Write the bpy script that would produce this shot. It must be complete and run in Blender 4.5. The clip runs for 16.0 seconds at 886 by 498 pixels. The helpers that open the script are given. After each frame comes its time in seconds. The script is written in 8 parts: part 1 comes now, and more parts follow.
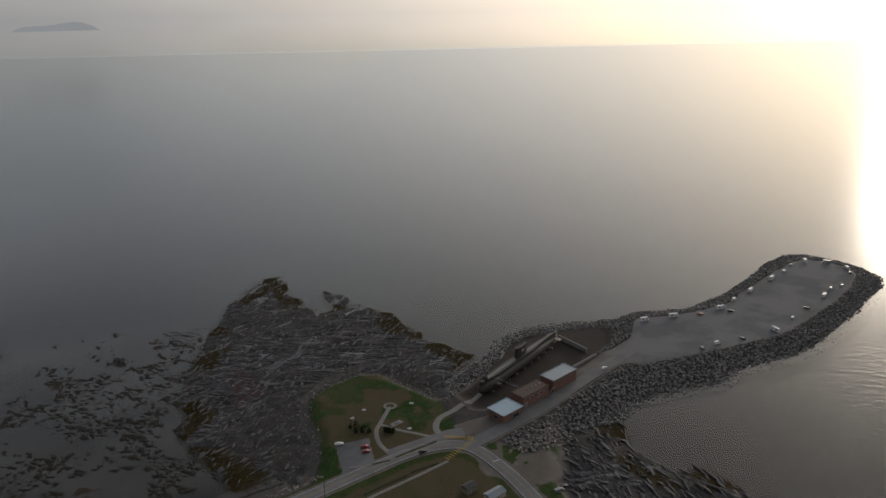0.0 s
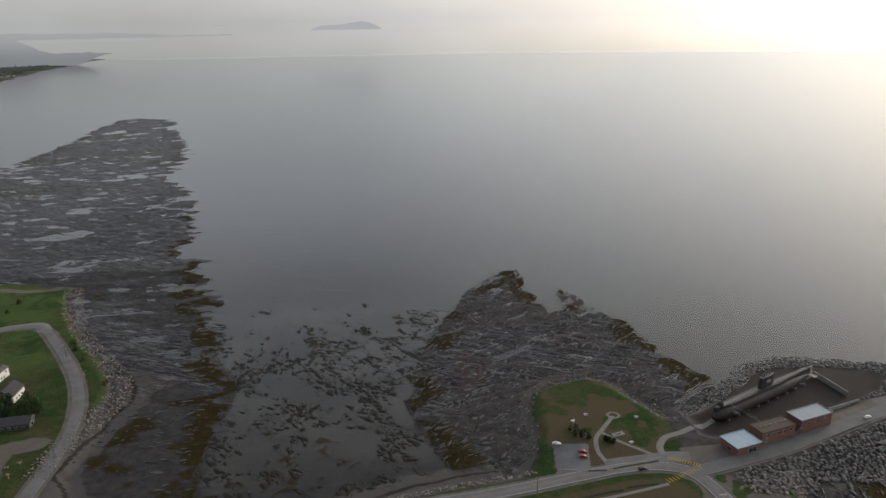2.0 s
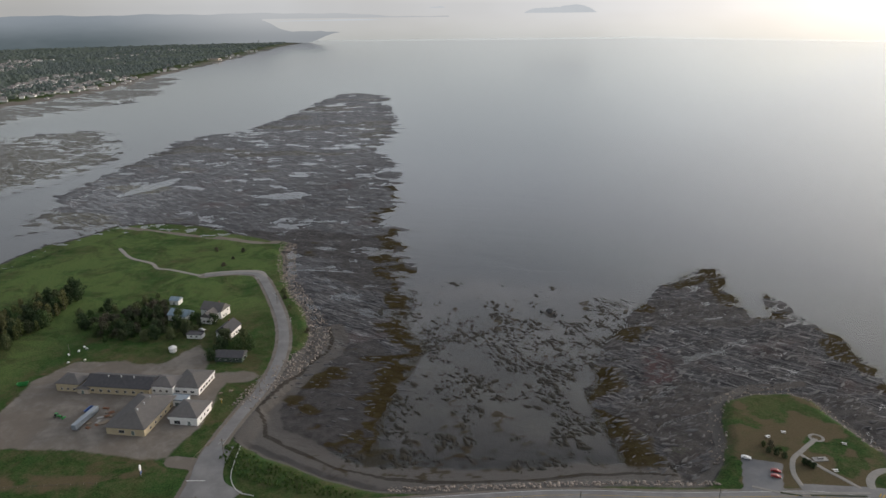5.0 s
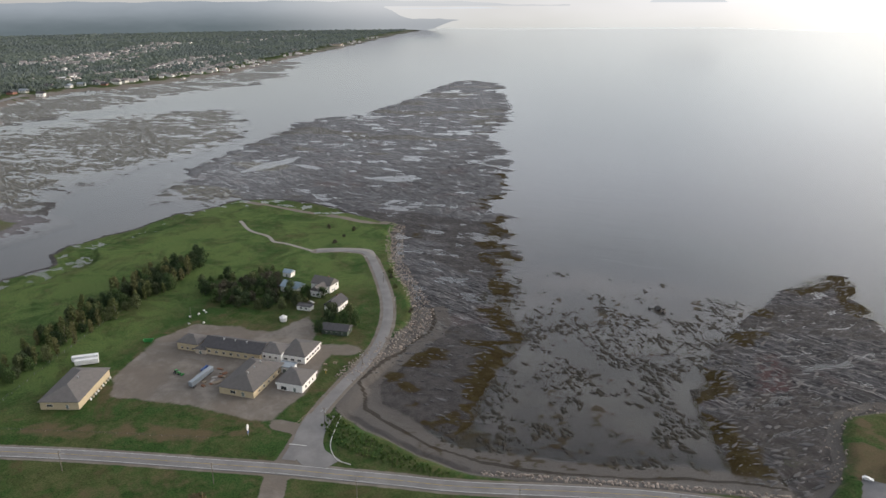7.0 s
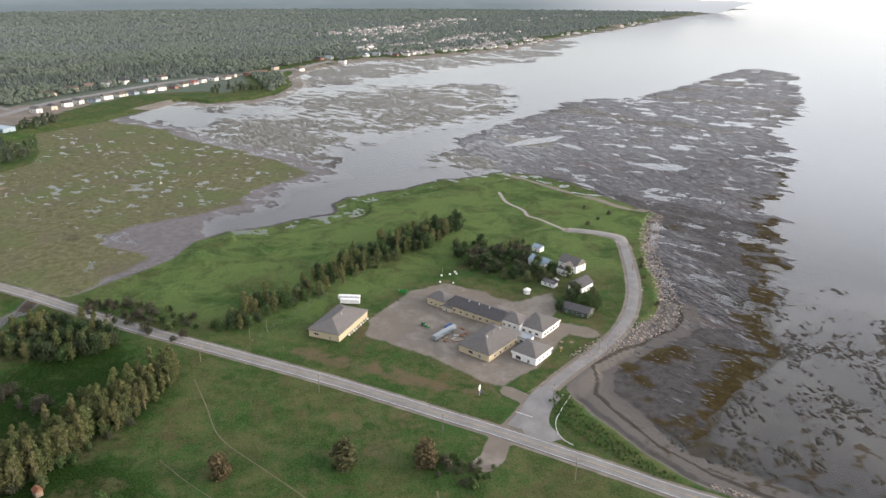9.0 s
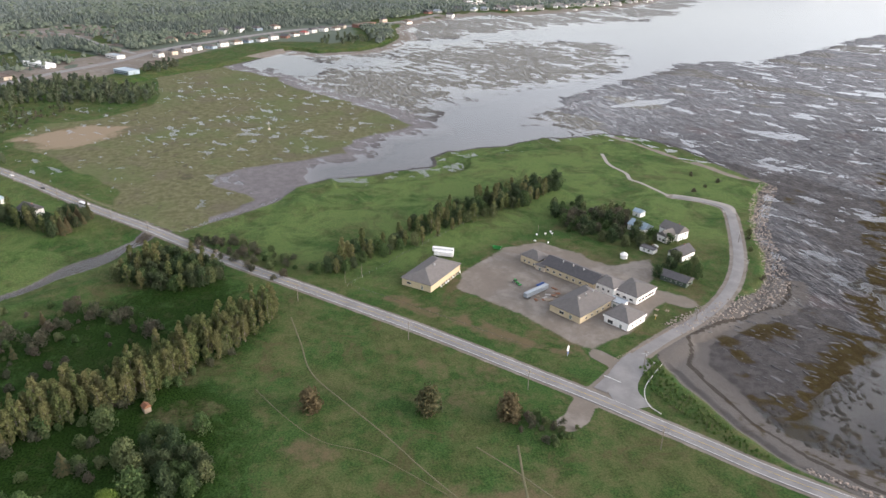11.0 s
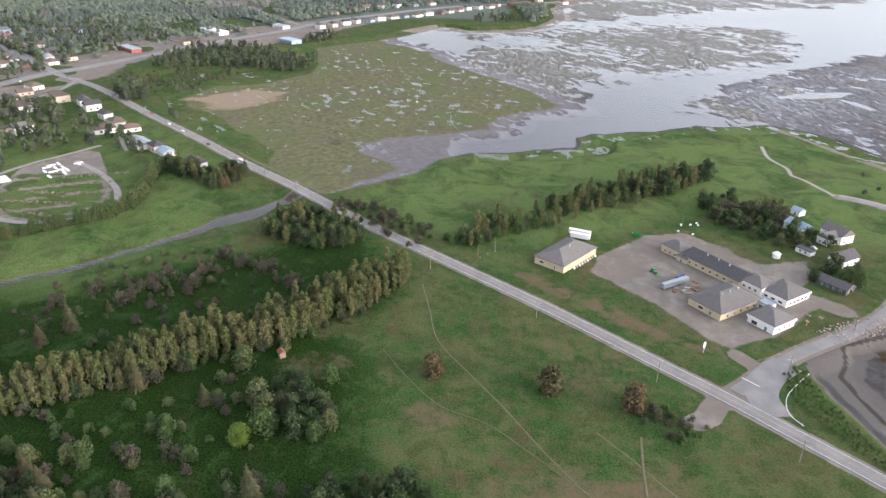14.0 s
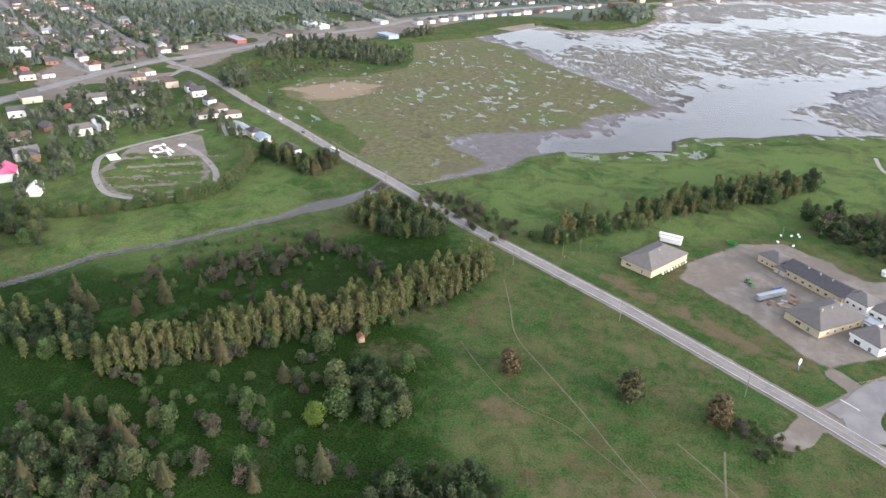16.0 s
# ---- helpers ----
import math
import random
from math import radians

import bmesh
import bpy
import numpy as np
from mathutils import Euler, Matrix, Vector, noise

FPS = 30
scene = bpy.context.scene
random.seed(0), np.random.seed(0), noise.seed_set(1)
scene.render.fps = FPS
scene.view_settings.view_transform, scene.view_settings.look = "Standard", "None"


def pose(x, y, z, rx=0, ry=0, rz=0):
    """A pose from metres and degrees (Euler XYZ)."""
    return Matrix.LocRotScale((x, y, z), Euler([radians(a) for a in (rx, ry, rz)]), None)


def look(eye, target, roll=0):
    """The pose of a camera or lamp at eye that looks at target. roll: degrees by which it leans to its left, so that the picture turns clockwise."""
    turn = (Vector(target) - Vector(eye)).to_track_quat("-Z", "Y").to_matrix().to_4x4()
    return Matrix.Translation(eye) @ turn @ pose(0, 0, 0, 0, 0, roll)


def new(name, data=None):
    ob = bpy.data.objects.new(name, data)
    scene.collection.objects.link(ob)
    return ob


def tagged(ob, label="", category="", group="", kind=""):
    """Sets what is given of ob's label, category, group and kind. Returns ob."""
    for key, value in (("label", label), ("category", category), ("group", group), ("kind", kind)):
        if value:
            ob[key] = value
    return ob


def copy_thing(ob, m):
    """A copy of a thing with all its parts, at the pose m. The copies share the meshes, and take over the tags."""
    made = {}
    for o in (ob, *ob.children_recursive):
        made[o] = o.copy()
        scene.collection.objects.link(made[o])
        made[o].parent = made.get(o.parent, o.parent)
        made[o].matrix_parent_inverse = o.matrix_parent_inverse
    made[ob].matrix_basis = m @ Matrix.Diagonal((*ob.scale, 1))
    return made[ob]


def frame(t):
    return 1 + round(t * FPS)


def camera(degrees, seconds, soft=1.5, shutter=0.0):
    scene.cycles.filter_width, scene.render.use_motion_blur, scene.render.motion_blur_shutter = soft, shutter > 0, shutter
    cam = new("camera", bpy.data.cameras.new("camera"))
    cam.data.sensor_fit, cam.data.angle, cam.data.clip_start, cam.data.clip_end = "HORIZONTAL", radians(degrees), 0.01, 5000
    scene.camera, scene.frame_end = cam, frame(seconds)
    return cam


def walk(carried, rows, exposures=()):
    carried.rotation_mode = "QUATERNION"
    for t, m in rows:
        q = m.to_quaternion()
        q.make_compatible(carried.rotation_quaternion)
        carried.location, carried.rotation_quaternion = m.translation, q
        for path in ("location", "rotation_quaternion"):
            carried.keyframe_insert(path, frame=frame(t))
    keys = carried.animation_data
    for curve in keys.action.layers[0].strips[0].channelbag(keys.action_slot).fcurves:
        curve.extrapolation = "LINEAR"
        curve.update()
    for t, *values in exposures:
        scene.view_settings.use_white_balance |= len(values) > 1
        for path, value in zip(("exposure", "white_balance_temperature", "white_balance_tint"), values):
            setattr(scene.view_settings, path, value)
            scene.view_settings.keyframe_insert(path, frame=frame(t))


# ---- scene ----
cam = camera(63.61, 16.0)
PATH = [
    (0.0, pose(2.77, -2.13, 211.52, 71.850, 1.203, 0.252)),
    (0.5, pose(2.65, -1.73, 211.18, 71.873, 1.356, 3.137)),
    (1.0, pose(2.54, -1.37, 210.82, 72.050, 1.254, 10.421)),
    (1.5, pose(2.50, -1.19, 210.33, 72.200, 1.245, 16.377)),
    (2.0, pose(2.48, -1.13, 209.77, 72.296, 1.105, 20.230)),
    (2.5, pose(2.33, -1.03, 209.17, 72.303, 1.042, 21.318)),
    (3.0, pose(2.09, -0.89, 208.55, 72.113, 0.984, 22.949)),
    (3.5, pose(1.88, -0.69, 207.93, 71.949, 0.901, 26.349)),
    (4.0, pose(1.68, -0.47, 207.25, 71.788, 0.771, 30.529)),
    (4.2, pose(1.61, -0.38, 206.97, 71.724, 0.710, 32.121)),
    (6.3, pose(0.75, 0.42, 203.58, 70.804, 0.468, 41.613)),
    (6.5, pose(0.68, 0.44, 203.26, 70.779, 0.388, 42.758)),
    (7.0, pose(0.54, 0.33, 202.53, 70.593, 0.233, 45.566)),
    (7.5, pose(0.36, 0.15, 201.84, 70.382, 0.094, 48.852)),
    (8.0, pose(0.19, 0.05, 201.20, 70.150, -0.013, 54.191)),
    (8.5, pose(0.09, 0.03, 200.59, 69.867, -0.189, 61.298)),
    (9.0, pose(0.01, 0.05, 199.91, 69.153, -0.260, 66.825)),
    (9.2, pose(-0.05, 0.04, 199.57, 68.840, -0.280, 67.999)),
    (11.3, pose(-0.72, -0.02, 195.96, 65.177, -0.666, 76.033)),
    (11.5, pose(-0.78, -0.03, 195.61, 64.709, -0.609, 76.518)),
    (12.0, pose(-0.89, -0.11, 194.85, 64.535, -0.628, 77.924)),
    (12.5, pose(-0.99, -0.20, 194.06, 64.484, -0.671, 80.040)),
    (13.0, pose(-1.11, -0.17, 193.18, 64.433, -0.749, 82.662)),
    (13.5, pose(-1.22, -0.09, 192.20, 64.398, -0.788, 84.906)),
    (14.0, pose(-1.39, -0.08, 191.15, 64.383, -0.863, 87.076)),
    (14.5, pose(-1.60, -0.08, 190.06, 64.354, -0.859, 89.218)),
    (15.0, pose(-1.88, -0.07, 188.93, 64.321, -0.907, 91.371)),
    (15.5, pose(-2.15, -0.02, 187.85, 64.292, -0.941, 93.497)),
    (16.0, pose(-2.40, 0.12, 186.87, 64.273, -0.989, 94.579)),
]
EXPOSURES = [(0.0, -1.72, 6500, 10), (0.5, -1.62, 6500, 10), (1.0, -1.42, 6500, 10), (1.5, -1.18, 6500, 10), (2.0, -1.03, 6500, 10), (3.5, -0.78, 6450, 10), (6.5, -0.40, 6500, 11),
             (8.0, 0.18, 6550, 12), (9.0, 0.48, 6600, 13), (11.5, 0.58, 6400, 15), (16.0, 0.90, 6200, 16)]
walk(cam, PATH, EXPOSURES)

# ---- light ----
SUN_AZ, SUN_EL = 33.2, 10.0          # degrees right of north (+y), above the horizon
SUN_DIR = Vector((math.sin(radians(SUN_AZ)) * math.cos(radians(SUN_EL)), math.cos(radians(SUN_AZ)) * math.cos(radians(SUN_EL)), math.sin(radians(SUN_EL))))
world = bpy.data.worlds.new("sky")
scene.world = world
world.use_nodes = True
wt = world.node_tree
sky = wt.nodes.new("ShaderNodeTexSky")
sky.sky_type, sky.sun_disc = "NISHITA", False
sky.sun_elevation, sky.sun_rotation = radians(SUN_EL), radians(SUN_AZ)
sky.air_density, sky.dust_density, sky.ozone_density, sky.altitude = 1.0, 2.0, 1.0, 50
# evening haze: bright and pale near the horizon, thinner overhead
up_dir = wt.nodes.new("ShaderNodeTexCoord")
split = wt.nodes.new("ShaderNodeSeparateXYZ")
wt.links.new(up_dir.outputs["Generated"], split.inputs[0])
# below the horizon lies the far sea, a mirror of the low sky
fold = wt.nodes.new("ShaderNodeMath")
fold.operation = "ABSOLUTE"
wt.links.new(split.outputs[2], fold.inputs[0])
lift = wt.nodes.new("ShaderNodeMath")
lift.operation = "MAXIMUM"
lift.inputs[1].default_value = 0.004
wt.links.new(fold.outputs[0], lift.inputs[0])
level = wt.nodes.new("ShaderNodeCombineXYZ")
wt.links.new(split.outputs[0], level.inputs[0])
wt.links.new(split.outputs[1], level.inputs[1])
wt.links.new(lift.outputs[0], level.inputs[2])
wt.links.new(level.outputs[0], sky.inputs["Vector"])
mirror = wt.nodes.new("ShaderNodeMapRange")
mirror.inputs[1].default_value, mirror.inputs[2].default_value = -0.045, -0.004
mirror.inputs[3].default_value, mirror.inputs[4].default_value = 0.585, 0.84
wt.links.new(split.outputs[2], mirror.inputs[0])
hazy = wt.nodes.new("ShaderNodeValToRGB")
hazy.color_ramp.elements[0].position, hazy.color_ramp.elements[0].color = 0.0, (0.53, 0.575, 0.645, 1)
hazy.color_ramp.elements[1].position, hazy.color_ramp.elements[1].color = 1.0, (0.10, 0.125, 0.17, 1)
for at_, tone in ((0.10, (0.63, 0.69, 0.78, 1)), (0.30, (0.90, 0.945, 1.05, 1)), (0.48, (0.60, 0.64, 0.73, 1)), (0.68, (0.23, 0.26, 0.31, 1))):
    hazy.color_ramp.elements.new(at_).color = tone
wt.links.new(lift.outputs[0], hazy.inputs[0])
thick = wt.nodes.new("ShaderNodeVectorMath")
thick.operation = "SCALE"
drift = wt.nodes.new("ShaderNodeTexNoise")
drift.inputs["Scale"].default_value, drift.inputs["Detail"].default_value, drift.inputs["Roughness"].default_value = 2.6, 4.0, 0.55
stretch = wt.nodes.new("ShaderNodeMapping")
stretch.inputs["Scale"].default_value = (1.0, 1.0, 3.2)
wt.links.new(level.outputs[0], stretch.inputs[0])
wt.links.new(stretch.outputs[0], drift.inputs["Vector"])
patchy = wt.nodes.new("ShaderNodeMapRange")
patchy.inputs[1].default_value, patchy.inputs[2].default_value = 0.3, 0.7
patchy.inputs[3].default_value, patchy.inputs[4].default_value = 0.84, 1.16
wt.links.new(drift.outputs[0], patchy.inputs[0])
cloud = wt.nodes.new("ShaderNodeVectorMath")
cloud.operation = "SCALE"
wt.links.new(hazy.outputs[0], cloud.inputs[0])
wt.links.new(patchy.outputs[0], cloud.inputs["Scale"])
wt.links.new(cloud.outputs[0], thick.inputs[0])
veil = wt.nodes.new("ShaderNodeVectorMath")
veil.operation = "ADD"
wt.links.new(sky.outputs[0], veil.inputs[0])
# the haze glows round the sun
toward = wt.nodes.new("ShaderNodeVectorMath")
toward.operation = "DOT_PRODUCT"
toward.inputs[1].default_value = SUN_DIR
wt.links.new(level.outputs[0], toward.inputs[0])
side = wt.nodes.new("ShaderNodeMath")
side.operation = "MULTIPLY_ADD"
side.inputs[1].default_value, side.inputs[2].default_value = 8.5, 9.8
wt.links.new(toward.outputs["Value"], side.inputs[0])
wt.links.new(side.outputs[0], thick.inputs["Scale"])
lobe = wt.nodes.new("ShaderNodeMath")
lobe.operation = "MAXIMUM"
wt.links.new(toward.outputs["Value"], lobe.inputs[0])
lobe2 = wt.nodes.new("ShaderNodeMath")
lobe2.operation = "POWER"
lobe2.inputs[1].default_value = 3.2
wt.links.new(lobe.outputs[0], lobe2.inputs[0])
glow = wt.nodes.new("ShaderNodeVectorMath")
glow.operation = "SCALE"
glow.inputs[0].default_value = (28.0, 25.6, 22.0)
wt.links.new(lobe2.outputs[0], glow.inputs["Scale"])
both = wt.nodes.new("ShaderNodeVectorMath")
both.operation = "ADD"
wt.links.new(thick.outputs[0], both.inputs[0])
wt.links.new(glow.outputs[0], both.inputs[1])
wt.links.new(both.outputs[0], veil.inputs[1])
far_sea = wt.nodes.new("ShaderNodeVectorMath")
far_sea.operation = "SCALE"
wt.links.new(veil.outputs[0], far_sea.inputs[0])
wt.links.new(mirror.outputs[0], far_sea.inputs["Scale"])
wt.links.new(far_sea.outputs[0], wt.nodes["Background"].inputs[0])
wt.nodes["Background"].inputs[1].default_value = 0.10
sun = new("sun", bpy.data.lights.new("sun", "SUN"))
sun.data.energy, sun.data.angle, sun.data.color = 1.7, radians(2.5), (1.0, 0.87, 0.72)
sun.matrix_world = look(SUN_DIR * 1000, (0, 0, 0))


# ---- node and mesh helpers ----
def nd(nt, kind, **sets):
    n = nt.nodes.new("ShaderNode" + kind)
    for key, v in sets.items():
        if key.startswith("i_"):
            s = n.inputs[int(key[2:])] if key[2:].isdigit() else n.inputs[key[2:].replace("_", " ")]
            if isinstance(v, bpy.types.NodeSocket):
                nt.links.new(v, s)
            else:
                s.default_value = v
        elif key == "operation":
            n.operation = v
        elif key == "use_clamp":
            n.use_clamp = v
        elif key == "interpolation_type":
            n.interpolation_type = v
        elif key == "attribute_name":
            n.attribute_name = v
    return n


def rgba(c):
    return (c[0], c[1], c[2], 1.0)


def mixc(nt, fac, a, b):
    n = nd(nt, "MixRGB", i_0=fac)
    for s, v in ((n.inputs[1], a), (n.inputs[2], b)):
        if isinstance(v, bpy.types.NodeSocket):
            nt.links.new(v, s)
        else:
            s.default_value = rgba(v)
    return n.outputs[0]


def math2(nt, op, a, b=0.0, clamp=False):
    n = nd(nt, "Math", operation=op, use_clamp=clamp, i_0=a, i_1=b)
    return n.outputs[0]


def ramp01(nt, v, lo, hi):
    n = nd(nt, "MapRange", interpolation_type="SMOOTHSTEP", i_0=v, i_1=lo, i_2=hi)
    return n.outputs[0]


def noise_out(nt, vec, scale, detail=4.0, rough=0.6, dist=0.0):
    n = nd(nt, "TexNoise", i_Scale=scale, i_Detail=detail, i_Roughness=rough, i_Distortion=dist)
    nt.links.new(vec, n.inputs["Vector"])
    return n.outputs[0]


def material(name, c1, c2=None, scale=1.0, rough=0.8, metal=0.0, bump=0.3, fine=12.0, spread=0.0, coat=0.0, spec=0.5):
    """A surface of two colours mixed by coarse stains and fine grain; spread varies its value from object to object."""
    m = bpy.data.materials.new(name)
    m.use_nodes = True
    nt = m.node_tree
    b = nt.nodes["Principled BSDF"]
    c2 = c2 or tuple(x * 0.75 for x in c1)
    pos = nd(nt, "TexCoord").outputs["Object"]
    big = noise_out(nt, pos, scale, 5.0, 0.6)
    small = noise_out(nt, pos, scale * fine, 3.0, 0.6)
    f = ramp01(nt, math2(nt, "ADD", math2(nt, "MULTIPLY", big, 0.65), math2(nt, "MULTIPLY", small, 0.35)), 0.34, 0.66)
    col = mixc(nt, f, c1, c2)
    if spread:
        h = nd(nt, "HueSaturation", i_Color=col)
        r = nd(nt, "ObjectInfo").outputs["Random"]
        nt.links.new(nd(nt, "MapRange", i_0=r, i_3=1 - spread, i_4=1 + spread).outputs[0], h.inputs["Value"])
        r2 = math2(nt, "FRACT", math2(nt, "MULTIPLY", r, 7.31))
        nt.links.new(nd(nt, "MapRange", i_0=r2, i_3=0.5 - spread * 0.09, i_4=0.5 + spread * 0.05).outputs[0], h.inputs["Hue"])
        col = h.outputs[0]
    nt.links.new(col, b.inputs["Base Color"])
    nt.links.new(nd(nt, "MapRange", i_0=small, i_3=max(rough - 0.1, 0.03), i_4=min(rough + 0.1, 1.0)).outputs[0], b.inputs["Roughness"])
    b.inputs["Metallic"].default_value = metal
    b.inputs["Coat Weight"].default_value = coat
    b.inputs["Specular IOR Level"].default_value = spec
    if bump:
        bp = nd(nt, "Bump", i_Strength=bump, i_Distance=0.05, i_Height=small)
        nt.links.new(bp.outputs[0], b.inputs["Normal"])
    return m


def lattice(seed):
    return np.random.RandomState(seed).rand(256, 256)


def vnoise(x, y, seed=0):
    g = lattice(seed)
    xi, yi = np.floor(x).astype(int), np.floor(y).astype(int)
    fx, fy = x - xi, y - yi
    fx, fy = fx * fx * (3 - 2 * fx), fy * fy * (3 - 2 * fy)
    x0, x1, y0, y1 = xi & 255, (xi + 1) & 255, yi & 255, (yi + 1) & 255
    return (g[x0, y0] * (1 - fx) + g[x1, y0] * fx) * (1 - fy) + (g[x0, y1] * (1 - fx) + g[x1, y1] * fx) * fy


def fbm(x, y, size, octaves=4, seed=0, gain=0.5):
    v, a, s = 0.0, 1.0, 0.0
    for k in range(octaves):
        v = v + a * vnoise(x / size * 2 ** k + 17.3 * k, y / size * 2 ** k - 9.1 * k, seed + k)
        s += a
        a *= gain
    return v / s


def rot2(x, y, deg):
    c, s = math.cos(radians(deg)), math.sin(radians(deg))
    return x * c + y * s, -x * s + y * c


def sdf(px, py, poly):
    """Signed distance to a closed outline, positive inside."""
    d2 = np.full(px.shape, 1e18)
    inside = np.zeros(px.shape, bool)
    n = len(poly)
    for i in range(n):
        (ax, ay), (bx, by) = poly[i], poly[(i + 1) % n]
        ex, ey = bx - ax, by - ay
        t = np.clip(((px - ax) * ex + (py - ay) * ey) / (ex * ex + ey * ey + 1e-9), 0, 1)
        d2 = np.minimum(d2, (px - ax - t * ex) ** 2 + (py - ay - t * ey) ** 2)
        if ay != by:
            inside ^= ((ay > py) != (by > py)) & (px < (bx - ax) * (py - ay) / (by - ay) + ax)
    d = np.sqrt(d2)
    return np.where(inside, d, -d)


def line_dist(px, py, pts):
    d2 = np.full(px.shape, 1e18)
    for (ax, ay), (bx, by) in zip(pts[:-1], pts[1:]):
        ex, ey = bx - ax, by - ay
        t = np.clip(((px - ax) * ex + (py - ay) * ey) / (ex * ex + ey * ey + 1e-9), 0, 1)
        d2 = np.minimum(d2, (px - ax - t * ex) ** 2 + (py - ay - t * ey) ** 2)
    return np.sqrt(d2)


def smooth(pts, per=8, closed=False):
    """A Catmull-Rom curve through plan points."""
    p = [Vector(q) for q in pts]
    n, out = len(p), []
    for i in range(n if closed else n - 1):
        a, b = p[i], p[(i + 1) % n]
        z = p[i - 1] if closed or i > 0 else a * 2 - b
        c = p[(i + 2) % n] if closed or i + 2 < n else b * 2 - a
        for k in range(per):
            t = k / per
            out.append(tuple(0.5 * (2 * a + (b - z) * t + (2 * z - 5 * a + 4 * b - c) * t * t + (3 * a - z - 3 * b + c) * t ** 3)))
    if not closed:
        out.append(tuple(p[-1]))
    return out


def sstep(v, lo, hi):
    t = np.clip((v - lo) / (hi - lo), 0, 1)
    return t * t * (3 - 2 * t)


# ---- plan: outlines in metres, the camera's foot at the origin ----
LAND = [(420, -630), (210, -105), (151, 61.9), (118.6, 157), (86.4, 214.8), (62.9, 267.2), (54.6, 285.2), (60.6, 319.8), (68.9, 351.5), (22.3, 389.9), (-3.8, 361.2), (-24.9, 378.9),
        (-40.7, 393.4), (-56.5, 396), (-72.2, 386), (-82.6, 367), (-81.4, 343.5), (-73, 322.7), (-66.6, 303.9), (-67.5, 286.7), (-85.2, 270.8), (-106.9, 254.4), (-123.1, 240.7),
        (-143.4, 224.4), (-163.4, 208.8), (-183.4, 196.9), (-212.8, 190.6), (-242.4, 187.6), (-263, 188.6), (-275.8, 198.2), (-288.2, 204.4), (-294.8, 225.1), (-301.9, 252.5),
        (-310.6, 279.6), (-327.4, 301.4), (-355.6, 319.1), (-396.3, 341.1), (-429.8, 364.1), (-465.7, 394.5), (-486.8, 420.6)]
LAND2 = [(-518, 418.7), (-544.3, 411.7), (-576.1, 414.4), (-615.6, 405.9), (-647.8, 393), (-678.7, 356.4), (-668, 324.7), (-675.9, 287.9), (-657.6, 242.4), (-650.4, 204.8),
         (-646.9, 175.6), (-628, 156.9), (-605.5, 151.5), (-598.3, 124.8), (-591.9, 94.2), (-589.3, 56.5), (-573.1, 24.1), (-547.3, 7), (-527.6, -11), (-495.4, -57.6),
         (-506.9, -79.4), (-562, -121.3), (-643, -179.5), (-724.8, -230.2), (-871.5, -300.7), (-979, -112), (-1089, -128.6), (-1163, -30.4), (-1281, 62.7),
         (-1237, 101.8), (-1250, 202.2), (-1303, 258.7), (-1409, 310.1)]
LAND3 = [(-1552, 330.8), (-1631, 362.3), (-1690, 420.6), (-1724, 464.6), (-1792, 587.3), (-1758, 639.7), (-1822, 808.2), (-1907, 1013), (-2123, 1292),
         (-2361, 1610), (-2650, 2020), (-3265, 2817), (-3830, 3675), (-4117, 4193), (-7094, 4129), (-6561, -6589), (420, -7350)]
LAND = LAND + LAND2 + LAND3
PIER_TOP = [(16.4, 311), (41.5, 337.5), (66.8, 360.9), (89.9, 384.3), (110.9, 398.2), (120.5, 396.2), (163.8, 410.5), (194.5, 423.1), (223, 435), (250.4, 457.3), (288.4, 491.4),
            (319.3, 526), (332, 544.1), (336.1, 562.1), (322.8, 577.1), (310, 586.4), (294.2, 576.8), (268.9, 554.4), (244.7, 528.9), (223.6, 508.7), (207.8, 489.9), (187.8, 480.2),
            (164.6, 470.5), (143.3, 466.9), (132.8, 465.7), (122.4, 435.1), (106.6, 418), (94, 410.6), (76.1, 392.6), (59.3, 374.5), (41.5, 357.5), (22.6, 340.5), (1.6, 329.8)]
PIER_WATER = [(43.9, 306), (64.8, 327.2), (94.3, 337), (105.9, 351.9), (132.4, 363.8), (166.1, 375.8), (181.9, 392.5), (217.8, 408.6), (235.8, 417.2), (263.2, 442.7), (305.8, 484.7), (347.7, 529.2),
              (356.1, 543), (354.1, 568.7), (343.4, 588.5), (321.6, 609.7), (304.6, 611.6), (274, 587.1), (246.7, 553.1), (209.8, 515.2), (175, 490.6), (136.9, 486.8), (121.1, 475),
              (84.2, 470.5), (54.7, 465), (32.6, 442.7), (24.3, 417.3), (16, 403.5), (6.6, 382.4), (-3.8, 356), (6.9, 324.5)]
BASIN = [(109.6, 448.6), (103.2, 453.8), (81.1, 450.5), (55.8, 441.8), (43.3, 428), (32.8, 403.7), (22.4, 382.6), (9.8, 363.5), (16.2, 350.9), (33, 352.2), (56.1, 373.4), (75, 394.7), (91.8, 413.7), (104.4, 430.6)]
MARSH = [(-1163, -30.4), (-1101, 13.7), (-988, 59.8), (-925, 78.1), (-876.1, 121.8), (-808.6, 151.4), (-756.9, 175.7), (-725.3, 149.4), (-710.5, 102.9), (-659.9, 86.4),
         (-640.3, 38.3), (-626.7, -8.2), (-604.6, -27.3), (-585.5, -28.2), (-548.2, 3), (-526.5, -14), (-512, -34.9), (-489.3, -54.6), (-506.8, -82.4), (-561.8, -125.2),
         (-642.8, -182.4), (-724.6, -233.1), (-892.6, -321.3), (-1089, -128.6)]
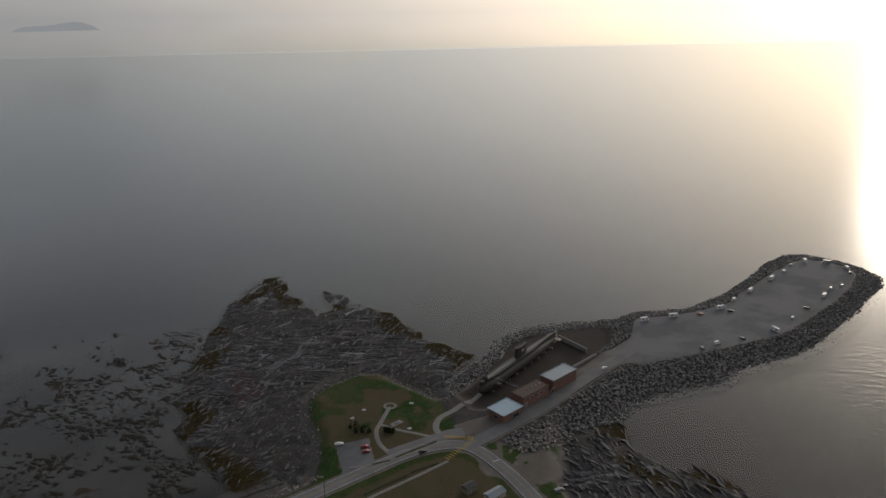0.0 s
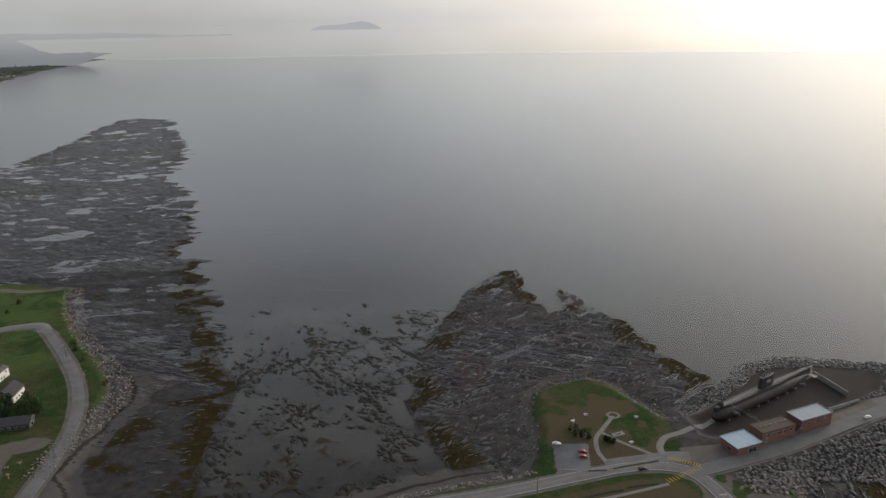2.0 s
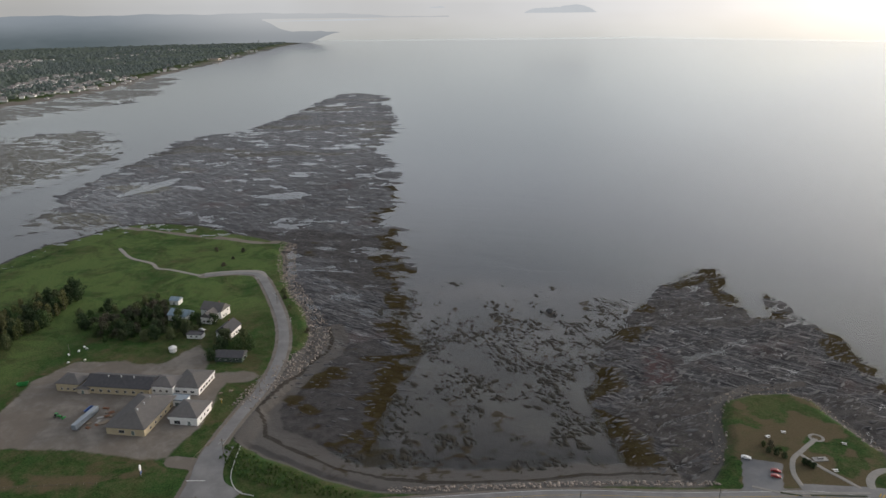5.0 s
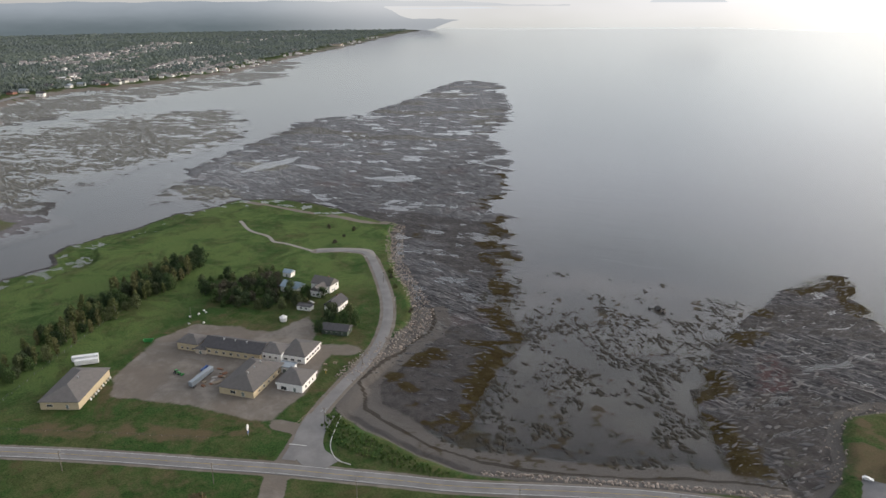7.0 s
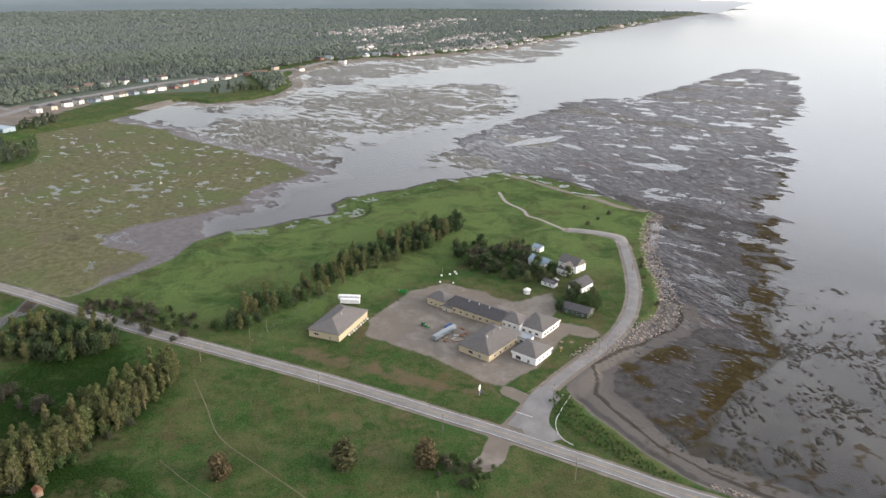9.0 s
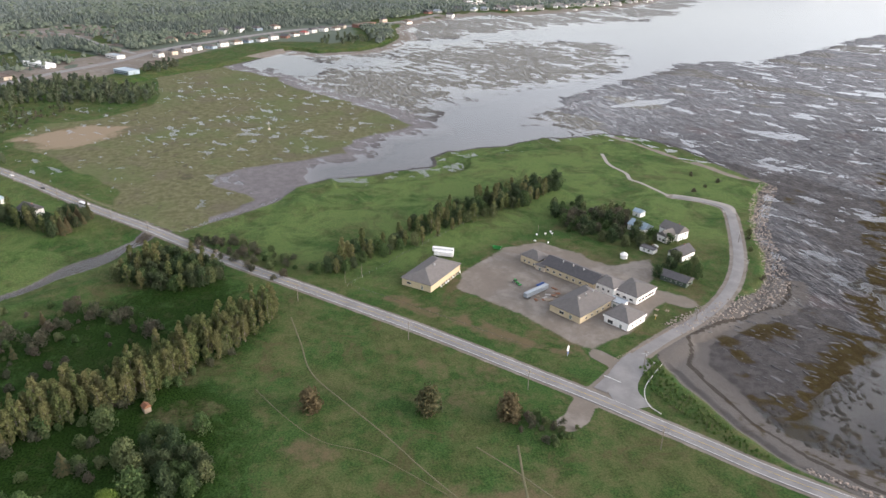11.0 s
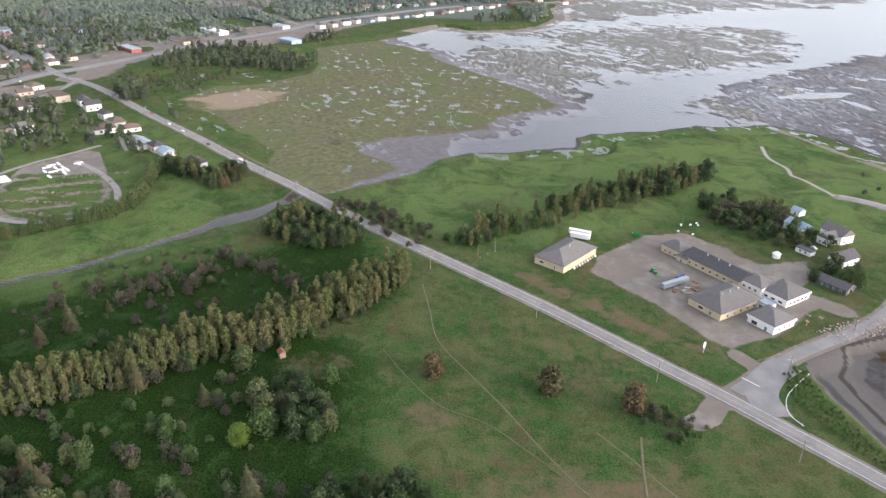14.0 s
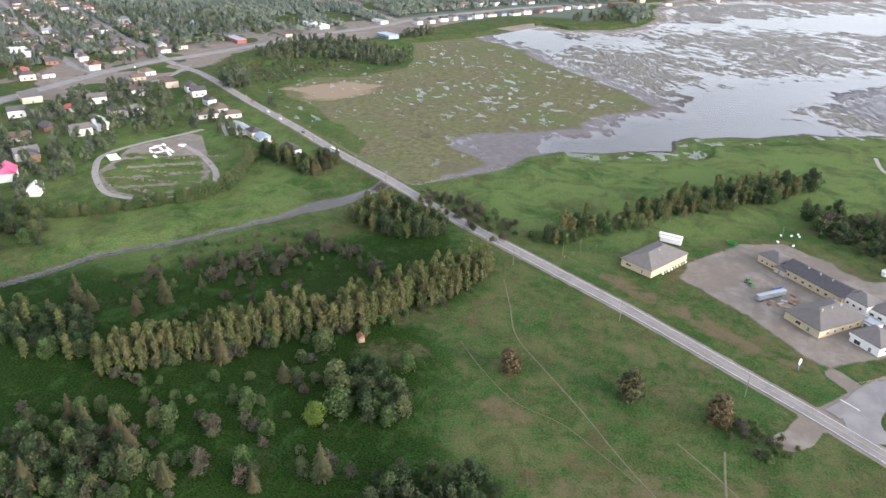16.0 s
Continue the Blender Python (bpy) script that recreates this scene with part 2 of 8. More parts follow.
REEF = [(-787.8, 353.5), (-845.5, 381.4), (-882.3, 438.5), (-927, 496.4), (-992, 613.7), (-1046, 669.9), (-1065, 729.3), (-1048, 818), (-1111, 955), (-1246, 1195),
        (-1322, 1369), (-1195, 1380), (-983, 1154), (-832, 991), (-783.5, 914), (-734.7, 819), (-630.5, 744.4), (-560.7, 670.8), (-516.3, 615.2), (-476.8, 537.6),
        (-429.9, 513.7), (-382.5, 454.2), (-322.8, 384.5), (-258.1, 316), (-236.9, 275.2), (-224.2, 253.2), (-205, 225.8), (-234.7, 199.2), (-291.6, 220), (-308.7, 287.9),
        (-392, 334.8), (-465.6, 390.3), (-486.9, 415.6), (-581.2, 409.3), (-678.6, 354.3)]
POINT = [(22, 418), (10, 429), (-3, 437), (-22, 463), (-47, 492), (-71, 516), (-102, 547), (-101, 527), (-91, 501), (-99, 493), (-110, 510), (-129, 542), (-146, 580),
         (-160, 574), (-166, 547), (-175, 508), (-172, 464), (-163, 430), (-166, 399), (-158, 370), (-146, 337), (-132, 312), (-114, 291), (-98, 281), (-85, 272),
         (-65.4, 285.7), (-61.4, 312.7), (-74.1, 346.1), (-74.2, 367.1), (-56.5, 391.8), (-40.7, 389.2), (-24.8, 372.6), (-3.8, 356), (11.8, 387.7)]
EAST = [(66.9, 333.6), (94.3, 337), (93.4, 319.1), (99.9, 305.6), (109.5, 291.8), (121.1, 296.3), (127.5, 290.9), (139.3, 271), (160.7, 210.1), (171.8, 125.6), (113.3, 157), (82.2, 214.7),
        (58.7, 267.2), (52.5, 288.3), (58.5, 319.8)]
FLATS = [[(-1282, 75.6), (-1237, 101.8), (-1250, 202.2), (-1303, 258.7), (-1409, 310.1), (-1552, 330.8), (-1631, 362.3), (-1725, 464.6), (-1758, 639.7), (-1822, 808.2),
          (-1907, 1013), (-2157, 1292), (-2126, 1414), (-1725, 1082), (-1619, 899.9), (-1540, 676.1), (-1455, 470.5), (-1395, 325.3), (-1313, 312.8), (-1233, 225.1), (-1181, 128.2)],
         [(-1305, 289.5), (-1346, 433), (-1351, 536.5), (-1269, 665), (-1070, 588.2), (-1007, 541.5), (-955, 457.8), (-934, 391.9), (-871.1, 227), (-786.7, 184.4),
          (-864.2, 130.9), (-925, 78.1), (-1005, 63.8), (-1099, 106.3), (-1115, 191.3)],
         [(-754.5, 303.9), (-867.1, 450.5), (-798.1, 482.1), (-722.1, 417.9), (-667.3, 343.5)]]
BAY = [(-322.8, 384.5), (-258.1, 316), (-236.9, 275.2), (-205, 225.8), (-234.7, 199.2), (-210.9, 191.8), (-161.4, 210.9), (-106.9, 255.5), (-82, 272.9), (-116.6, 307.4), (-156.5, 375.1),
       (-174.8, 468.2), (-238.9, 441.1), (-311, 419.3)]
LOT = [(-362, 105), (-378, 112), (-390, 125), (-404, 139), (-413, 152), (-413, 167), (-413, 180), (-401, 188), (-392, 200), (-370, 210), (-372, 225), (-372, 240),
       (-356, 237), (-334, 222), (-317, 234), (-304, 237), (-305, 225), (-315, 217), (-302, 198), (-285, 182), (-278, 160), (-264, 163), (-268, 155), (-286, 146),
       (-305, 137), (-325, 128), (-346, 114), (-353, 106)]
VERGE = [(-367, 59), (-341, 79), (-322, 99), (-292, 120), (-275, 138)]
CARLOT = [(-58.3, 313.7), (-41.5, 319.5), (-36.1, 296.8), (-50.7, 288.2)]
MAIN_ROAD = [(-1022, -522.8), (-890.5, -419.3), (-817.2, -342.5), (-702.5, -249.3), (-624.8, -184.1), (-550.4, -125), (-500.6, -81.4), (-434.7, -28.6), (-371.1, 28.1), (-315.8, 77),
             (-268.9, 115), (-243, 136), (-220, 153.1), (-199.1, 168.7), (-175.2, 186.5), (-119, 235.3), (-72.5, 267), (-42.3, 289.4), (-21.4, 304.3), (-2.5, 311.8), (12.2, 308.8), (28.2, 288.1), (41.8, 261.7), (65.3, 214.6), (81.5, 156.8)]
HIGHWAY = [(-537.9, -530.8), (-669, -492), (-740, -477), (-824, -455), (-882, -430), (-914, -403), (-998, -350), (-1108, -285), (-1217, -199), (-1295, -158), (-1362, -112), (-1426, -44),
           (-1500, 32), (-1556, 110), (-1600, 225), (-1656, 338.7), (-1788, 460.5)]
CUL_ROAD = [(-246.1, 142.1), (-266.4, 170.9), (-279.9, 195.1), (-294, 225.3), (-311, 251.3), (-333.1, 275.3), (-363.5, 299.3), (-413.4, 330.5), (-438.6, 343.1), (-449.9, 341), (-463.4, 331.7), (-474.2, 317.1)]
PIER_ROAD = [(8, 309.8), (22.6, 321.5), (52, 347.1), (92, 389.5), (119.3, 416.1)]
CREEK = [(-288.8, -308.9), (-312, -268.5), (-327.9, -246.6), (-356.3, -226), (-376.5, -192.4), (-402.2, -167.5), (-424.8, -140), (-442, -118.8), (-465.6, -96.6), (-488.6, -72.4), (-514, -37.9), (-547.1, 2)]
MUDFLAT = [(-290.5, 211.7), (-273.9, 202.4), (-240.3, 205.6), (-213.1, 219.6), (-226.3, 253.2), (-240, 280.4), (-266.1, 307.4), (-292.9, 315.4), (-304.7, 290.1), (-296.7, 248.3)]
POOLS = [[(-646.2, 521.7), (-643.7, 540.1), (-627.4, 559), (-610.1, 560.4), (-612.3, 539.9), (-620.3, 524.1)], [(-791.4, 428.5), (-811.3, 473.2), (-812.9, 521), (-796.9, 503.5), (-786.9, 461.9)]]
DITCH = [(-1012, -103), (-955, -95), (-887, -70), (-848, -39), (-799, 0), (-741, 34), (-702, 77)]
SCRUBLAND = [(-870, -365), (-1000, -335), (-1080, -270), (-1045, -165), (-975, -112), (-905, -118), (-850, -165), (-835, -215), (-790, -235), (-745, -225), (-715, -195), (-640, -140), (-590, -110), (-560, -110), (-650, -195)]
CHANNEL = [(-498, -63), (-531, -22), (-550, 8), (-572, 38), (-644, 42), (-640, 10), (-632, -5), (-604, -26), (-573, -32), (-535, -42)]
CLEARINGS = [[(-1258, -405), (-1344, -371), (-1197, -322), (-1175, -353)], [(-1340, -334), (-1370, -304), (-1257, -220), (-1187, -226), (-1265, -300)]]
YARDS = [[(-1051, -451), (-1242, -420), (-1168, -373), (-1084, -375)], [(-1532, -479), (-1725, -362), (-1667, -260), (-1361, -207), (-1479, -315), (-1448, -397)]]
BARE = [(-772.8, -233.2), (-804, -205.1), (-828.4, -170.7), (-818, -122.4), (-772, -137.8), (-738.8, -165.3), (-734.6, -194.9)]
PLOT = [(-476.8, -294.7), (-544, -297.4), (-588.9, -263.8), (-582.3, -251.1), (-499.3, -210.6), (-464.8, -201.2), (-434.2, -236.4), (-440.6, -263.4)]
GULLY = [(-52, 409), (-64, 398), (-78, 387), (-83, 368), (-80, 342), (-71, 322), (-66, 302), (-69, 283), (-78, 272)]
PURPLE = [(-140, 399), (-132, 411), (-103, 366), (-79, 330), (-71, 305), (-80, 301), (-105, 330)]
GREEN_WEED = [(-98, 324), (-87, 333), (-78, 313), (-83, 300), (-91, 307)]
WEED_LINE = [(-434, 503), (-394, 436), (-346, 390), (-298, 346), (-260, 310), (-239, 275), (-221, 241), (-206, 217)]
FORECOURT = [(-61.2, 265.2), (-19.3, 296.9), (-0.4, 305.6), (10.2, 301.5), (22.9, 284.9), (33.3, 261.6), (54.7, 209.2), (-61, 207.4)]
LAWN = [(-61.2, 287.1), (-60.3, 305.3), (-67.7, 324.1), (-76.2, 344.6), (-78.4, 364.9), (-70.1, 381.8), (-56.5, 390.7), (-38.6, 388.2), (-24.8, 371.5), (-12.2, 359.1), (-5.8, 345.4), (-3.6, 320.2), (-36.1, 298.9)]


# ---- ground: one sheet from the sea bed to the far woods ----
def axis(fine, mid, lo, hi):
    """Grid lines: 1.6 m apart in the inner stretch, 3.2 m in the middle, growing to the horizon."""
    c = list(np.arange(fine[0], fine[1], 1.6))
    for sign, f, m, end in ((-1, fine[0], mid[0], lo), (1, fine[1], mid[1], hi)):
        v, step = f, 1.6
        while (end - v) * sign > 0:
            step = min(step * 1.12, 3.2) if (m - v) * sign > 0 else min(step * 1.05, 160)
            v += sign * step
            c.append(v)
    return np.array(sorted(c))


gx = axis((-430, 110), (-1340, 360), -4990, 4990)
gy = axis((-130, 430), (-430, 960), -4990, 4990)
X, Y = np.meshgrid(gx, gy)
WX, WY = X + 9 * (fbm(X, Y, 30, 3, 40) - 0.5), Y + 9 * (fbm(X, Y, 30, 3, 50) - 0.5)
d_land = sdf(WX, WY, LAND)
d_pier = sdf(X, Y, PIER_WATER)
d_top = sdf(X, Y, PIER_TOP)
d_basin = sdf(X, Y, BASIN)
d_marsh = sdf(X + 34 * (fbm(X, Y, 42, 4, 42) - 0.5), Y + 34 * (fbm(X, Y, 42, 4, 52) - 0.5), MARSH)
WX2, WY2 = X + 26 * (fbm(X, Y, 45, 4, 60) - 0.5), Y + 26 * (fbm(X, Y, 45, 4, 70) - 0.5)
ur, vr = rot2(X, Y, 28)
finger = 46 * (fbm(ur / 4.5, vr, 9, 4, 104, 0.6) - 0.5)
d_reef = np.maximum(sdf(WX2 + finger * math.cos(radians(28)), WY2 + finger * math.sin(radians(28)), REEF), sdf(X + 14 * (fbm(X, Y, 14, 3, 61) - .5), Y + 14 * (fbm(X, Y, 14, 3, 71) - .5), POINT))
d_east = sdf(WX, WY, EAST)
d_rock = np.maximum(d_reef, d_east)
d_flat = np.maximum.reduce([sdf(WX2 + (WX2 - X), WY2 + (WY2 - Y), f) for f in FLATS])
d_bay = sdf(WX, WY, BAY)
d_creek = line_dist(WX, WY, CREEK) / (0.5 + 1.9 * sstep(-X, 395, 480) * fbm(X, Y, 25, 2, 97))

# heights
u, v = rot2(X, Y, 28)
wu, wv = u + 22 * (fbm(X, Y, 60, 3, 101) - 0.5), v + 30 * (fbm(X, Y, 70, 3, 102) - 0.5)
streak = 0.6 * fbm(wu / 2.3, wv, 13, 5, 3, 0.68) + 0.4 * fbm(X, Y, 24, 5, 103, 0.66)
u2, v2 = rot2(X, Y, 62)
streak2 = fbm(u2 / 4.0, v2, 7, 5, 5, 0.6)
sea = -0.4 - 0.03 * np.clip(-np.maximum(d_land, d_rock), 0, 400)
z = np.maximum(sea, -12)
# shallow bay with clumps of weed
clump = fbm(u2 / 1.2, v2, 3.3, 2, 11, 0.5)
clump = clump + 0.40 * (fbm(X, Y, 45, 3, 12) - 0.5)
bay = np.clip(d_bay / 25, 0, 1)
weed_bay = 0.5 * sstep(clump, 0.70, 0.76) * sstep(d_bay, -16, 6)
k = sstep(d_bay, -60, 8)
z = np.where(k > 0, np.maximum(z, -0.22 * k - 2.2 * (1 - k) + 0.6 * weed_bay), z)
# tidal flats with pools
pool = 0.66 * fbm(u / 1.9, v, 9, 4, 21, 0.8) + 0.34 * fbm(u / 2, v, 60, 3, 22)
flat_z = (pool - 0.405 - 0.15 * (1 - sstep(d_flat, -25, 55))) * 2.4
z = np.where(d_flat > -25, np.maximum(z, np.clip(flat_z, -0.3, 0.25)), z)
# rock ledges
ledge = np.where(d_east > d_reef, streak2 + 0.25, np.where(X > -190, fbm(u2 / 3.0, v2, 6, 5, 7, 0.62), streak))
rock_z = np.where(X < -330, 0.10 + 0.5 * (fbm(wu / 2.5, wv, 70, 3, 108) - 0.47), np.where(X > -190, 0.34, 0.16)) + (ledge - 0.43) * 3.2
edge = np.clip(d_rock / 14, 0, 1)
z = np.where(d_rock > 0, np.maximum(z, rock_z * edge + (1 - edge) * (-0.1)), z)
# soft mud in the corner of the bay
d_mud = sdf(WX, WY, MUDFLAT)
k = sstep(d_mud, -8, 6)
z = np.where((k > 0) & (d_land < 0), z * (1 - k) + k * (0.22 + 0.5 * (fbm(X, Y, 16, 3, 14) - 0.5)), z)
# beach
near = np.clip(-d_land, 0, 60)
beach_z = 1.5 - 0.085 * near
in_bay = np.maximum(sstep(d_bay, -30, 5), d_mud > -30) * (X < -75)
z = np.where((d_land <= 0) & (in_bay > 0.5) & (near < 22), np.maximum(z, beach_z), z)
# marsh
mpool = fbm(u / 1.5, v, 7, 3, 31, 0.55) + 0.2 * (fbm(X, Y, 90, 2, 33) - 0.5)
marsh_z = 0.35 - sstep(mpool - 0.02, 0.69, 0.73) * 0.75
bare_mud = 0.06 + 1.2 * (fbm(u / 1.9, v, 9, 4, 35, 0.8) - 0.5)
z = np.where((d_marsh <= 0) & (d_marsh > -38) & (d_land < 0), np.maximum(z, bare_mud - 0.3 * sstep(-d_marsh, 12, 38)), z)
k = sstep(sdf(WX, WY, CHANNEL), -6, 6)
z = np.where(d_land < 0, z * (1 - k) + k * np.maximum(z, 0.10 + 0.5 * (fbm(u / 1.9, v, 14, 4, 36) - 0.5)), z)
z = np.where(d_marsh > 0, np.maximum(np.minimum(marsh_z, 0.05 + 0.05 * d_marsh), -0.3), z)
# dry land
bank = np.where(X < -500, 26.0, 9.0)
inland = 3.6 + 0.5 * (fbm(X, Y, 60, 3, 41) - 0.5) + 0.25 * (fbm(X, Y, 9, 2, 44) - 0.5)
z = np.where(d_land > 0, np.maximum(np.where(d_marsh > 0, -9, 0.5 + (inland - 0.5) * sstep(d_land, 0, bank)), z), z)
creek_z = -0.3 + 0.8 * sstep(d_creek, 2.6, 6.2) + 3.0 * sstep(d_creek, 6.2, 46)
z = np.where((d_creek < 46) & (d_land > 0), np.minimum(z, creek_z), z)
# pier with its armoured slopes and the dry basin
slope = np.clip(d_pier / np.maximum(d_pier + np.maximum(-d_top, 0), 0.1), 0, 1)
z = np.where(d_pier > 0, np.maximum(np.where(d_top > 0, 3.75, -0.8 + 4.3 * slope), np.where(d_basin > 0, -9, z)), z)
z = np.where(d_basin > -7, np.minimum(z, 1.2 + 3.0 * np.clip(-d_basin / 7, 0, 1)), z)
d_ditch = line_dist(WX, WY, DITCH)
z = np.where(d_ditch < 2.6, 0.03, z)
z = np.where((X < -555) & (d_land > 2) & (d_land < 34) & (Y > 60), np.minimum(z, 0.4 - sstep(mpool, 0.60, 0.66) * 0.8 + 0.4 * sstep(d_land, 12, 34)), z)
for ring_ in POOLS:
    kp = sstep(sdf(X, Y, ring_), -10, 2)
    z = np.where(kp > 0, z * (1 - kp) - 0.2 * kp, z)
z = np.maximum(z, np.where(np.hypot(X + 215, Y - 417) < 14, 0.5 - np.hypot(X + 215, Y - 417) / 9, -99))
# level ground under the roads
d_road = np.minimum(line_dist(X, Y, smooth(MAIN_ROAD, 4)), line_dist(X, Y, smooth(CUL_ROAD, 4)))
d_road = np.minimum(d_road, line_dist(X, Y, smooth(PIER_ROAD, 4)))
d_high = line_dist(X, Y, HIGHWAY)
k = np.clip((d_road - 7) / 8, 0, 1)
z = np.where((d_road < 15) & (d_land > -12), z * k + (1 - k) * 3.6, z)
k = np.clip((d_high - 11) / 10, 0, 1)
z = np.where(d_high < 21, z * k + (1 - k) * 3.6, z)
d_lot = sdf(X, Y, LOT)
d_plot = sdf(X, Y, PLOT)


def sheet(name, xs, ys, zz):
    ny, nx = zz.shape
    verts = np.empty((ny * nx, 3), np.float32)
    verts[:, 0], verts[:, 1], verts[:, 2] = np.tile(xs, ny), np.repeat(ys, nx), zz.ravel()
    i = (np.arange(ny - 1)[:, None] * nx + np.arange(nx - 1)[None, :]).ravel()
    quads = np.stack([i, i + 1, i + 1 + nx, i + nx], 1)
    me = bpy.data.meshes.new(name)
    me.vertices.add(len(verts))
    me.vertices.foreach_set("co", verts.ravel())
    me.loops.add(quads.size)
    me.loops.foreach_set("vertex_index", quads.ravel().astype(np.int32))
    me.polygons.add(len(quads))
    me.polygons.foreach_set("loop_start", np.arange(0, quads.size, 4, dtype=np.int32))
    me.polygons.foreach_set("loop_total", np.full(len(quads), 4, np.int32))
    me.update(calc_edges=True)
    me.shade_smooth()
    return me


ground_mesh = sheet("ground", gx, gy, z)


def cover(name, values):
    ground_mesh.attributes.new(name, "FLOAT", "POINT").data.foreach_set("value", values.astype(np.float32).ravel())


south = (X < -480) & (Y < -40)
grassy = np.where(south, sstep(d_land, -3, 2), sstep(d_land, 1, 7)) * ((d_marsh < 4) | (south & (d_land > 0))) * (1 - sstep(d_pier, -4, 2) * (1 - sstep(sdf(X, Y, LAWN), -2, 2)))
grassy = np.where(d_creek < 30, grassy * sstep(d_creek, 3.5, 7), grassy)
scrub_zone = sstep(sdf(WX, WY, SCRUBLAND), -10, 10)
clear_zone = np.maximum.reduce([sstep(sdf(WX, WY, q), -6, 6) for q in CLEARINGS])
yard_zone = np.maximum.reduce([sstep(sdf(WX, WY, q), -6, 6) for q in YARDS])
cover("grass", np.maximum.reduce([grassy, scrub_zone, clear_zone]))
cover("marsh", np.maximum(np.where(south, sstep(d_marsh, -6, 0), sstep(d_marsh, 0, 10)), sstep(d_land, 0, 8) * (1 - sstep(d_land, 22, 40)) * (X < -500)) * (d_road > 7) + 0.85 * (1 - sstep(d_creek + 20 * (fbm(X, Y, 30, 3, 96) - 0.5), 12, 34)) * (d_land > 0) * (d_road > 9) * (X < -330) * (X > -500) * sstep(d_creek, 4, 7))
cover("rock", sstep(d_rock, -2, 3) * (1 - sstep(d_land, 0, 3)) * (1 - 0.9 * sstep(d_mud, -6, 8)) * (0.35 + 0.65 * sstep(fbm(wu / 2, wv, 60, 3, 107), 0.36, 0.5)))
fringe = sstep(d_rock, -3, 1) * (1 - sstep(d_rock, 8, 26)) * (X > -560) * (1 - sstep(d_land, -25, -8))
cover("weed", np.maximum(fringe * sstep(fbm(X, Y, 22, 4, 81), 0.40, 0.56), np.maximum(np.maximum(weed_bay * sstep(z, -0.2, 0.05), (1 - sstep(line_dist(WX2, WY2, WEED_LINE), 4, 11)) * sstep(fbm(X, Y, 12, 4, 82), 0.34, 0.5)), np.maximum(1 - sstep(d_ditch, 1.5, 4), 0.5 * (1 - sstep(d_creek, 3.5, 6.5)) * (d_land > 0)))))
cover("beach", np.maximum(((d_land <= 4) & (in_bay > 0.5)) * (1 - sstep(near, 14, 24)), np.maximum(sstep(d_east, -20, -4) * (d_land > -2) * (1 - sstep(d_land, 6, 18)), 0.9 * (1 - sstep(line_dist(WX, WY, GULLY), 1.8, 4.5)))))
d_st = np.minimum(line_dist(X, Y, [(-889.8, -414.5), (-1378, -838.4), (-1606, -1066)]), line_dist(X, Y, [(-813.4, -473.4), (-1362, -948), (-1602, -1167)]))
lots = fbm(u2, v2, 34, 2, 105)
town_ground = np.maximum((1 - sstep(d_st, 40, 90)) * sstep(lots, 0.34, 0.48) * 0.85, (1 - sstep(d_high, 60, 90)) * (X < -680) * (X > -1340) * (1 - scrub_zone) * (sdf(X, Y, MARSH) < -40) * sstep(lots, 0.27, 0.40))
town_ground = np.maximum(town_ground, (1 - sstep(np.hypot(X + 708, Y + 422), 60, 130)) * sstep(lots, 0.48, 0.58) * 0.8)
cover("gravel", np.maximum.reduce([0.95 * (1 - sstep(np.hypot(WX - 36, WY - 298), 14, 26)) * sstep(fbm(X, Y, 10, 3, 99), 0.36, 0.5), sstep(d_lot + 9 * (fbm(X, Y, 18, 4, 93) - 0.5), -3, 8), 0.9 * (1 - sstep(line_dist(WX, WY, [(-660.6, 360), (-640.7, 367.7), (-606.6, 370.2), (-575.5, 376.9), (-537.7, 390.9), (-492.8, 408.1)]), 2, 7)), 1 - sstep(line_dist(WX, WY, [(-240.9, 134), (-231.5, 122.8), (-227.3, 116.6)]), 4, 7), 1 - sstep(line_dist(X, Y, [(-274, 154.6), (-261.9, 160.6), (-253.5, 154.3)]), 3, 6), sstep(d_top, -2, 2), sstep(sdf(X, Y, CARLOT), -1, 1), 1 - sstep(d_road, 4, 7), 1 - sstep(d_high, 9, 14),
                                   sstep(d_basin, -12, 0), town_ground, 0.9 * yard_zone * sstep(lots, 0.30, 0.44), (1 - sstep(d_land, np.where(X < -1750, 34, 16), np.where(X < -1750, 52, 30))) * (d_land > -12) * (X < -1230), sstep(d_plot, -2, 3) * np.maximum((1 - sstep(d_plot, 6, 10)) * 0.6, np.maximum(0.62 * sstep(np.cos((X * 0.94 + Y * 0.34 + 538.5) * 2 * math.pi / 22), 0.1, 0.7) * sstep(fbm(X, Y, 9, 3, 90), 0.3, 0.5), 0.9 * sstep(-X, 522, 536)))]))
dry = np.maximum.reduce([0.55 * sstep(fbm(X, Y, 38, 5, 106), 0.54, 0.70) * (d_road < 150) * (X > -330) * (X < -130), sstep(sdf(X, Y, FORECOURT), -1, 4) * 0.9, sstep(sdf(X, Y, LAWN), -8, 6) * 0.95 * sstep(fbm(X, Y, 15, 4, 98) + 0.10 * sstep(X, -66, -40), 0.40, 0.54), sstep(d_lot, -16, -1) * 0.6 * sstep(fbm(X, Y, 14, 4, 84), 0.36, 0.54), 0.85 * (1 - sstep(line_dist(WX, WY, VERGE), 3, 11)) * sstep(fbm(X, Y, 16, 4, 85), 0.34, 0.52), 0.7 * sstep(sdf(WX, WY, [(-239, -6), (-249, 10), (-232, 25), (-223, 9)]), -5, 5), 0.8 * sstep(sdf(WX, WY, [(-186, 38), (-198, 62), (-196, 92), (-182, 96), (-170, 46)]), -7, 6), 0.8 * sstep(d_lot, 4, 16) * sstep(fbm(X, Y, 26, 4, 94), 0.45, 0.6)])
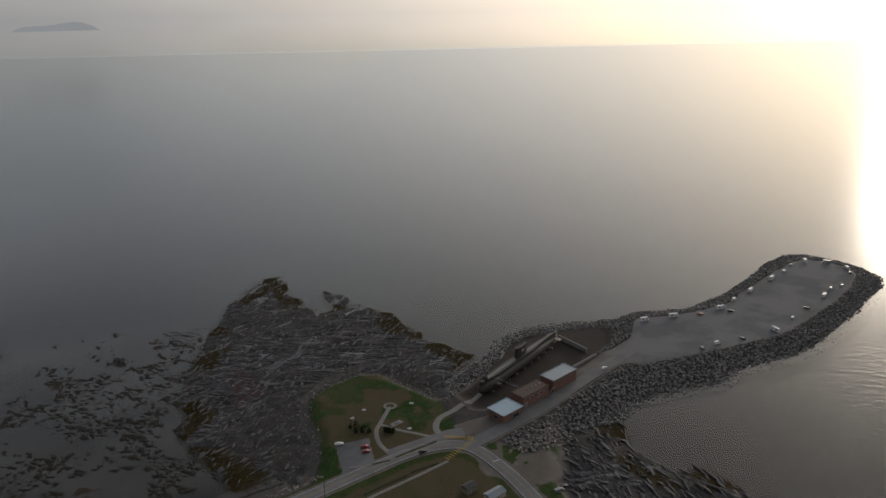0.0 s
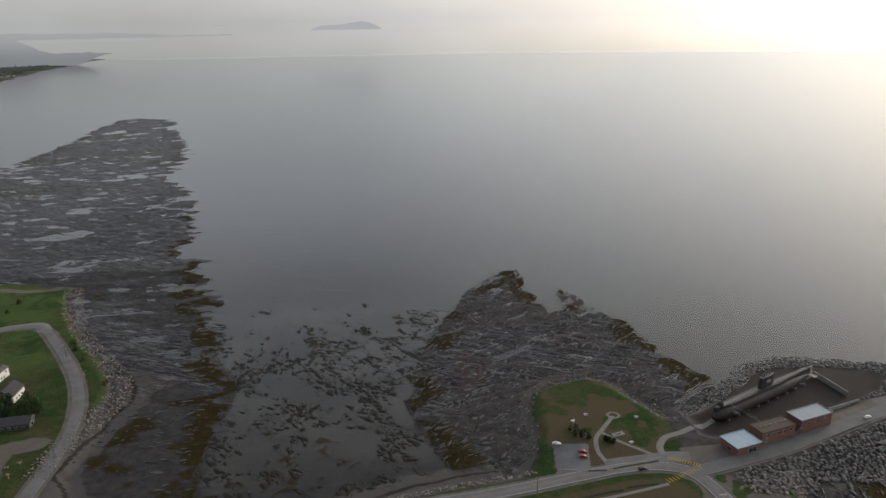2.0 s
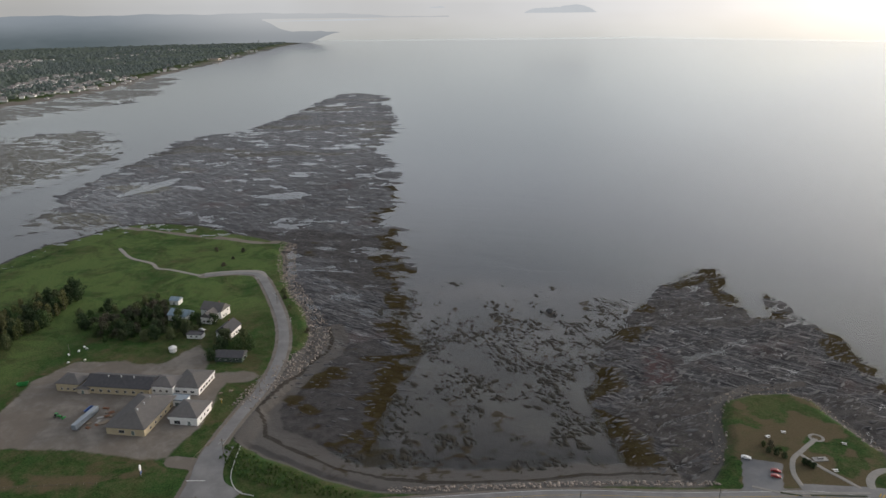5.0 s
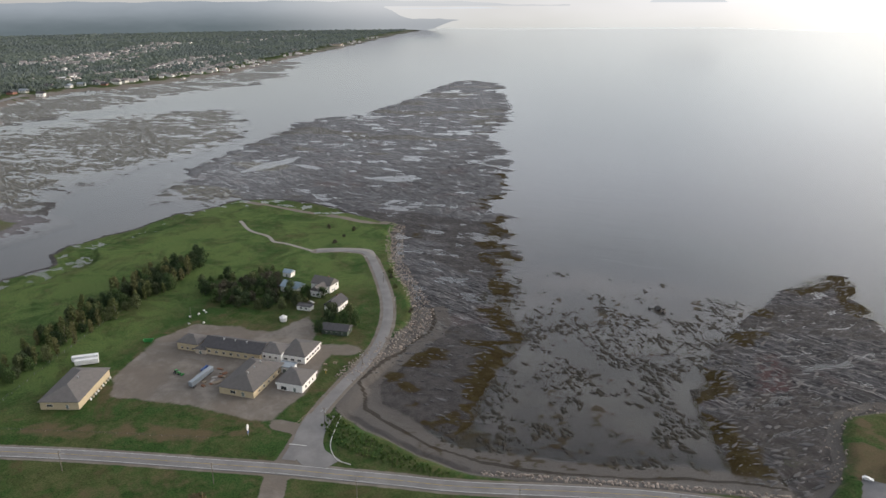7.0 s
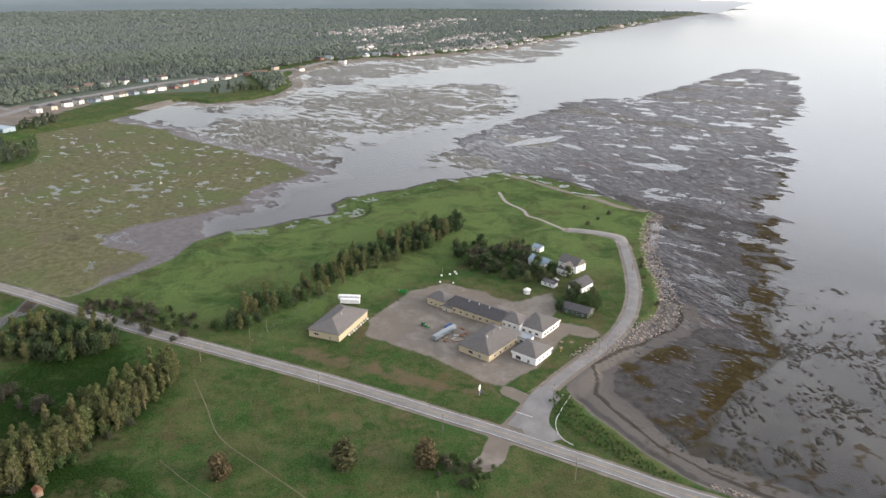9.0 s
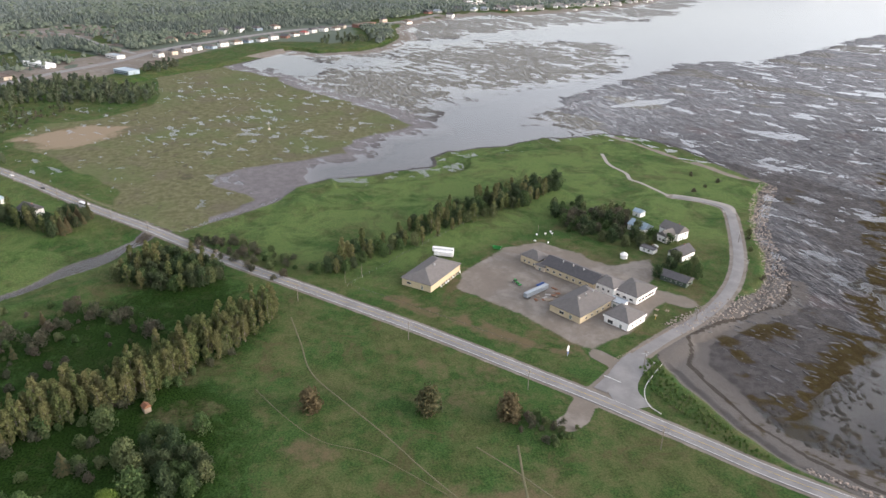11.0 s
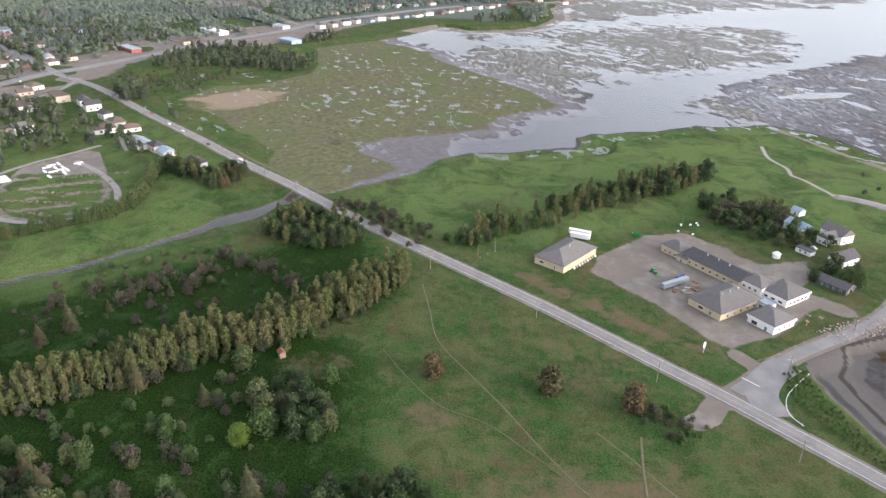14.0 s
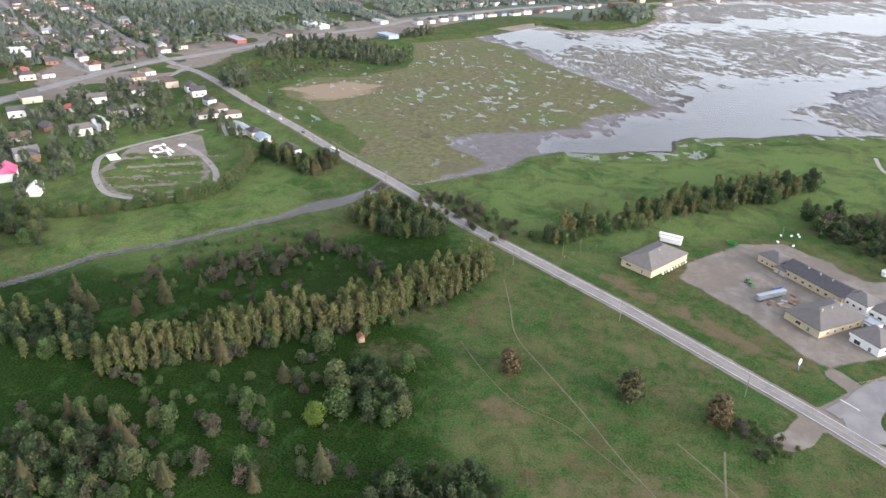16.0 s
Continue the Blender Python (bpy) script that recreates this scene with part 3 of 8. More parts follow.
cover("dry", np.maximum(dry * 0.9 * (d_land > 2), 0.8 * sstep(sdf(WX2, WY2, BARE) + 40 * (fbm(X, Y, 22, 4, 110) - 0.5), -22, 16)))
cover("wood", sstep(np.where((X < -1150) & (d_land > 60), d_land, 0), 60, 160) * (1 - np.maximum(clear_zone, yard_zone)))
cover("wild", sstep(sdf(WX, WY, [(-145.1, -275.4), (-149.9, -16.5), (-214.1, -16.7), (-261.2, -17.1), (-299.2, -32.1), (-340.5, -2.6), (-421.4, -27.6), (-376.9, -115.1), (-309.5, -282.3)]), -10, 14))
cover("wrack", (1 - sstep(np.abs(near - 9 - 3 * (fbm(X, Y, 18, 3, 15) - 0.5)), 0.6, 1.8)) * (in_bay > 0.5))
cover("meadow", 0.85 * np.maximum.reduce([sstep(sdf(WX, WY, [(-435.1, -17.7), (-363.2, 62), (-406.4, 132.9), (-450.2, 204.9), (-370.8, 308.6), (-486.9, 423.8), (-689.2, 375.3), (-612.9, 62.7), (-502.7, -57.6)]), -12, 20), 0.8 * sstep(sdf(WX, WY, [(-323.5, -180.5), (-438.8, -96.3), (-561.5, -132.1), (-703, -242.5), (-628.5, -407), (-404.9, -378)]), -20, 30), 0.6 * sstep(sdf(WX, WY, [(-502.7, -57.6), (-704.6, -213.1), (-809.4, -249.8), (-883, -131.2), (-649.8, -58.6)]), -30, 30)]))
cover("bare", sstep(sdf(WX2, WY2, BARE) + 34 * (fbm(X, Y, 26, 4, 109) - 0.5), -14, 20))
cover("silt", np.maximum(sstep(sdf(WX, WY, CHANNEL), -20, 2), np.maximum(sstep(d_marsh, -40, -6) * (X < -480), 1 - sstep(d_creek, 5, 9))))
cover("quay", np.maximum(sstep(d_top, -3, 3) * sstep(X, 90, 130), sstep(sdf(X, Y, CARLOT), -2, 1)))
cover("pit", sstep(d_basin, -9, -2))
cover("algae", sstep(d_flat, -25, 20) * (X < -650) + 0.7 * sstep(-X, 560, 760) * sstep(d_rock, 0, 30))
cover("purple", sstep(sdf(WX, WY, PURPLE), -6, 6))
cover("green_weed", sstep(sdf(WX, WY, GREEN_WEED), -3, 4))
cover("shoal", sstep(d_bay, -45, 6) * (1 - sstep(d_mud, -14, 4)) * (1 - sstep(d_rock, -3, 3)) * sstep(near, 16, 50))
cover("deep", sstep(-z, 0.3, 3.0))

gm = bpy.data.materials.new("ground")
gm.use_nodes = True
nt = gm.node_tree
pb = nt.nodes["Principled BSDF"]
pos = nd(nt, "NewGeometry").outputs["Position"]
n_patch = noise_out(nt, pos, 0.022, 5, 0.6)
n_mid = noise_out(nt, pos, 0.16, 5, 0.65)
n_tuft = noise_out(nt, pos, 1.1, 4, 0.65)
n_fine = noise_out(nt, pos, 4.5, 3, 0.6)
sx = nd(nt, "SeparateXYZ", i_0=pos).outputs[0]
strat = nd(nt, "Mapping", i_Vector=pos, i_Rotation=(0, 0, radians(-28)), i_Scale=(0.12, 0.75, 0.6)).outputs[0]
strat_p = nd(nt, "Mapping", i_Vector=pos, i_Rotation=(0, 0, radians(-62)), i_Scale=(0.10, 0.8, 0.6)).outputs[0]
n_strat = nd(nt, "MixRGB", i_0=ramp01(nt, sx, -200, -185), i_1=noise_out(nt, strat, 0.75, 6, 0.7, 0.6), i_2=noise_out(nt, strat_p, 0.55, 7, 0.72, 0.5)).outputs[0]


def attr(name):
    return nd(nt, "Attribute", attribute_name=name).outputs["Fac"]


def mask(name, breakup, amp=0.5, lo=0.35, hi=0.65):
    a = attr(name)
    s = math2(nt, "ADD", a, math2(nt, "MULTIPLY", math2(nt, "SUBTRACT", breakup, 0.5), amp))
    return ramp01(nt, s, lo, hi)


mud = mixc(nt, ramp01(nt, n_mid, 0.35, 0.65), (0.030, 0.027, 0.027), (0.060, 0.054, 0.053))
mud = mixc(nt, math2(nt, "MULTIPLY", attr("algae"), ramp01(nt, n_mid, 0.36, 0.56)), mud, (0.098, 0.088, 0.062))
mud = mixc(nt, math2(nt, "MULTIPLY", attr("silt"), 0.85), mud, mixc(nt, ramp01(nt, n_mid, 0.3, 0.7), (0.112, 0.102, 0.108), (0.165, 0.152, 0.158)))
mud = mixc(nt, attr("shoal"), mud, mixc(nt, ramp01(nt, n_patch, 0.40, 0.62), (0.078, 0.070, 0.064), (0.128, 0.115, 0.104)))
# deeper bed painted near black, in place of light lost in the water
mud = mixc(nt, attr("deep"), mud, (0.014, 0.016, 0.018))
rock = mixc(nt, ramp01(nt, n_strat, 0.40, 0.62), (0.016, 0.016, 0.019), (0.125, 0.124, 0.131))
n_blot = noise_out(nt, strat, 0.16, 6, 0.70, 1.0)
rock = mixc(nt, math2(nt, "MULTIPLY", ramp01(nt, n_blot, 0.45, 0.58), 0.60), rock, (0.033, 0.032, 0.035))
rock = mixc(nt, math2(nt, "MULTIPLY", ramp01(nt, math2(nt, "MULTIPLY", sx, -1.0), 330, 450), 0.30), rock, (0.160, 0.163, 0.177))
rock = mixc(nt, math2(nt, "MULTIPLY", ramp01(nt, n_patch, 0.52, 0.7), 0.45), rock, (0.095, 0.066, 0.064))
rock = mixc(nt, math2(nt, "MULTIPLY", attr("purple"), ramp01(nt, n_mid, 0.36, 0.56)), rock, mixc(nt, n_tuft, (0.040, 0.024, 0.026), (0.100, 0.060, 0.062)))
rock = mixc(nt, math2(nt, "MULTIPLY", attr("green_weed"), ramp01(nt, n_mid, 0.40, 0.52)), rock, (0.050, 0.062, 0.018))
n_slab = nd(nt, "MixRGB", i_0=ramp01(nt, sx, -200, -185), i_1=noise_out(nt, strat, 0.55, 4, 0.62, 1.4), i_2=noise_out(nt, strat_p, 0.42, 4, 0.62, 1.4)).outputs[0]
rock = mixc(nt, math2(nt, "MULTIPLY", ramp01(nt, n_slab, 0.585, 0.64), 0.75), rock, (0.260, 0.256, 0.262))
weed = mixc(nt, n_tuft, (0.014, 0.011, 0.005), (0.062, 0.044, 0.017))
weed = mixc(nt, math2(nt, "MULTIPLY", ramp01(nt, n_mid, 0.45, 0.62), 0.6), weed, (0.058, 0.048, 0.020))
beach = mixc(nt, n_tuft, (0.058, 0.053, 0.050), (0.125, 0.115, 0.107))
beach = mixc(nt, ramp01(nt, attr("wrack"), 0.35, 0.7), beach, (0.030, 0.024, 0.018))
lush = mixc(nt, ramp01(nt, n_tuft, 0.22, 0.78), (0.019, 0.048, 0.015), (0.064, 0.116, 0.034))
olive = mixc(nt, ramp01(nt, n_tuft, 0.22, 0.78), (0.046, 0.066, 0.024), (0.112, 0.122, 0.052))
grass = mixc(nt, ramp01(nt, math2(nt, "SUBTRACT", math2(nt, "ADD", math2(nt, "MULTIPLY", n_patch, 0.55), math2(nt, "MULTIPLY", n_mid, 0.45)), math2(nt, "MULTIPLY", attr("wild"), 0.25)), 0.41, 0.58), lush, olive)
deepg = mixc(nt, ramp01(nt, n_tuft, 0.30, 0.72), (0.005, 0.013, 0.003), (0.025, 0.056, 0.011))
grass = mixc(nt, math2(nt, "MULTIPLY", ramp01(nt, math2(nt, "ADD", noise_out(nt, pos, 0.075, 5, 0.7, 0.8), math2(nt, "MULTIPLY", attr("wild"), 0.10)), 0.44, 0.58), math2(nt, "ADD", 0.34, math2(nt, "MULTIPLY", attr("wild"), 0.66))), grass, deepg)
straw = mixc(nt, n_tuft, (0.075, 0.060, 0.035), (0.160, 0.130, 0.080))
earth = mixc(nt, n_tuft, (0.052, 0.042, 0.022), (0.120, 0.095, 0.055))
grass = mixc(nt, math2(nt, "MULTIPLY", ramp01(nt, noise_out(nt, pos, 0.03, 6, 0.7, 1.2), 0.54, 0.66), math2(nt, "SUBTRACT", 0.62, math2(nt, "MULTIPLY", attr("wild"), 0.5))), grass, earth)
grass = mixc(nt, math2(nt, "MULTIPLY", ramp01(nt, n_mid, 0.52, 0.75), 0.35), grass, straw)
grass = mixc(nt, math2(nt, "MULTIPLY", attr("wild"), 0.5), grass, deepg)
vivid = mixc(nt, ramp01(nt, n_tuft, 0.3, 0.7), (0.060, 0.104, 0.032), (0.132, 0.182, 0.062))
grass = mixc(nt, math2(nt, "MULTIPLY", attr("meadow"), ramp01(nt, noise_out(nt, pos, 0.03, 6, 0.72, 0.8), 0.38, 0.58)), grass, vivid)
marsh = mixc(nt, ramp01(nt, n_mid, 0.35, 0.65), (0.094, 0.100, 0.050), (0.150, 0.144, 0.086))
marsh = mixc(nt, math2(nt, "MULTIPLY", ramp01(nt, noise_out(nt, pos, 0.009, 4, 0.65), 0.46, 0.60), 0.7), marsh, mixc(nt, n_tuft, (0.076, 0.102, 0.042), (0.120, 0.145, 0.066)))
marsh = mixc(nt, math2(nt, "MULTIPLY", ramp01(nt, noise_out(nt, pos, 0.05, 5, 0.72, 1.5), 0.58, 0.66), 0.65), marsh, (0.070, 0.062, 0.048))
marsh = mixc(nt, math2(nt, "MULTIPLY", ramp01(nt, n_patch, 0.48, 0.7), 0.6), marsh, (0.12, 0.105, 0.08))
marsh = mixc(nt, math2(nt, "MULTIPLY", ramp01(nt, noise_out(nt, pos, 0.13, 6, 0.75, 2.0), 0.56, 0.62), 0.55), marsh, (0.052, 0.062, 0.036))
gravel = mixc(nt, ramp01(nt, n_mid, 0.3, 0.7), (0.185, 0.165, 0.146), (0.285, 0.258, 0.228))
gravel = mixc(nt, math2(nt, "MULTIPLY", ramp01(nt, noise_out(nt, pos, 0.035, 6, 0.68, 1.2), 0.40, 0.58), 0.8), gravel, (0.188, 0.160, 0.134))
gravel = mixc(nt, math2(nt, "MULTIPLY", n_fine, 0.5), gravel, (0.12, 0.115, 0.11))
gravel = mixc(nt, attr("quay"), gravel, mixc(nt, ramp01(nt, n_patch, 0.42, 0.58), (0.170, 0.172, 0.182), (0.235, 0.235, 0.240)))
gravel = mixc(nt, attr("pit"), gravel, (0.060, 0.050, 0.044))
sand = mixc(nt, n_tuft, (0.19, 0.15, 0.105), (0.30, 0.245, 0.18))
# floor of the far woods, lightened: distance haze painted into its colour
hazed_forest = mixc(nt, n_mid, (0.090, 0.115, 0.095), (0.120, 0.142, 0.115))
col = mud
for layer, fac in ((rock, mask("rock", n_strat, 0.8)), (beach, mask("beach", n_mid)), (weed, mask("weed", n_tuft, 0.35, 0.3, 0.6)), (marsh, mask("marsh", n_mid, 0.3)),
                   (grass, mask("grass", n_mid, 0.6)), (straw, mask("dry", n_mid, 0.9, 0.3, 0.9)), (sand, mask("bare", n_mid, 0.9, 0.3, 0.8)), (hazed_forest, mask("wood", n_patch, 0.4)), (gravel, mask("gravel", n_mid, 0.5))):
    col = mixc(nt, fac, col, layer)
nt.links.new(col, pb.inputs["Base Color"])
wet = math2(nt, "MAXIMUM", math2(nt, "MAXIMUM", attr("grass"), attr("marsh")), math2(nt, "MAXIMUM", math2(nt, "MAXIMUM", attr("gravel"), attr("weed")), attr("rock")))
n_film = noise_out(nt, strat, 0.34, 5, 0.66, 1.8)
film = math2(nt, "MULTIPLY", ramp01(nt, n_film, 0.57, 0.605), ramp01(nt, math2(nt, "SUBTRACT", attr("rock"), math2(nt, "ADD", attr("weed"), attr("grass"))), 0.2, 0.6))
film = math2(nt, "MULTIPLY", film, ramp01(nt, math2(nt, "MULTIPLY", sx, -1.0), 235, 330))
flat_wet = math2(nt, "MULTIPLY", math2(nt, "SUBTRACT", attr("algae"), math2(nt, "ADD", attr("marsh"), attr("grass"))), ramp01(nt, noise_out(nt, strat, 0.6, 5, 0.7, 1.2), 0.50, 0.56), True)
film = math2(nt, "MAXIMUM", film, math2(nt, "MULTIPLY", flat_wet, 0.9))
nt.links.new(nd(nt, "MixRGB", i_0=film, i_1=nd(nt, "MapRange", i_0=wet, i_3=0.60, i_4=0.88).outputs[0], i_2=(0.20, 0.20, 0.20, 1)).outputs[0], pb.inputs["Roughness"])
spec_mix = nd(nt, "MixRGB", i_0=film, i_2=(0.55, 0.55, 0.55, 1))
nt.links.new(spec_mix.outputs[0], pb.inputs["Specular IOR Level"])
nt.links.new(nd(nt, "MapRange", i_0=math2(nt, "MAXIMUM", math2(nt, "MAXIMUM", attr("grass"), attr("marsh")), attr("weed")), i_3=0.20, i_4=0.04).outputs[0], spec_mix.inputs[1])
hgt = math2(nt, "ADD", math2(nt, "MULTIPLY", n_tuft, 0.6), math2(nt, "ADD", math2(nt, "MULTIPLY", n_fine, 0.25), math2(nt, "MULTIPLY", math2(nt, "MULTIPLY", n_strat, attr("rock")), 2.2)))
nt.links.new(nd(nt, "Bump", i_Strength=nd(nt, "MapRange", i_0=film, i_3=0.8, i_4=0.03).outputs[0], i_Distance=0.5, i_Height=hgt).outputs[0], pb.inputs["Normal"])
ground_mesh.materials.append(gm)
tagged(new("ground", ground_mesh), "green fields, olive salt marsh, grey tidal rock and mud", "ground", kind="structure")

# ---- water ----
wm = bpy.data.materials.new("water")
wm.use_nodes = True
nt = wm.node_tree
nt.nodes.remove(nt.nodes["Principled BSDF"])
pos = nd(nt, "NewGeometry").outputs["Position"]
swell = noise_out(nt, nd(nt, "Mapping", i_Vector=pos, i_Rotation=(0, 0, radians(35)), i_Scale=(0.5, 1.0, 1.0)).outputs[0], 0.22, 3, 0.55)
calm = noise_out(nt, pos, 0.004, 4, 0.55)
calm_ = nd(nt, "Math", operation="ADD")
sep = nd(nt, "SeparateXYZ", i_0=pos)
breeze = math2(nt, "MULTIPLY", ramp01(nt, sep.outputs[0], 70, 150), ramp01(nt, math2(nt, "SUBTRACT", 470, sep.outputs[1]), 0, 90))
nt.links.new(math2(nt, "MULTIPLY", breeze, 0.35), calm_.inputs[1])
bp = nd(nt, "Bump", i_Distance=1.0, i_Height=swell, i_Strength=calm_.outputs[0])
nt.links.new(nd(nt, "MapRange", i_0=calm, i_1=0.35, i_2=0.65, i_3=0.0, i_4=0.0).outputs[0], calm_.inputs[0])
ruffle = nd(nt, "MapRange", i_0=sep.outputs[0], i_1=-520.0, i_2=-300.0, i_3=0.14, i_4=0.23).outputs[0]
gloss = nd(nt, "BsdfGlossy", i_Roughness=ruffle, i_Normal=bp.outputs[0])
clear = nd(nt, "BsdfTransparent", i_Color=(0.80, 0.81, 0.81, 1))
lw = nd(nt, "LayerWeight", i_Blend=0.5, i_Normal=bp.outputs[0]).outputs["Facing"]
fr = math2(nt, "ADD", math2(nt, "MULTIPLY", math2(nt, "POWER", lw, 4.4), 0.97), 0.022, True)
mx = nd(nt, "MixShader", i_0=fr, i_1=clear.outputs[0], i_2=gloss.outputs[0])
nt.links.new(mx.outputs[0], nt.nodes["Material Output"].inputs[0])
wmesh = sheet("water", np.linspace(-4985, 4985, 9), np.linspace(-4985, 4985, 9), np.zeros((9, 9)))
wmesh.materials.append(wm)
tagged(new("water", wmesh), "calm grey sea water reflecting a hazy evening sky", "sea", kind="structure")

# ---- far wooded hills inland: a glowing backdrop with haze painted in ----
painted_haze = bpy.data.materials.new("haze")
painted_haze.use_nodes = True
nt = painted_haze.node_tree
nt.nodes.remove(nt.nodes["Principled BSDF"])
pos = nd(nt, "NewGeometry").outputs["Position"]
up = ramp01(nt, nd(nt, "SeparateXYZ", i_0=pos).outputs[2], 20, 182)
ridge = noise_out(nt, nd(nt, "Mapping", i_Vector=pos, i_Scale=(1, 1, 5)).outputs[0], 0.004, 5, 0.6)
# painted haze: paler towards the brow, and further on towards the sea end
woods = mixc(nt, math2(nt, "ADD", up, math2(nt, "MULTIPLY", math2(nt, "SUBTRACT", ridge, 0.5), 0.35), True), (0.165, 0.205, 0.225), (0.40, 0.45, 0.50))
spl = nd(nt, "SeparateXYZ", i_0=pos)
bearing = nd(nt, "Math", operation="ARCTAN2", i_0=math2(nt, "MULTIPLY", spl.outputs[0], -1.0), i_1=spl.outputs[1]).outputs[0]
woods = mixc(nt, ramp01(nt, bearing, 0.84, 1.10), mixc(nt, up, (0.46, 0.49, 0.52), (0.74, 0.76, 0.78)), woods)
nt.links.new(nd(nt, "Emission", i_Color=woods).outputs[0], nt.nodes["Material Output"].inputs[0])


def far_strip(name, label, d0, d1, dist, low, high):
    """An upright band of distance between two bearings, its foot and brow given by the bearing."""
    b = bmesh.new()
    rows = []
    n = int((d1 - d0) / 0.5)
    for i in range(n + 1):
        d = d0 + (d1 - d0) * i / n
        lo, hi = low(d), high(d)
        rows.append([b.verts.new((-dist * math.sin(radians(d)), dist * math.cos(radians(d)), lo + (hi - lo) * k / 3)) for k in range(4)])
    for p, q in zip(rows[:-1], rows[1:]):
        for k in range(3):
            b.faces.new((p[k], q[k], q[k + 1], p[k + 1]))
    me = bpy.data.meshes.new(name)
    b.to_mesh(me)
    b.free()
    me.materials.append(painted_haze)
    return tagged(new(name, me), label, "backdrop", kind="structure")


def glide(d, d0, d1, a, b):
    return a + (b - a) * float(sstep(np.array(d), d0, d1))


far_strip("backdrop_1", "wooded hills far inland, painted pale with haze", 36, 178, 4900, lambda d: 150 if d < 50.2 else -5,
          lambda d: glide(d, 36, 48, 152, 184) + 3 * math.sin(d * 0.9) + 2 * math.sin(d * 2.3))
far_strip("backdrop_2", "low wooded cape with a grey beach, painted pale with haze", 44.3, 50.4, 4895, lambda d: glide(d, 44.3, 47.2, 62, -5),
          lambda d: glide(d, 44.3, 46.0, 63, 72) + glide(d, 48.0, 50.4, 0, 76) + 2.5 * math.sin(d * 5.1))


# ---- roads ----
def strip(name, pts, half, zz, mat_, per=6, offset=0.0):
    """A ribbon along a plan line with a slight camber, as a bmesh."""
    c = smooth(pts, per)
    b = bmesh.new()
    rows = []
    for i, p in enumerate(c):
        a, q = Vector(c[max(i - 1, 0)]), Vector(c[min(i + 1, len(c) - 1)])
        t = (q - a).normalized()
        n = Vector((-t.y, t.x))
        o = Vector(p) + n * offset
        rows.append([b.verts.new((o.x + n.x * w, o.y + n.y * w, zz + dz)) for w, dz in ((-half, -0.25), (-half, 0), (0, 0.06 if half > 2 else 0), (half, 0), (half, -0.25))])
    for r, s in zip(rows[:-1], rows[1:]):
        for k in range(4):
            b.faces.new((r[k], r[k + 1], s[k + 1], s[k]))
    bmesh.ops.recalc_face_normals(b, faces=b.faces)
    me = bpy.data.meshes.new(name)
    b.to_mesh(me)
    me.materials.append(mat_)
    return me


m_asphalt = material("asphalt", (0.165, 0.162, 0.165), (0.23, 0.226, 0.226), 0.12, 0.85, bump=0.2, fine=30)
m_shoulder = material("road_gravel", (0.20, 0.19, 0.18), (0.28, 0.265, 0.25), 0.3, 0.9, fine=14)
m_white = material("road_paint", (0.62, 0.62, 0.60), (0.45, 0.45, 0.44), 0.8, 0.7)
m_yellow = material("yellow_paint", (0.55, 0.36, 0.05), (0.42, 0.29, 0.06), 0.8, 0.7)
for nm, line, half, lab in (("road_1", MAIN_ROAD, 3.9, "grey asphalt coastal road with gravel shoulders"), ("road_2", CUL_ROAD, 3.3, "worn asphalt lane beside the shore"),
                            ("road_3", HIGHWAY, 8.0, "wide asphalt main street of the town"), ("road_4", PIER_ROAD, 4.2, "grey access road onto the pier")):
    tagged(new(nm, strip(nm, line, half, 3.78 if nm != "road_4" else 3.85, m_asphalt)), lab, "road", kind="structure")


# ---- helpers for things ----
def ground_z(px, py):
    """Height of the ground sheet at plan points."""
    px, py = np.asarray(px, float), np.asarray(py, float)
    i = np.clip(np.searchsorted(gx, px) - 1, 0, len(gx) - 2)
    j = np.clip(np.searchsorted(gy, py) - 1, 0, len(gy) - 2)
    fx, fy = (px - gx[i]) / (gx[i + 1] - gx[i]), (py - gy[j]) / (gy[j + 1] - gy[j])
    return (z[j, i] * (1 - fx) + z[j, i + 1] * fx) * (1 - fy) + (z[j + 1, i] * (1 - fx) + z[j + 1, i + 1] * fx) * fy


def gz(px, py):
    return float(ground_z(px, py))


def thing(name, label, category, group="", at=None):
    ob = tagged(new(name), label, category, group)
    if at is not None:
        ob.matrix_basis = at
    return ob


def mesh_of(bm, name, mat_, smooth_=False):
    me = bpy.data.meshes.new(name)
    bm.to_mesh(me)
    bm.free()
    me.materials.append(mat_)
    if smooth_:
        me.shade_smooth()
    return me


def part(name, bm, mat_, parent, label="", smooth_=False):
    ob = new(name, mesh_of(bm, name, mat_, smooth_))
    ob.parent = parent
    if label:
        ob["label"] = label
    return ob


def box(b, x0, x1, y0, y1, z0, z1, bevel=0.0):
    v = [b.verts.new(c) for c in ((x0, y0, z0), (x1, y0, z0), (x1, y1, z0), (x0, y1, z0), (x0, y0, z1), (x1, y0, z1), (x1, y1, z1), (x0, y1, z1))]
    f = [b.faces.new([v[i] for i in q]) for q in ((0, 3, 2, 1), (4, 5, 6, 7), (0, 1, 5, 4), (1, 2, 6, 5), (2, 3, 7, 6), (3, 0, 4, 7))]
    if bevel:
        bmesh.ops.bevel(b, geom=list({e for q in f for e in q.edges}), offset=bevel, segments=1, affect="EDGES")
    return v


def boxes(*dims, bevel=0.0):
    b = bmesh.new()
    for d in dims:
        box(b, *d, bevel=bevel)
    return b


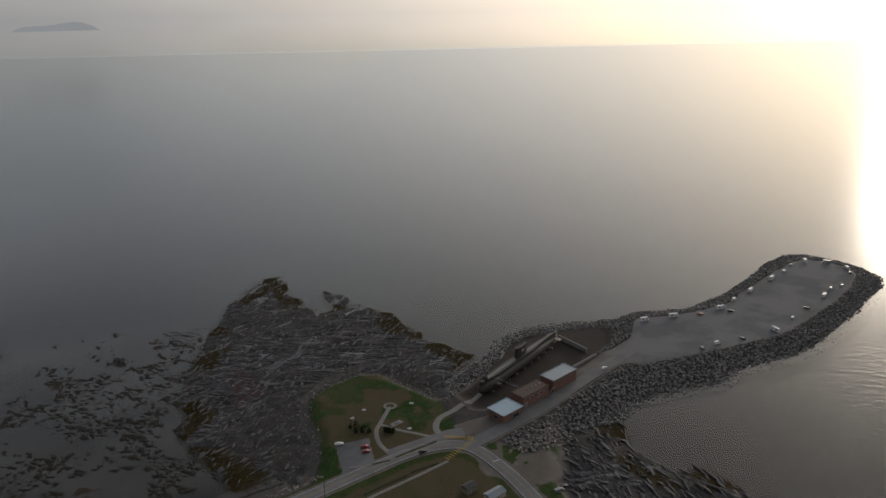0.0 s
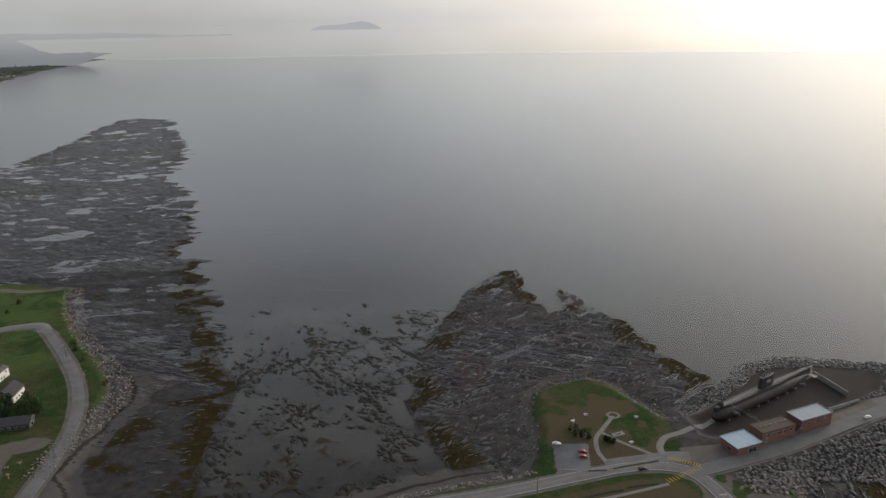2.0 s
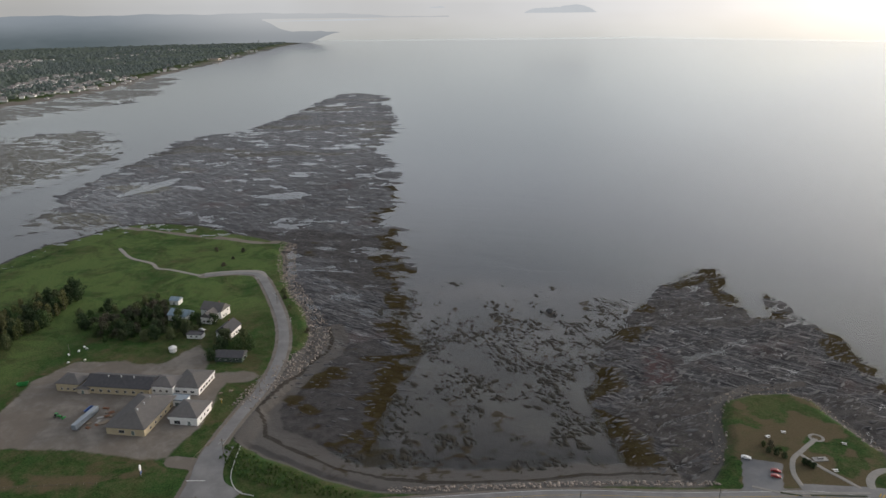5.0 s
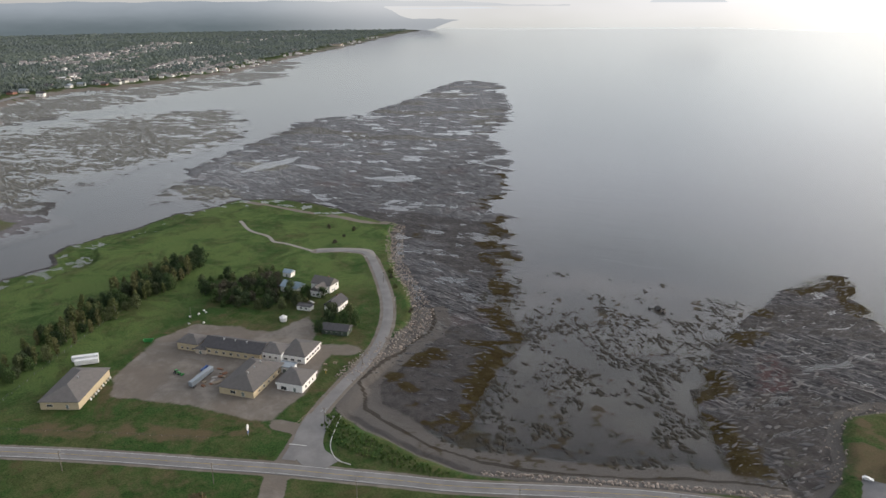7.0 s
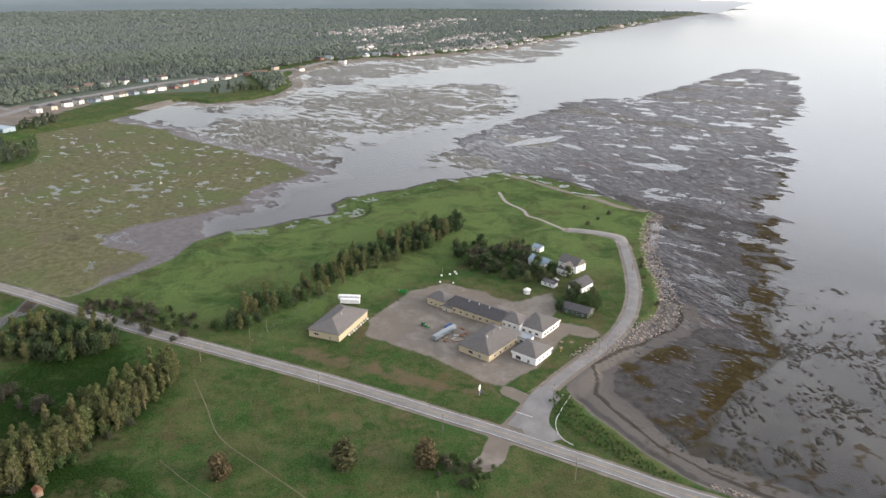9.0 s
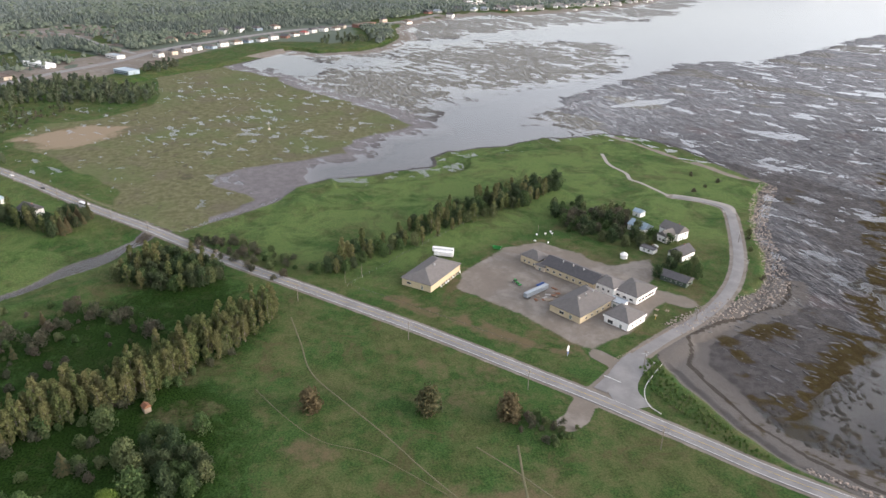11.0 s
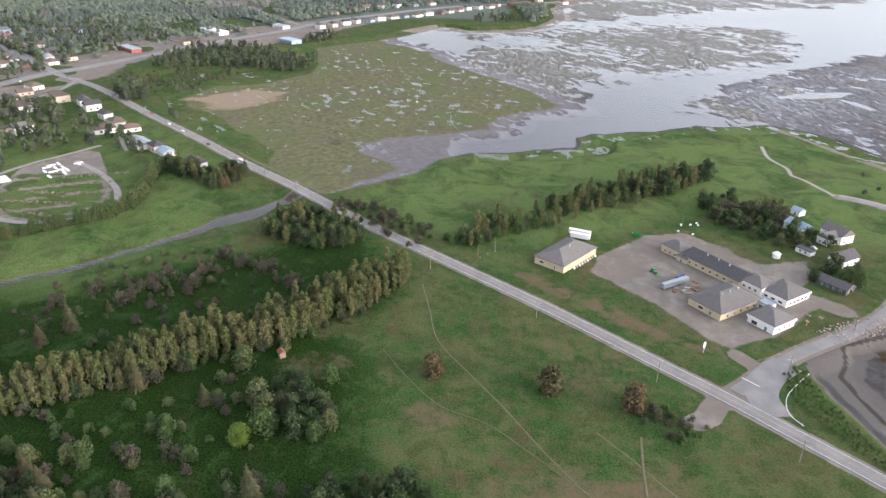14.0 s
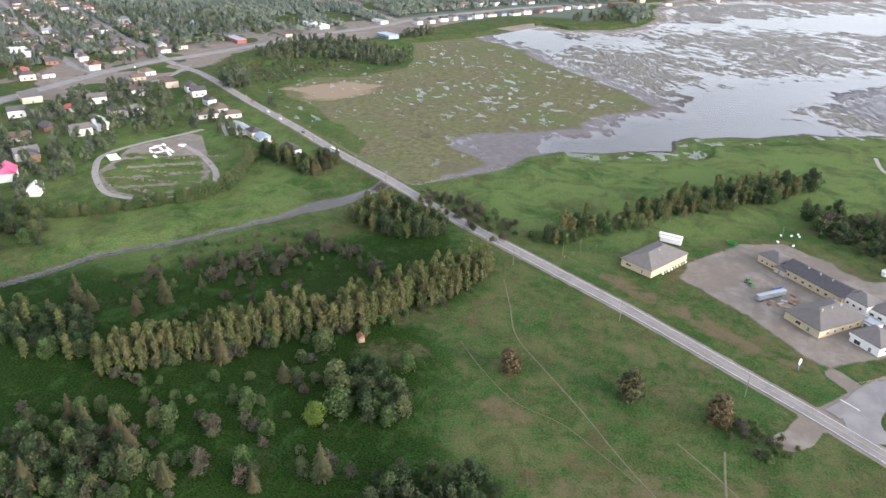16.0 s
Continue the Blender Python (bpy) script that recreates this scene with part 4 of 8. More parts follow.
def tube(b, p, q, r0, r1=None, sides=8):
    r1 = r0 if r1 is None else r1
    p, q = Vector(p), Vector(q)
    d = (q - p).normalized()
    s = d.orthogonal().normalized()
    t = d.cross(s)
    rings = [[b.verts.new(c + (s * math.cos(a) + t * math.sin(a)) * r) for a in [2 * math.pi * k / sides for k in range(sides)]] for c, r in ((p, r0), (q, r1))]
    for k in range(sides):
        b.faces.new((rings[0][k], rings[0][(k + 1) % sides], rings[1][(k + 1) % sides], rings[1][k]))
    b.faces.new(rings[1])
    b.faces.new(rings[0][::-1])


def turn(x, y, deg, zz=None, s=1.0, sz=None):
    m = pose(x, y, gz(x, y) if zz is None else zz, 0, 0, deg)
    return m @ Matrix.Diagonal((s, s, sz or s, 1)) if s != 1.0 or sz else m


# ---- foliage ----
def leaf_material(name, c1, c2, c3):
    m = bpy.data.materials.new(name)
    m.use_nodes = True
    nt = m.node_tree
    b = nt.nodes["Principled BSDF"]
    r = nd(nt, "NewGeometry").outputs["Random Per Island"]
    o = nd(nt, "ObjectInfo").outputs["Random"]
    col = mixc(nt, r, c1, c2)
    col = mixc(nt, math2(nt, "MULTIPLY", ramp01(nt, o, 0.2, 1.0), 0.75), col, c3)
    n = noise_out(nt, nd(nt, "TexCoord").outputs["Object"], 0.55, 3, 0.6)
    col = mixc(nt, math2(nt, "MULTIPLY", ramp01(nt, n, 0.45, 0.7), 0.3), col, tuple(x * 0.55 for x in c1))
    nt.links.new(col, b.inputs["Base Color"])
    b.inputs["Roughness"].default_value = 0.75
    b.inputs["Specular IOR Level"].default_value = 0.25
    tr = nd(nt, "BsdfTranslucent", i_Color=col)
    mx = nd(nt, "MixShader", i_0=0.32, i_1=b.outputs[0], i_2=tr.outputs[0])
    nt.links.new(mx.outputs[0], nt.nodes["Material Output"].inputs[0])
    return m


m_bark = material("bark", (0.13, 0.11, 0.09), (0.22, 0.20, 0.17), 2.0, 0.9)
m_poplar = leaf_material("poplar_leaves", (0.056, 0.086, 0.030), (0.150, 0.168, 0.066), (0.168, 0.158, 0.074))
m_shrub = leaf_material("shrub_leaves", (0.042, 0.086, 0.030), (0.100, 0.150, 0.054), (0.128, 0.140, 0.070))
m_dusk = leaf_material("grey_shrub_leaves", (0.058, 0.068, 0.042), (0.104, 0.106, 0.070), (0.112, 0.094, 0.074))
m_lush = leaf_material("verge_leaves", (0.052, 0.105, 0.028), (0.120, 0.190, 0.055), (0.105, 0.160, 0.050))
m_bright = leaf_material("bright_leaves", (0.080, 0.140, 0.024), (0.150, 0.215, 0.046), (0.115, 0.175, 0.036))
m_needle = leaf_material("needles", (0.046, 0.064, 0.030), (0.118, 0.106, 0.052), (0.125, 0.096, 0.054))
# woods by distance: aerial haze painted into the leaf colours, paler farther off
m_hazy_dark = leaf_material("hazed_far_spruce", (0.140, 0.170, 0.162), (0.155, 0.186, 0.176), (0.155, 0.184, 0.170))
m_mid_dark = leaf_material("hazed_spruce_slope", (0.080, 0.108, 0.100), (0.130, 0.158, 0.136), (0.118, 0.144, 0.126))
m_mid_green = leaf_material("hazed_birch_slope", (0.100, 0.134, 0.106), (0.158, 0.188, 0.142), (0.140, 0.170, 0.130))
m_hazy_green = leaf_material("hazed_far_broadleaf", (0.145, 0.180, 0.152), (0.165, 0.198, 0.162), (0.158, 0.188, 0.158))
m_dark = leaf_material("dark_leaves", (0.024, 0.050, 0.022), (0.064, 0.096, 0.042), (0.072, 0.086, 0.046))
# trees by town and highway: bluish distance haze painted into the leaves
m_town_leaf = leaf_material("hazed_town_leaves", (0.058, 0.086, 0.062), (0.108, 0.132, 0.092), (0.098, 0.116, 0.084))
m_town_green = leaf_material("hazed_town_green_leaves", (0.075, 0.110, 0.062), (0.135, 0.162, 0.096), (0.125, 0.140, 0.092))


def leaves(b, rng, c, r, n, size, flat=0.8):
    """Leaf sprays scattered in a shell round c, each a bent quad with its own tilt."""
    c = Vector(c)
    for _ in range(n):
        d = Vector((rng.gauss(0, 1), rng.gauss(0, 1), rng.gauss(0, 1) * flat + 0.2)).normalized()
        p = c + Vector((d.x * r[0], d.y * r[1], d.z * r[2])) * rng.uniform(0.55, 1.05)
        s = size * rng.uniform(0.6, 1.3)
        n_ = (d + Vector((rng.gauss(0, 0.5), rng.gauss(0, 0.5), rng.gauss(0, 0.5)))).normalized()
        a = n_.orthogonal().normalized()
        a.rotate(Matrix.Rotation(rng.uniform(0, 6.28), 3, n_))
        e = n_.cross(a)
        q = [b.verts.new(p + v) for v in (-a * s, e * s * 0.55 + n_ * s * 0.2, a * s, -e * s * 0.55 + n_ * s * 0.15)]
        b.faces.new(q)


def broadleaf(name, label, mat_, height, width, blobs, per, leaf, seed, base=0.25, group=""):
    """A tree with a tapered trunk, limbs and a crown of leaf clumps."""
    rng = random.Random(seed)
    t = thing(name, label, "tree" if height > 5 else "shrub", group)
    tb, cb = bmesh.new(), bmesh.new()
    top = Vector((rng.uniform(-0.3, 0.3), rng.uniform(-0.3, 0.3), height * 0.86))
    tube(tb, (0, 0, -0.3), (0, 0, height * base), height * 0.018, height * 0.014, 7)
    tube(tb, (0, 0, height * base), top, height * 0.014, height * 0.004, 6)
    for k in range(blobs):
        f = base + (1 - base) * (k + rng.random()) / blobs
        w = width * (math.sin(min(1.0, (f - base) / (1 - base) * 0.9 + 0.12) * math.pi) ** 0.7)
        a = rng.uniform(0, 6.28)
        rr = w * rng.uniform(0.25, 0.75)
        c = Vector((rr * math.cos(a), rr * math.sin(a), height * min(f, 0.93)))
        tube(tb, (0, 0, max(height * f * 0.75, 0.1)), c, height * 0.005, height * 0.002, 4)
        s = width * rng.uniform(0.32, 0.55)
        leaves(cb, rng, c, (s, s, s * rng.uniform(0.9, 1.5)), per, leaf)
    if height < 5 or leaf > 1:
        tb.free()
    else:
        part("trunk", tb, m_bark, t)
    part("crown", cb, mat_, t)
    return t


def conifer(name, label, mat_, height, width, levels, seed, base=0.08, group=""):
    rng = random.Random(seed)
    t = thing(name, label, "tree", group)
    tb, cb = bmesh.new(), bmesh.new()
    tube(tb, (0, 0, -0.3), (0, 0, height * 0.97), height * 0.02, 0.02, 7)
    for k in range(levels):
        f = k / (levels - 1)
        zz = height * (base + (1 - base) * f)
        w = width * ((1 - f) ** 0.8) * rng.uniform(0.8, 1.15) + 0.12
        for j in range(max(6, int(16 * (1 - f * 0.6)))):
            a = rng.uniform(0, 6.28)
            d = Vector((math.cos(a), math.sin(a), 0))
            s = Vector((-d.y, d.x, 0))
            ln = w * rng.uniform(0.7, 1.1)
            p = Vector((0, 0, zz + rng.uniform(-0.2, 0.2)))
            for q0, q1 in ((0.15, 0.6), (0.5, 1.0)):
                u0, u1 = p + d * ln * q0 - Vector((0, 0, ln * 0.25 * q0)), p + d * ln * q1 - Vector((0, 0, ln * 0.4 * q1))
                wd = 0.36 * ln * (1.15 - q0) + 0.15
                up = Vector((0, 0, rng.uniform(-0.2, 0.3) * wd))
                cb.faces.new([cb.verts.new(v) for v in (u0 - s * wd * 0.6, u1 - s * wd * 0.5 - up, u1 + d * 0.15, u0 + s * wd * 0.6 + up)])
    part("trunk", tb, m_bark, t)
    part("crown", cb, mat_, t)
    return t


def scatter_in(poly, n, gap, seed):
    """Up to n plan points inside an outline, no two nearer than gap."""
    rng = np.random.RandomState(seed)
    a = np.array(poly)
    p = rng.rand(n * 12, 2) * (a.max(0) - a.min(0)) + a.min(0)
    p = p[sdf(p[:, 0], p[:, 1], poly) > 0]
    kept = np.empty((0, 2))
    for q in p:
        if len(kept) >= n:
            break
        if not len(kept) or ((kept - q) ** 2).sum(1).min() > gap * gap:
            kept = np.vstack([kept, q])
    return kept


tree_rng = random.Random(5)


def plant(protos, spots, lo=0.8, hi=1.2, sink=0.0, name=""):
    for x, y in spots:
        s = 1.22 * tree_rng.uniform(lo, hi)
        ob = copy_thing(tree_rng.choice(protos), turn(float(x), float(y), tree_rng.uniform(0, 360), gz(x, y) - sink, s, s * tree_rng.uniform(0.85, 1.2)))
        if name:
            ob.name = name


def place(ob, x, y, deg=0.0, s=1.2):
    ob.matrix_basis = turn(x, y, deg, None, s)
    return ob


POPLARS = [place(broadleaf("poplar_tree", lab, m_poplar, h * 1.08, w * 0.98, 22, 36, 0.42, k, 0.10, "poplar wood"), x, y)
           for k, (lab, h, w, x, y) in enumerate((("slender poplar with olive green crown in the wood", 12, 2.2, -300, -60), ("tall thin poplar with yellowish olive leaves", 13, 1.9, -292, -80),
                                                  ("poplar with a ragged crown and bare limbs", 11, 2.4, -305, -45), ("young poplar with dense drooping crown", 10, 2.1, -285, -120)))]
WILLOWS = [place(broadleaf("willow_tree", lab, m, h, w * 1.22, 18, 46, 0.46, 20 + k, 0.06, "scrub trees"), x, y)
           for k, (lab, m, h, w, x, y) in enumerate((("round leafy willow with dark green crown", m_dark, 7.5, 3.2, -236, -34), ("spreading alder with mid green leaves", m_shrub, 7, 3.2, -259, -33),
                                                     ("broad dark alder in wet ground", m_dark, 8, 3.0, -400, -60)))]
SHRUBS = [place(broadleaf("shrub", lab, m, h, w * 1.2, 12, 36, 0.36, 40 + k, 0.05, "scrub"), x, y)
          for k, (lab, m, h, w, x, y) in enumerate((("low round green bush in rough grass", m_shrub, 3.0, 2.0, -228, -100), ("greyish pink flowering bush in tall grass", m_dusk, 3.6, 2.2, -213, -86),
                                                    ("pale grey green bush in scrub", m_dusk, 3.2, 1.9, -217, -109), ("dense olive bush beside trees", m_shrub, 2.6, 1.8, -230, -137)))]
SPRUCES = [place(conifer("spruce_tree", lab, m_needle, h * 1.02, w * 1.22, 26, 60 + k, 0.06, "spruces"), x, y)
           for k, (lab, h, w, x, y) in enumerate((("brownish green spruce with drooping boughs", 9.5, 2.6, -204, -136), ("narrow spruce with rusty needles", 8.5, 2.1, -259, -122)))]
for x, y, s in ((-261.9, 11.4, 1.3), (-249.1, 61.7, 1.4), (-235.8, 93.6, 1.4)):
    place(broadleaf("field_cedar", "squat bushy brown green cedar alone in the meadow", m_needle, 8.2, 4.8, 26, 50, 0.6, int(-x), 0.02, "meadow cedars"), x, y, x, s)
place(broadleaf("round_bush", "bright yellow green round bush in tall grass", m_bright, 7.0, 4.2, 34, 70, 0.42, 77, 0.03), -221, -65, 0, 1.12)
for x, y in ((-257, -115), (-192, -55), (-199, -129), (-293, -194), (-293, -171), (-305, -162), (-246, -84), (-300, -205), (-207, -150)):
    plant(SPRUCES[:1], [(x, y)], 0.8, 1.05)

WOOD = [(-240, -162), (-246, -144), (-257, -127), (-259, -113), (-271, -101), (-283, -74), (-287, -58), (-304, -44), (-322, -17), (-348, 2), (-364, -1), (-347, -21),
        (-325, -49), (-311, -64), (-300, -87), (-280, -114), (-271, -134), (-262, -152), (-254, -170)]
plant(POPLARS, scatter_in(WOOD, 270, 2.7, 3), 0.60, 0.95)
plant(WILLOWS, scatter_in(WOOD, 22, 9, 4), 0.55, 0.8)
plant(SHRUBS, scatter_in([(-236, -162), (-243, -142), (-253, -127), (-255, -111), (-268, -98), (-279, -73), (-284, -56), (-301, -41), (-320, -14), (-326, -20), (-308, -46), (-290, -62),
                          (-286, -78), (-274, -104), (-262, -116), (-246, -150)], 60, 4, 92), 0.6, 1.1, 0, "fringe_bush")
GROVE = [(-413, -89), (-399, -69), (-392, -48), (-402, -27), (-428, -37), (-446, -61), (-441, -81)]
plant(POPLARS[2:] + WILLOWS, scatter_in(GROVE, 80, 4.2, 5), 0.62, 0.85)
plant(WILLOWS, scatter_in([(-250, -57), (-265, -52), (-248, -38), (-232, -27), (-219, -34), (-222, -46), (-238, -52)], 26, 4.4, 18), 0.55, 0.85)
HEDGE_IN = [(-390.8, 36.1), (-408.4, 68.1), (-432.4, 106.6), (-458.7, 149.5), (-479, 192.8), (-505.6, 232.3), (-522.2, 228.4), (-512.2, 184.8), (-483.2, 135.4), (-441.9, 82.4), (-415.7, 42.1), (-400.8, 26.1)]
plant(POPLARS[2:] + WILLOWS[:2], scatter_in(HEDGE_IN, 120, 4.0, 6), 0.55, 0.9, 0, "hedgerow_tree")
plant(WILLOWS, scatter_in([(-464.6, 169), (-487.3, 192.9), (-511.9, 234.5), (-527, 243), (-519.4, 210.7), (-490.6, 169.2)], 40, 4.5, 8), 0.6, 0.9)
plant(SHRUBS, scatter_in([(-433.7, 204.8), (-407.7, 233.4), (-431.2, 258.5), (-462.7, 269.2), (-457.3, 225.6)], 46, 5, 7), 0.7, 1.3)
plant(WILLOWS[:2], [(-433.9, 210.9), (-427.9, 219.1), (-438.7, 231.6), (-447.4, 242), (-346, 229.2), (-350.6, 239.8), (-344.6, 248), (-356.9, 246), (-338.6, 252.3), (-361.2, 252.2), (-348.9, 256.3)], 0.55, 0.85)
plant(SHRUBS[:1] + SHRUBS[3:] + WILLOWS[:2], scatter_in([(-475.3, 207.2), (-476.4, 236.1), (-420.5, 250.1), (-407.9, 275.1), (-390.1, 264.7), (-389.1, 237.5), (-398, 219.9), (-426.4, 204.7)], 60, 4.6, 17), 0.4, 0.9, 0, "yard_bush")
# rough ground south of the road
plant(SHRUBS, scatter_in([(-205, -150), (-200, -70), (-212, -45), (-240, -62), (-250, -95), (-236, -150)], 16, 12, 9), 0.45, 0.9)
for x, y in ((-239, -60), (-230, -53), (-225, -55), (-260, -79), (-244, -79), (-246, -71), (-226, -93), (-215, -104), (-212, -80), (-224, -127), (-226, -117), (-210, -117), (-237, -146),
             (-212, -127), (-212, -141), (-203, -143), (-196, -12), (-271, -74), (-271, -96), (-194, -101)):
    for _ in range(2):
        plant(tree_rng.choice((SHRUBS[:1], SHRUBS[3:], SHRUBS[1:2], SHRUBS[2:3], WILLOWS[1:2])), [(x + tree_rng.gauss(0, 1.8), y + tree_rng.gauss(0, 1.8))], 0.6, 1.15, 0, "scrub_bush")
plant(WILLOWS + SHRUBS[:1], scatter_in([(-189, -36), (-199, -24), (-197, 1), (-188, 10), (-170, -8), (-170, -36)], 44, 3.6, 10), 0.5, 0.85, 0, "thicket_bush")
plant(WILLOWS + SHRUBS, scatter_in([(-196, -165), (-199, -144), (-189, -120), (-172, -118), (-168, -160)], 50, 3.8, 19), 0.5, 0.9, 0, "thicket_bush")
plant(WILLOWS + POPLARS[3:], scatter_in([(-246, -188), (-256, -172), (-285, -190), (-290, -235), (-256, -222)], 45, 4.8, 11), 0.5, 0.8)
THICKET = [(-216, -189), (-222, -150), (-202, -125), (-194, -86), (-199, -40), (-190, -20), (-178, -84), (-170, -159)]
plant(WILLOWS + SHRUBS[:2], scatter_in(THICKET, 44, 4.6, 26), 0.5, 0.95, 0, "thicket_bush")
plant(SPRUCES, scatter_in(THICKET, 5, 14, 27), 0.6, 1.0)
# rough ground between the wood and the creek
plant(SHRUBS, scatter_in([(-332, -201), (-365, -179), (-396, -131), (-381, -84), (-352, -42), (-334, -62), (-310, -95), (-294, -126), (-279, -152), (-309, -198)], 85, 6, 12), 0.35, 0.95)
for x, y in ((-352, -134), (-359, -130), (-346, -114), (-366, -110), (-388, -105), (-345, -141), (-333, -143), (-374, -92), (-332, -178), (-367, -78), (-345, -162), (-350, -60)):
    plant(SHRUBS[1:3], [(x, y), (x + 4, y - 3)], 0.8, 1.25, 0, "grey_bush")
plant(SPRUCES[1:], [(-350, -150), (-338, -124), (-371, -118), (-322, -150)], 0.45, 0.7)
plant(WILLOWS, scatter_in([(-342, -288), (-364, -252), (-392, -280), (-384, -328), (-342, -338)], 40, 5, 13), 0.6, 1.0)
hedge = smooth([(-403, -300), (-402, -274), (-410, -252), (-424, -228), (-440, -203), (-458, -189), (-481, -186), (-520, -190), (-546, -189)], 14)
plant(SHRUBS[:1] + SHRUBS[3:] + WILLOWS[1:2], [(x + tree_rng.uniform(-2.5, 2.5), y + tree_rng.uniform(-2.5, 2.5)) for x, y in list(hedge) * 2], 0.6, 0.95, 0, "hedge_bush")
plant(WILLOWS[:1] + WILLOWS[2:] + POPLARS[3:], scatter_in([(-550, -191), (-520, -169), (-495, -140), (-503, -132), (-524, -155), (-543, -176)], 30, 4.2, 22), 0.6, 0.95)
plant(WILLOWS[:1] + WILLOWS[2:] + SPRUCES[:1], scatter_in([(-495, -139), (-508, -124), (-530, -121), (-535, -136), (-512, -146)], 18, 4.2, 23), 0.6, 1.0)
plant(SHRUBS, scatter_in([(-391.7, 2.2), (-471.6, -57.4), (-478.5, -41.7), (-433, 8.1), (-398.9, 32.1)], 40, 4, 14), 0.6, 1.1)
plant(SHRUBS, scatter_in([(-227.7, 93.5), (-207.7, 109.1), (-224.3, 121.6), (-238.2, 105.7)], 16, 3, 15), 0.4, 0.8)
LOW_BUSH = place(broadleaf("low_bush", "low lush green bush on the shore verge", m_lush, 3.2, 2.3, 10, 34, 0.42, 55, 0.03, "verge bushes"), -262, 176, 0, 0.6)
plant([LOW_BUSH], scatter_in([(-258, 168.7), (-262.6, 181.4), (-242, 179.1), (-212.7, 182.4), (-187.3, 187.5), (-189.2, 181.2), (-215.3, 170.8), (-239.5, 164.5)], 130, 2.0, 16), 0.28, 0.55, 0, "low_bush")
plant(SHRUBS, [(-480, 340.1), (-487.9, 355.9), (-517, 361.3), (-391.9, 327.5), (-383.5, 321.2), (-329.3, 292.1), (-496.4, 373.7), (-366.8, 310.8)], 0.5, 0.8)
plant(SHRUBS, [(-48.9, 328.9), (-44.7, 330), (-33, 325.2), (-29.9, 324.2), (-52.1, 329.5)], 0.4, 0.6)
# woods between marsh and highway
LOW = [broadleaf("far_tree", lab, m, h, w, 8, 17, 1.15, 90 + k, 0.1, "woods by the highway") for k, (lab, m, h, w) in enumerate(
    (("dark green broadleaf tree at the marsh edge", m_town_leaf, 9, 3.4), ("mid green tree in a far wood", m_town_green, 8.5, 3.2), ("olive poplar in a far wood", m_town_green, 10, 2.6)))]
for k, (x, y) in enumerate(((-991, -183.5), (-959, -142.3), (-1030, -244.8))):
    place(LOW[k], x, y)
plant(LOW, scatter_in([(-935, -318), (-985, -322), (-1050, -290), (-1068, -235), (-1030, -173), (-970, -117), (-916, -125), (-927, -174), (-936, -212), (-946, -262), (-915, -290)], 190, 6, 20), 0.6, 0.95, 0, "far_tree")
plant(LOW[1:2] + SHRUBS, scatter_in([(-862, -345), (-900, -330), (-920, -278), (-926, -217), (-892, -196), (-839, -237), (-790, -240), (-810, -282), (-755, -278), (-776, -306)], 150, 5.5, 21), 0.35, 0.65, 0, "marsh_edge_bush")
plant(LOW, scatter_in([(-800, -318), (-812, -290), (-764, -272), (-752, -292)], 24, 5, 24), 0.7, 1.1, 0, "far_tree")
plant(LOW[2:], [(-692, -223), (-688, -219), (-696, -226)], 0.6, 0.8)
plant(LOW[:2], scatter_in([(-1120, -150), (-1180, -120), (-1165, -100), (-1105, -130)], 16, 7, 25), 0.6, 0.9)



# ---- stones ----
def stone_protos(n, seed):
    """Angular boulders as vertex and triangle arrays."""
    out = []
    rng = random.Random(seed)
    for _ in range(n):
        b = bmesh.new()
        for _ in range(13):
            v = Vector((rng.gauss(0, 1), rng.gauss(0, 1), rng.gauss(0, 1))).normalized()
            b.verts.new((v.x * rng.uniform(0.85, 1.15), v.y * rng.uniform(0.7, 1.0), v.z * rng.uniform(0.6, 0.85)))
        bmesh.ops.convex_hull(b, input=b.verts)
        bmesh.ops.delete(b, geom=[v for v in b.verts if not v.link_faces], context="VERTS")
        bmesh.ops.triangulate(b, faces=b.faces)
        b.verts.index_update()
        out.append((np.array([v.co[:] for v in b.verts]), np.array([[v.index for v in f.verts] for f in b.faces])))
        b.free()
    return out


def stone_material(name, c1, c2, c3):
    m = material(name, c1, c2, 0.9, 0.8, bump=0.5, fine=6)
    nt = m.node_tree
    b = nt.nodes["Principled BSDF"]
    src = b.inputs["Base Color"].links[0].from_socket
    r = math2(nt, "ADD", nd(nt, "NewGeometry").outputs["Random Per Island"], nd(nt, "ObjectInfo").outputs["Random"])
    col = mixc(nt, math2(nt, "FRACT", math2(nt, "MULTIPLY", r, 3.7)), src, c3)
    nt.links.new(col, b.inputs["Base Color"])
    return m


m_stone = stone_material("armour_stone", (0.17, 0.165, 0.16), (0.10, 0.10, 0.10), (0.27, 0.25, 0.235))
m_pink = stone_material("shore_stone", (0.26, 0.215, 0.18), (0.15, 0.13, 0.115), (0.37, 0.32, 0.28))
m_spoil = stone_material("spoil", (0.15, 0.115, 0.09), (0.10, 0.08, 0.062), (0.21, 0.17, 0.135))
m_ledge = stone_material("ledge_stone", (0.085, 0.084, 0.088), (0.036, 0.036, 0.039), (0.135, 0.132, 0.134))
PROTOS = stone_protos(9, 4)


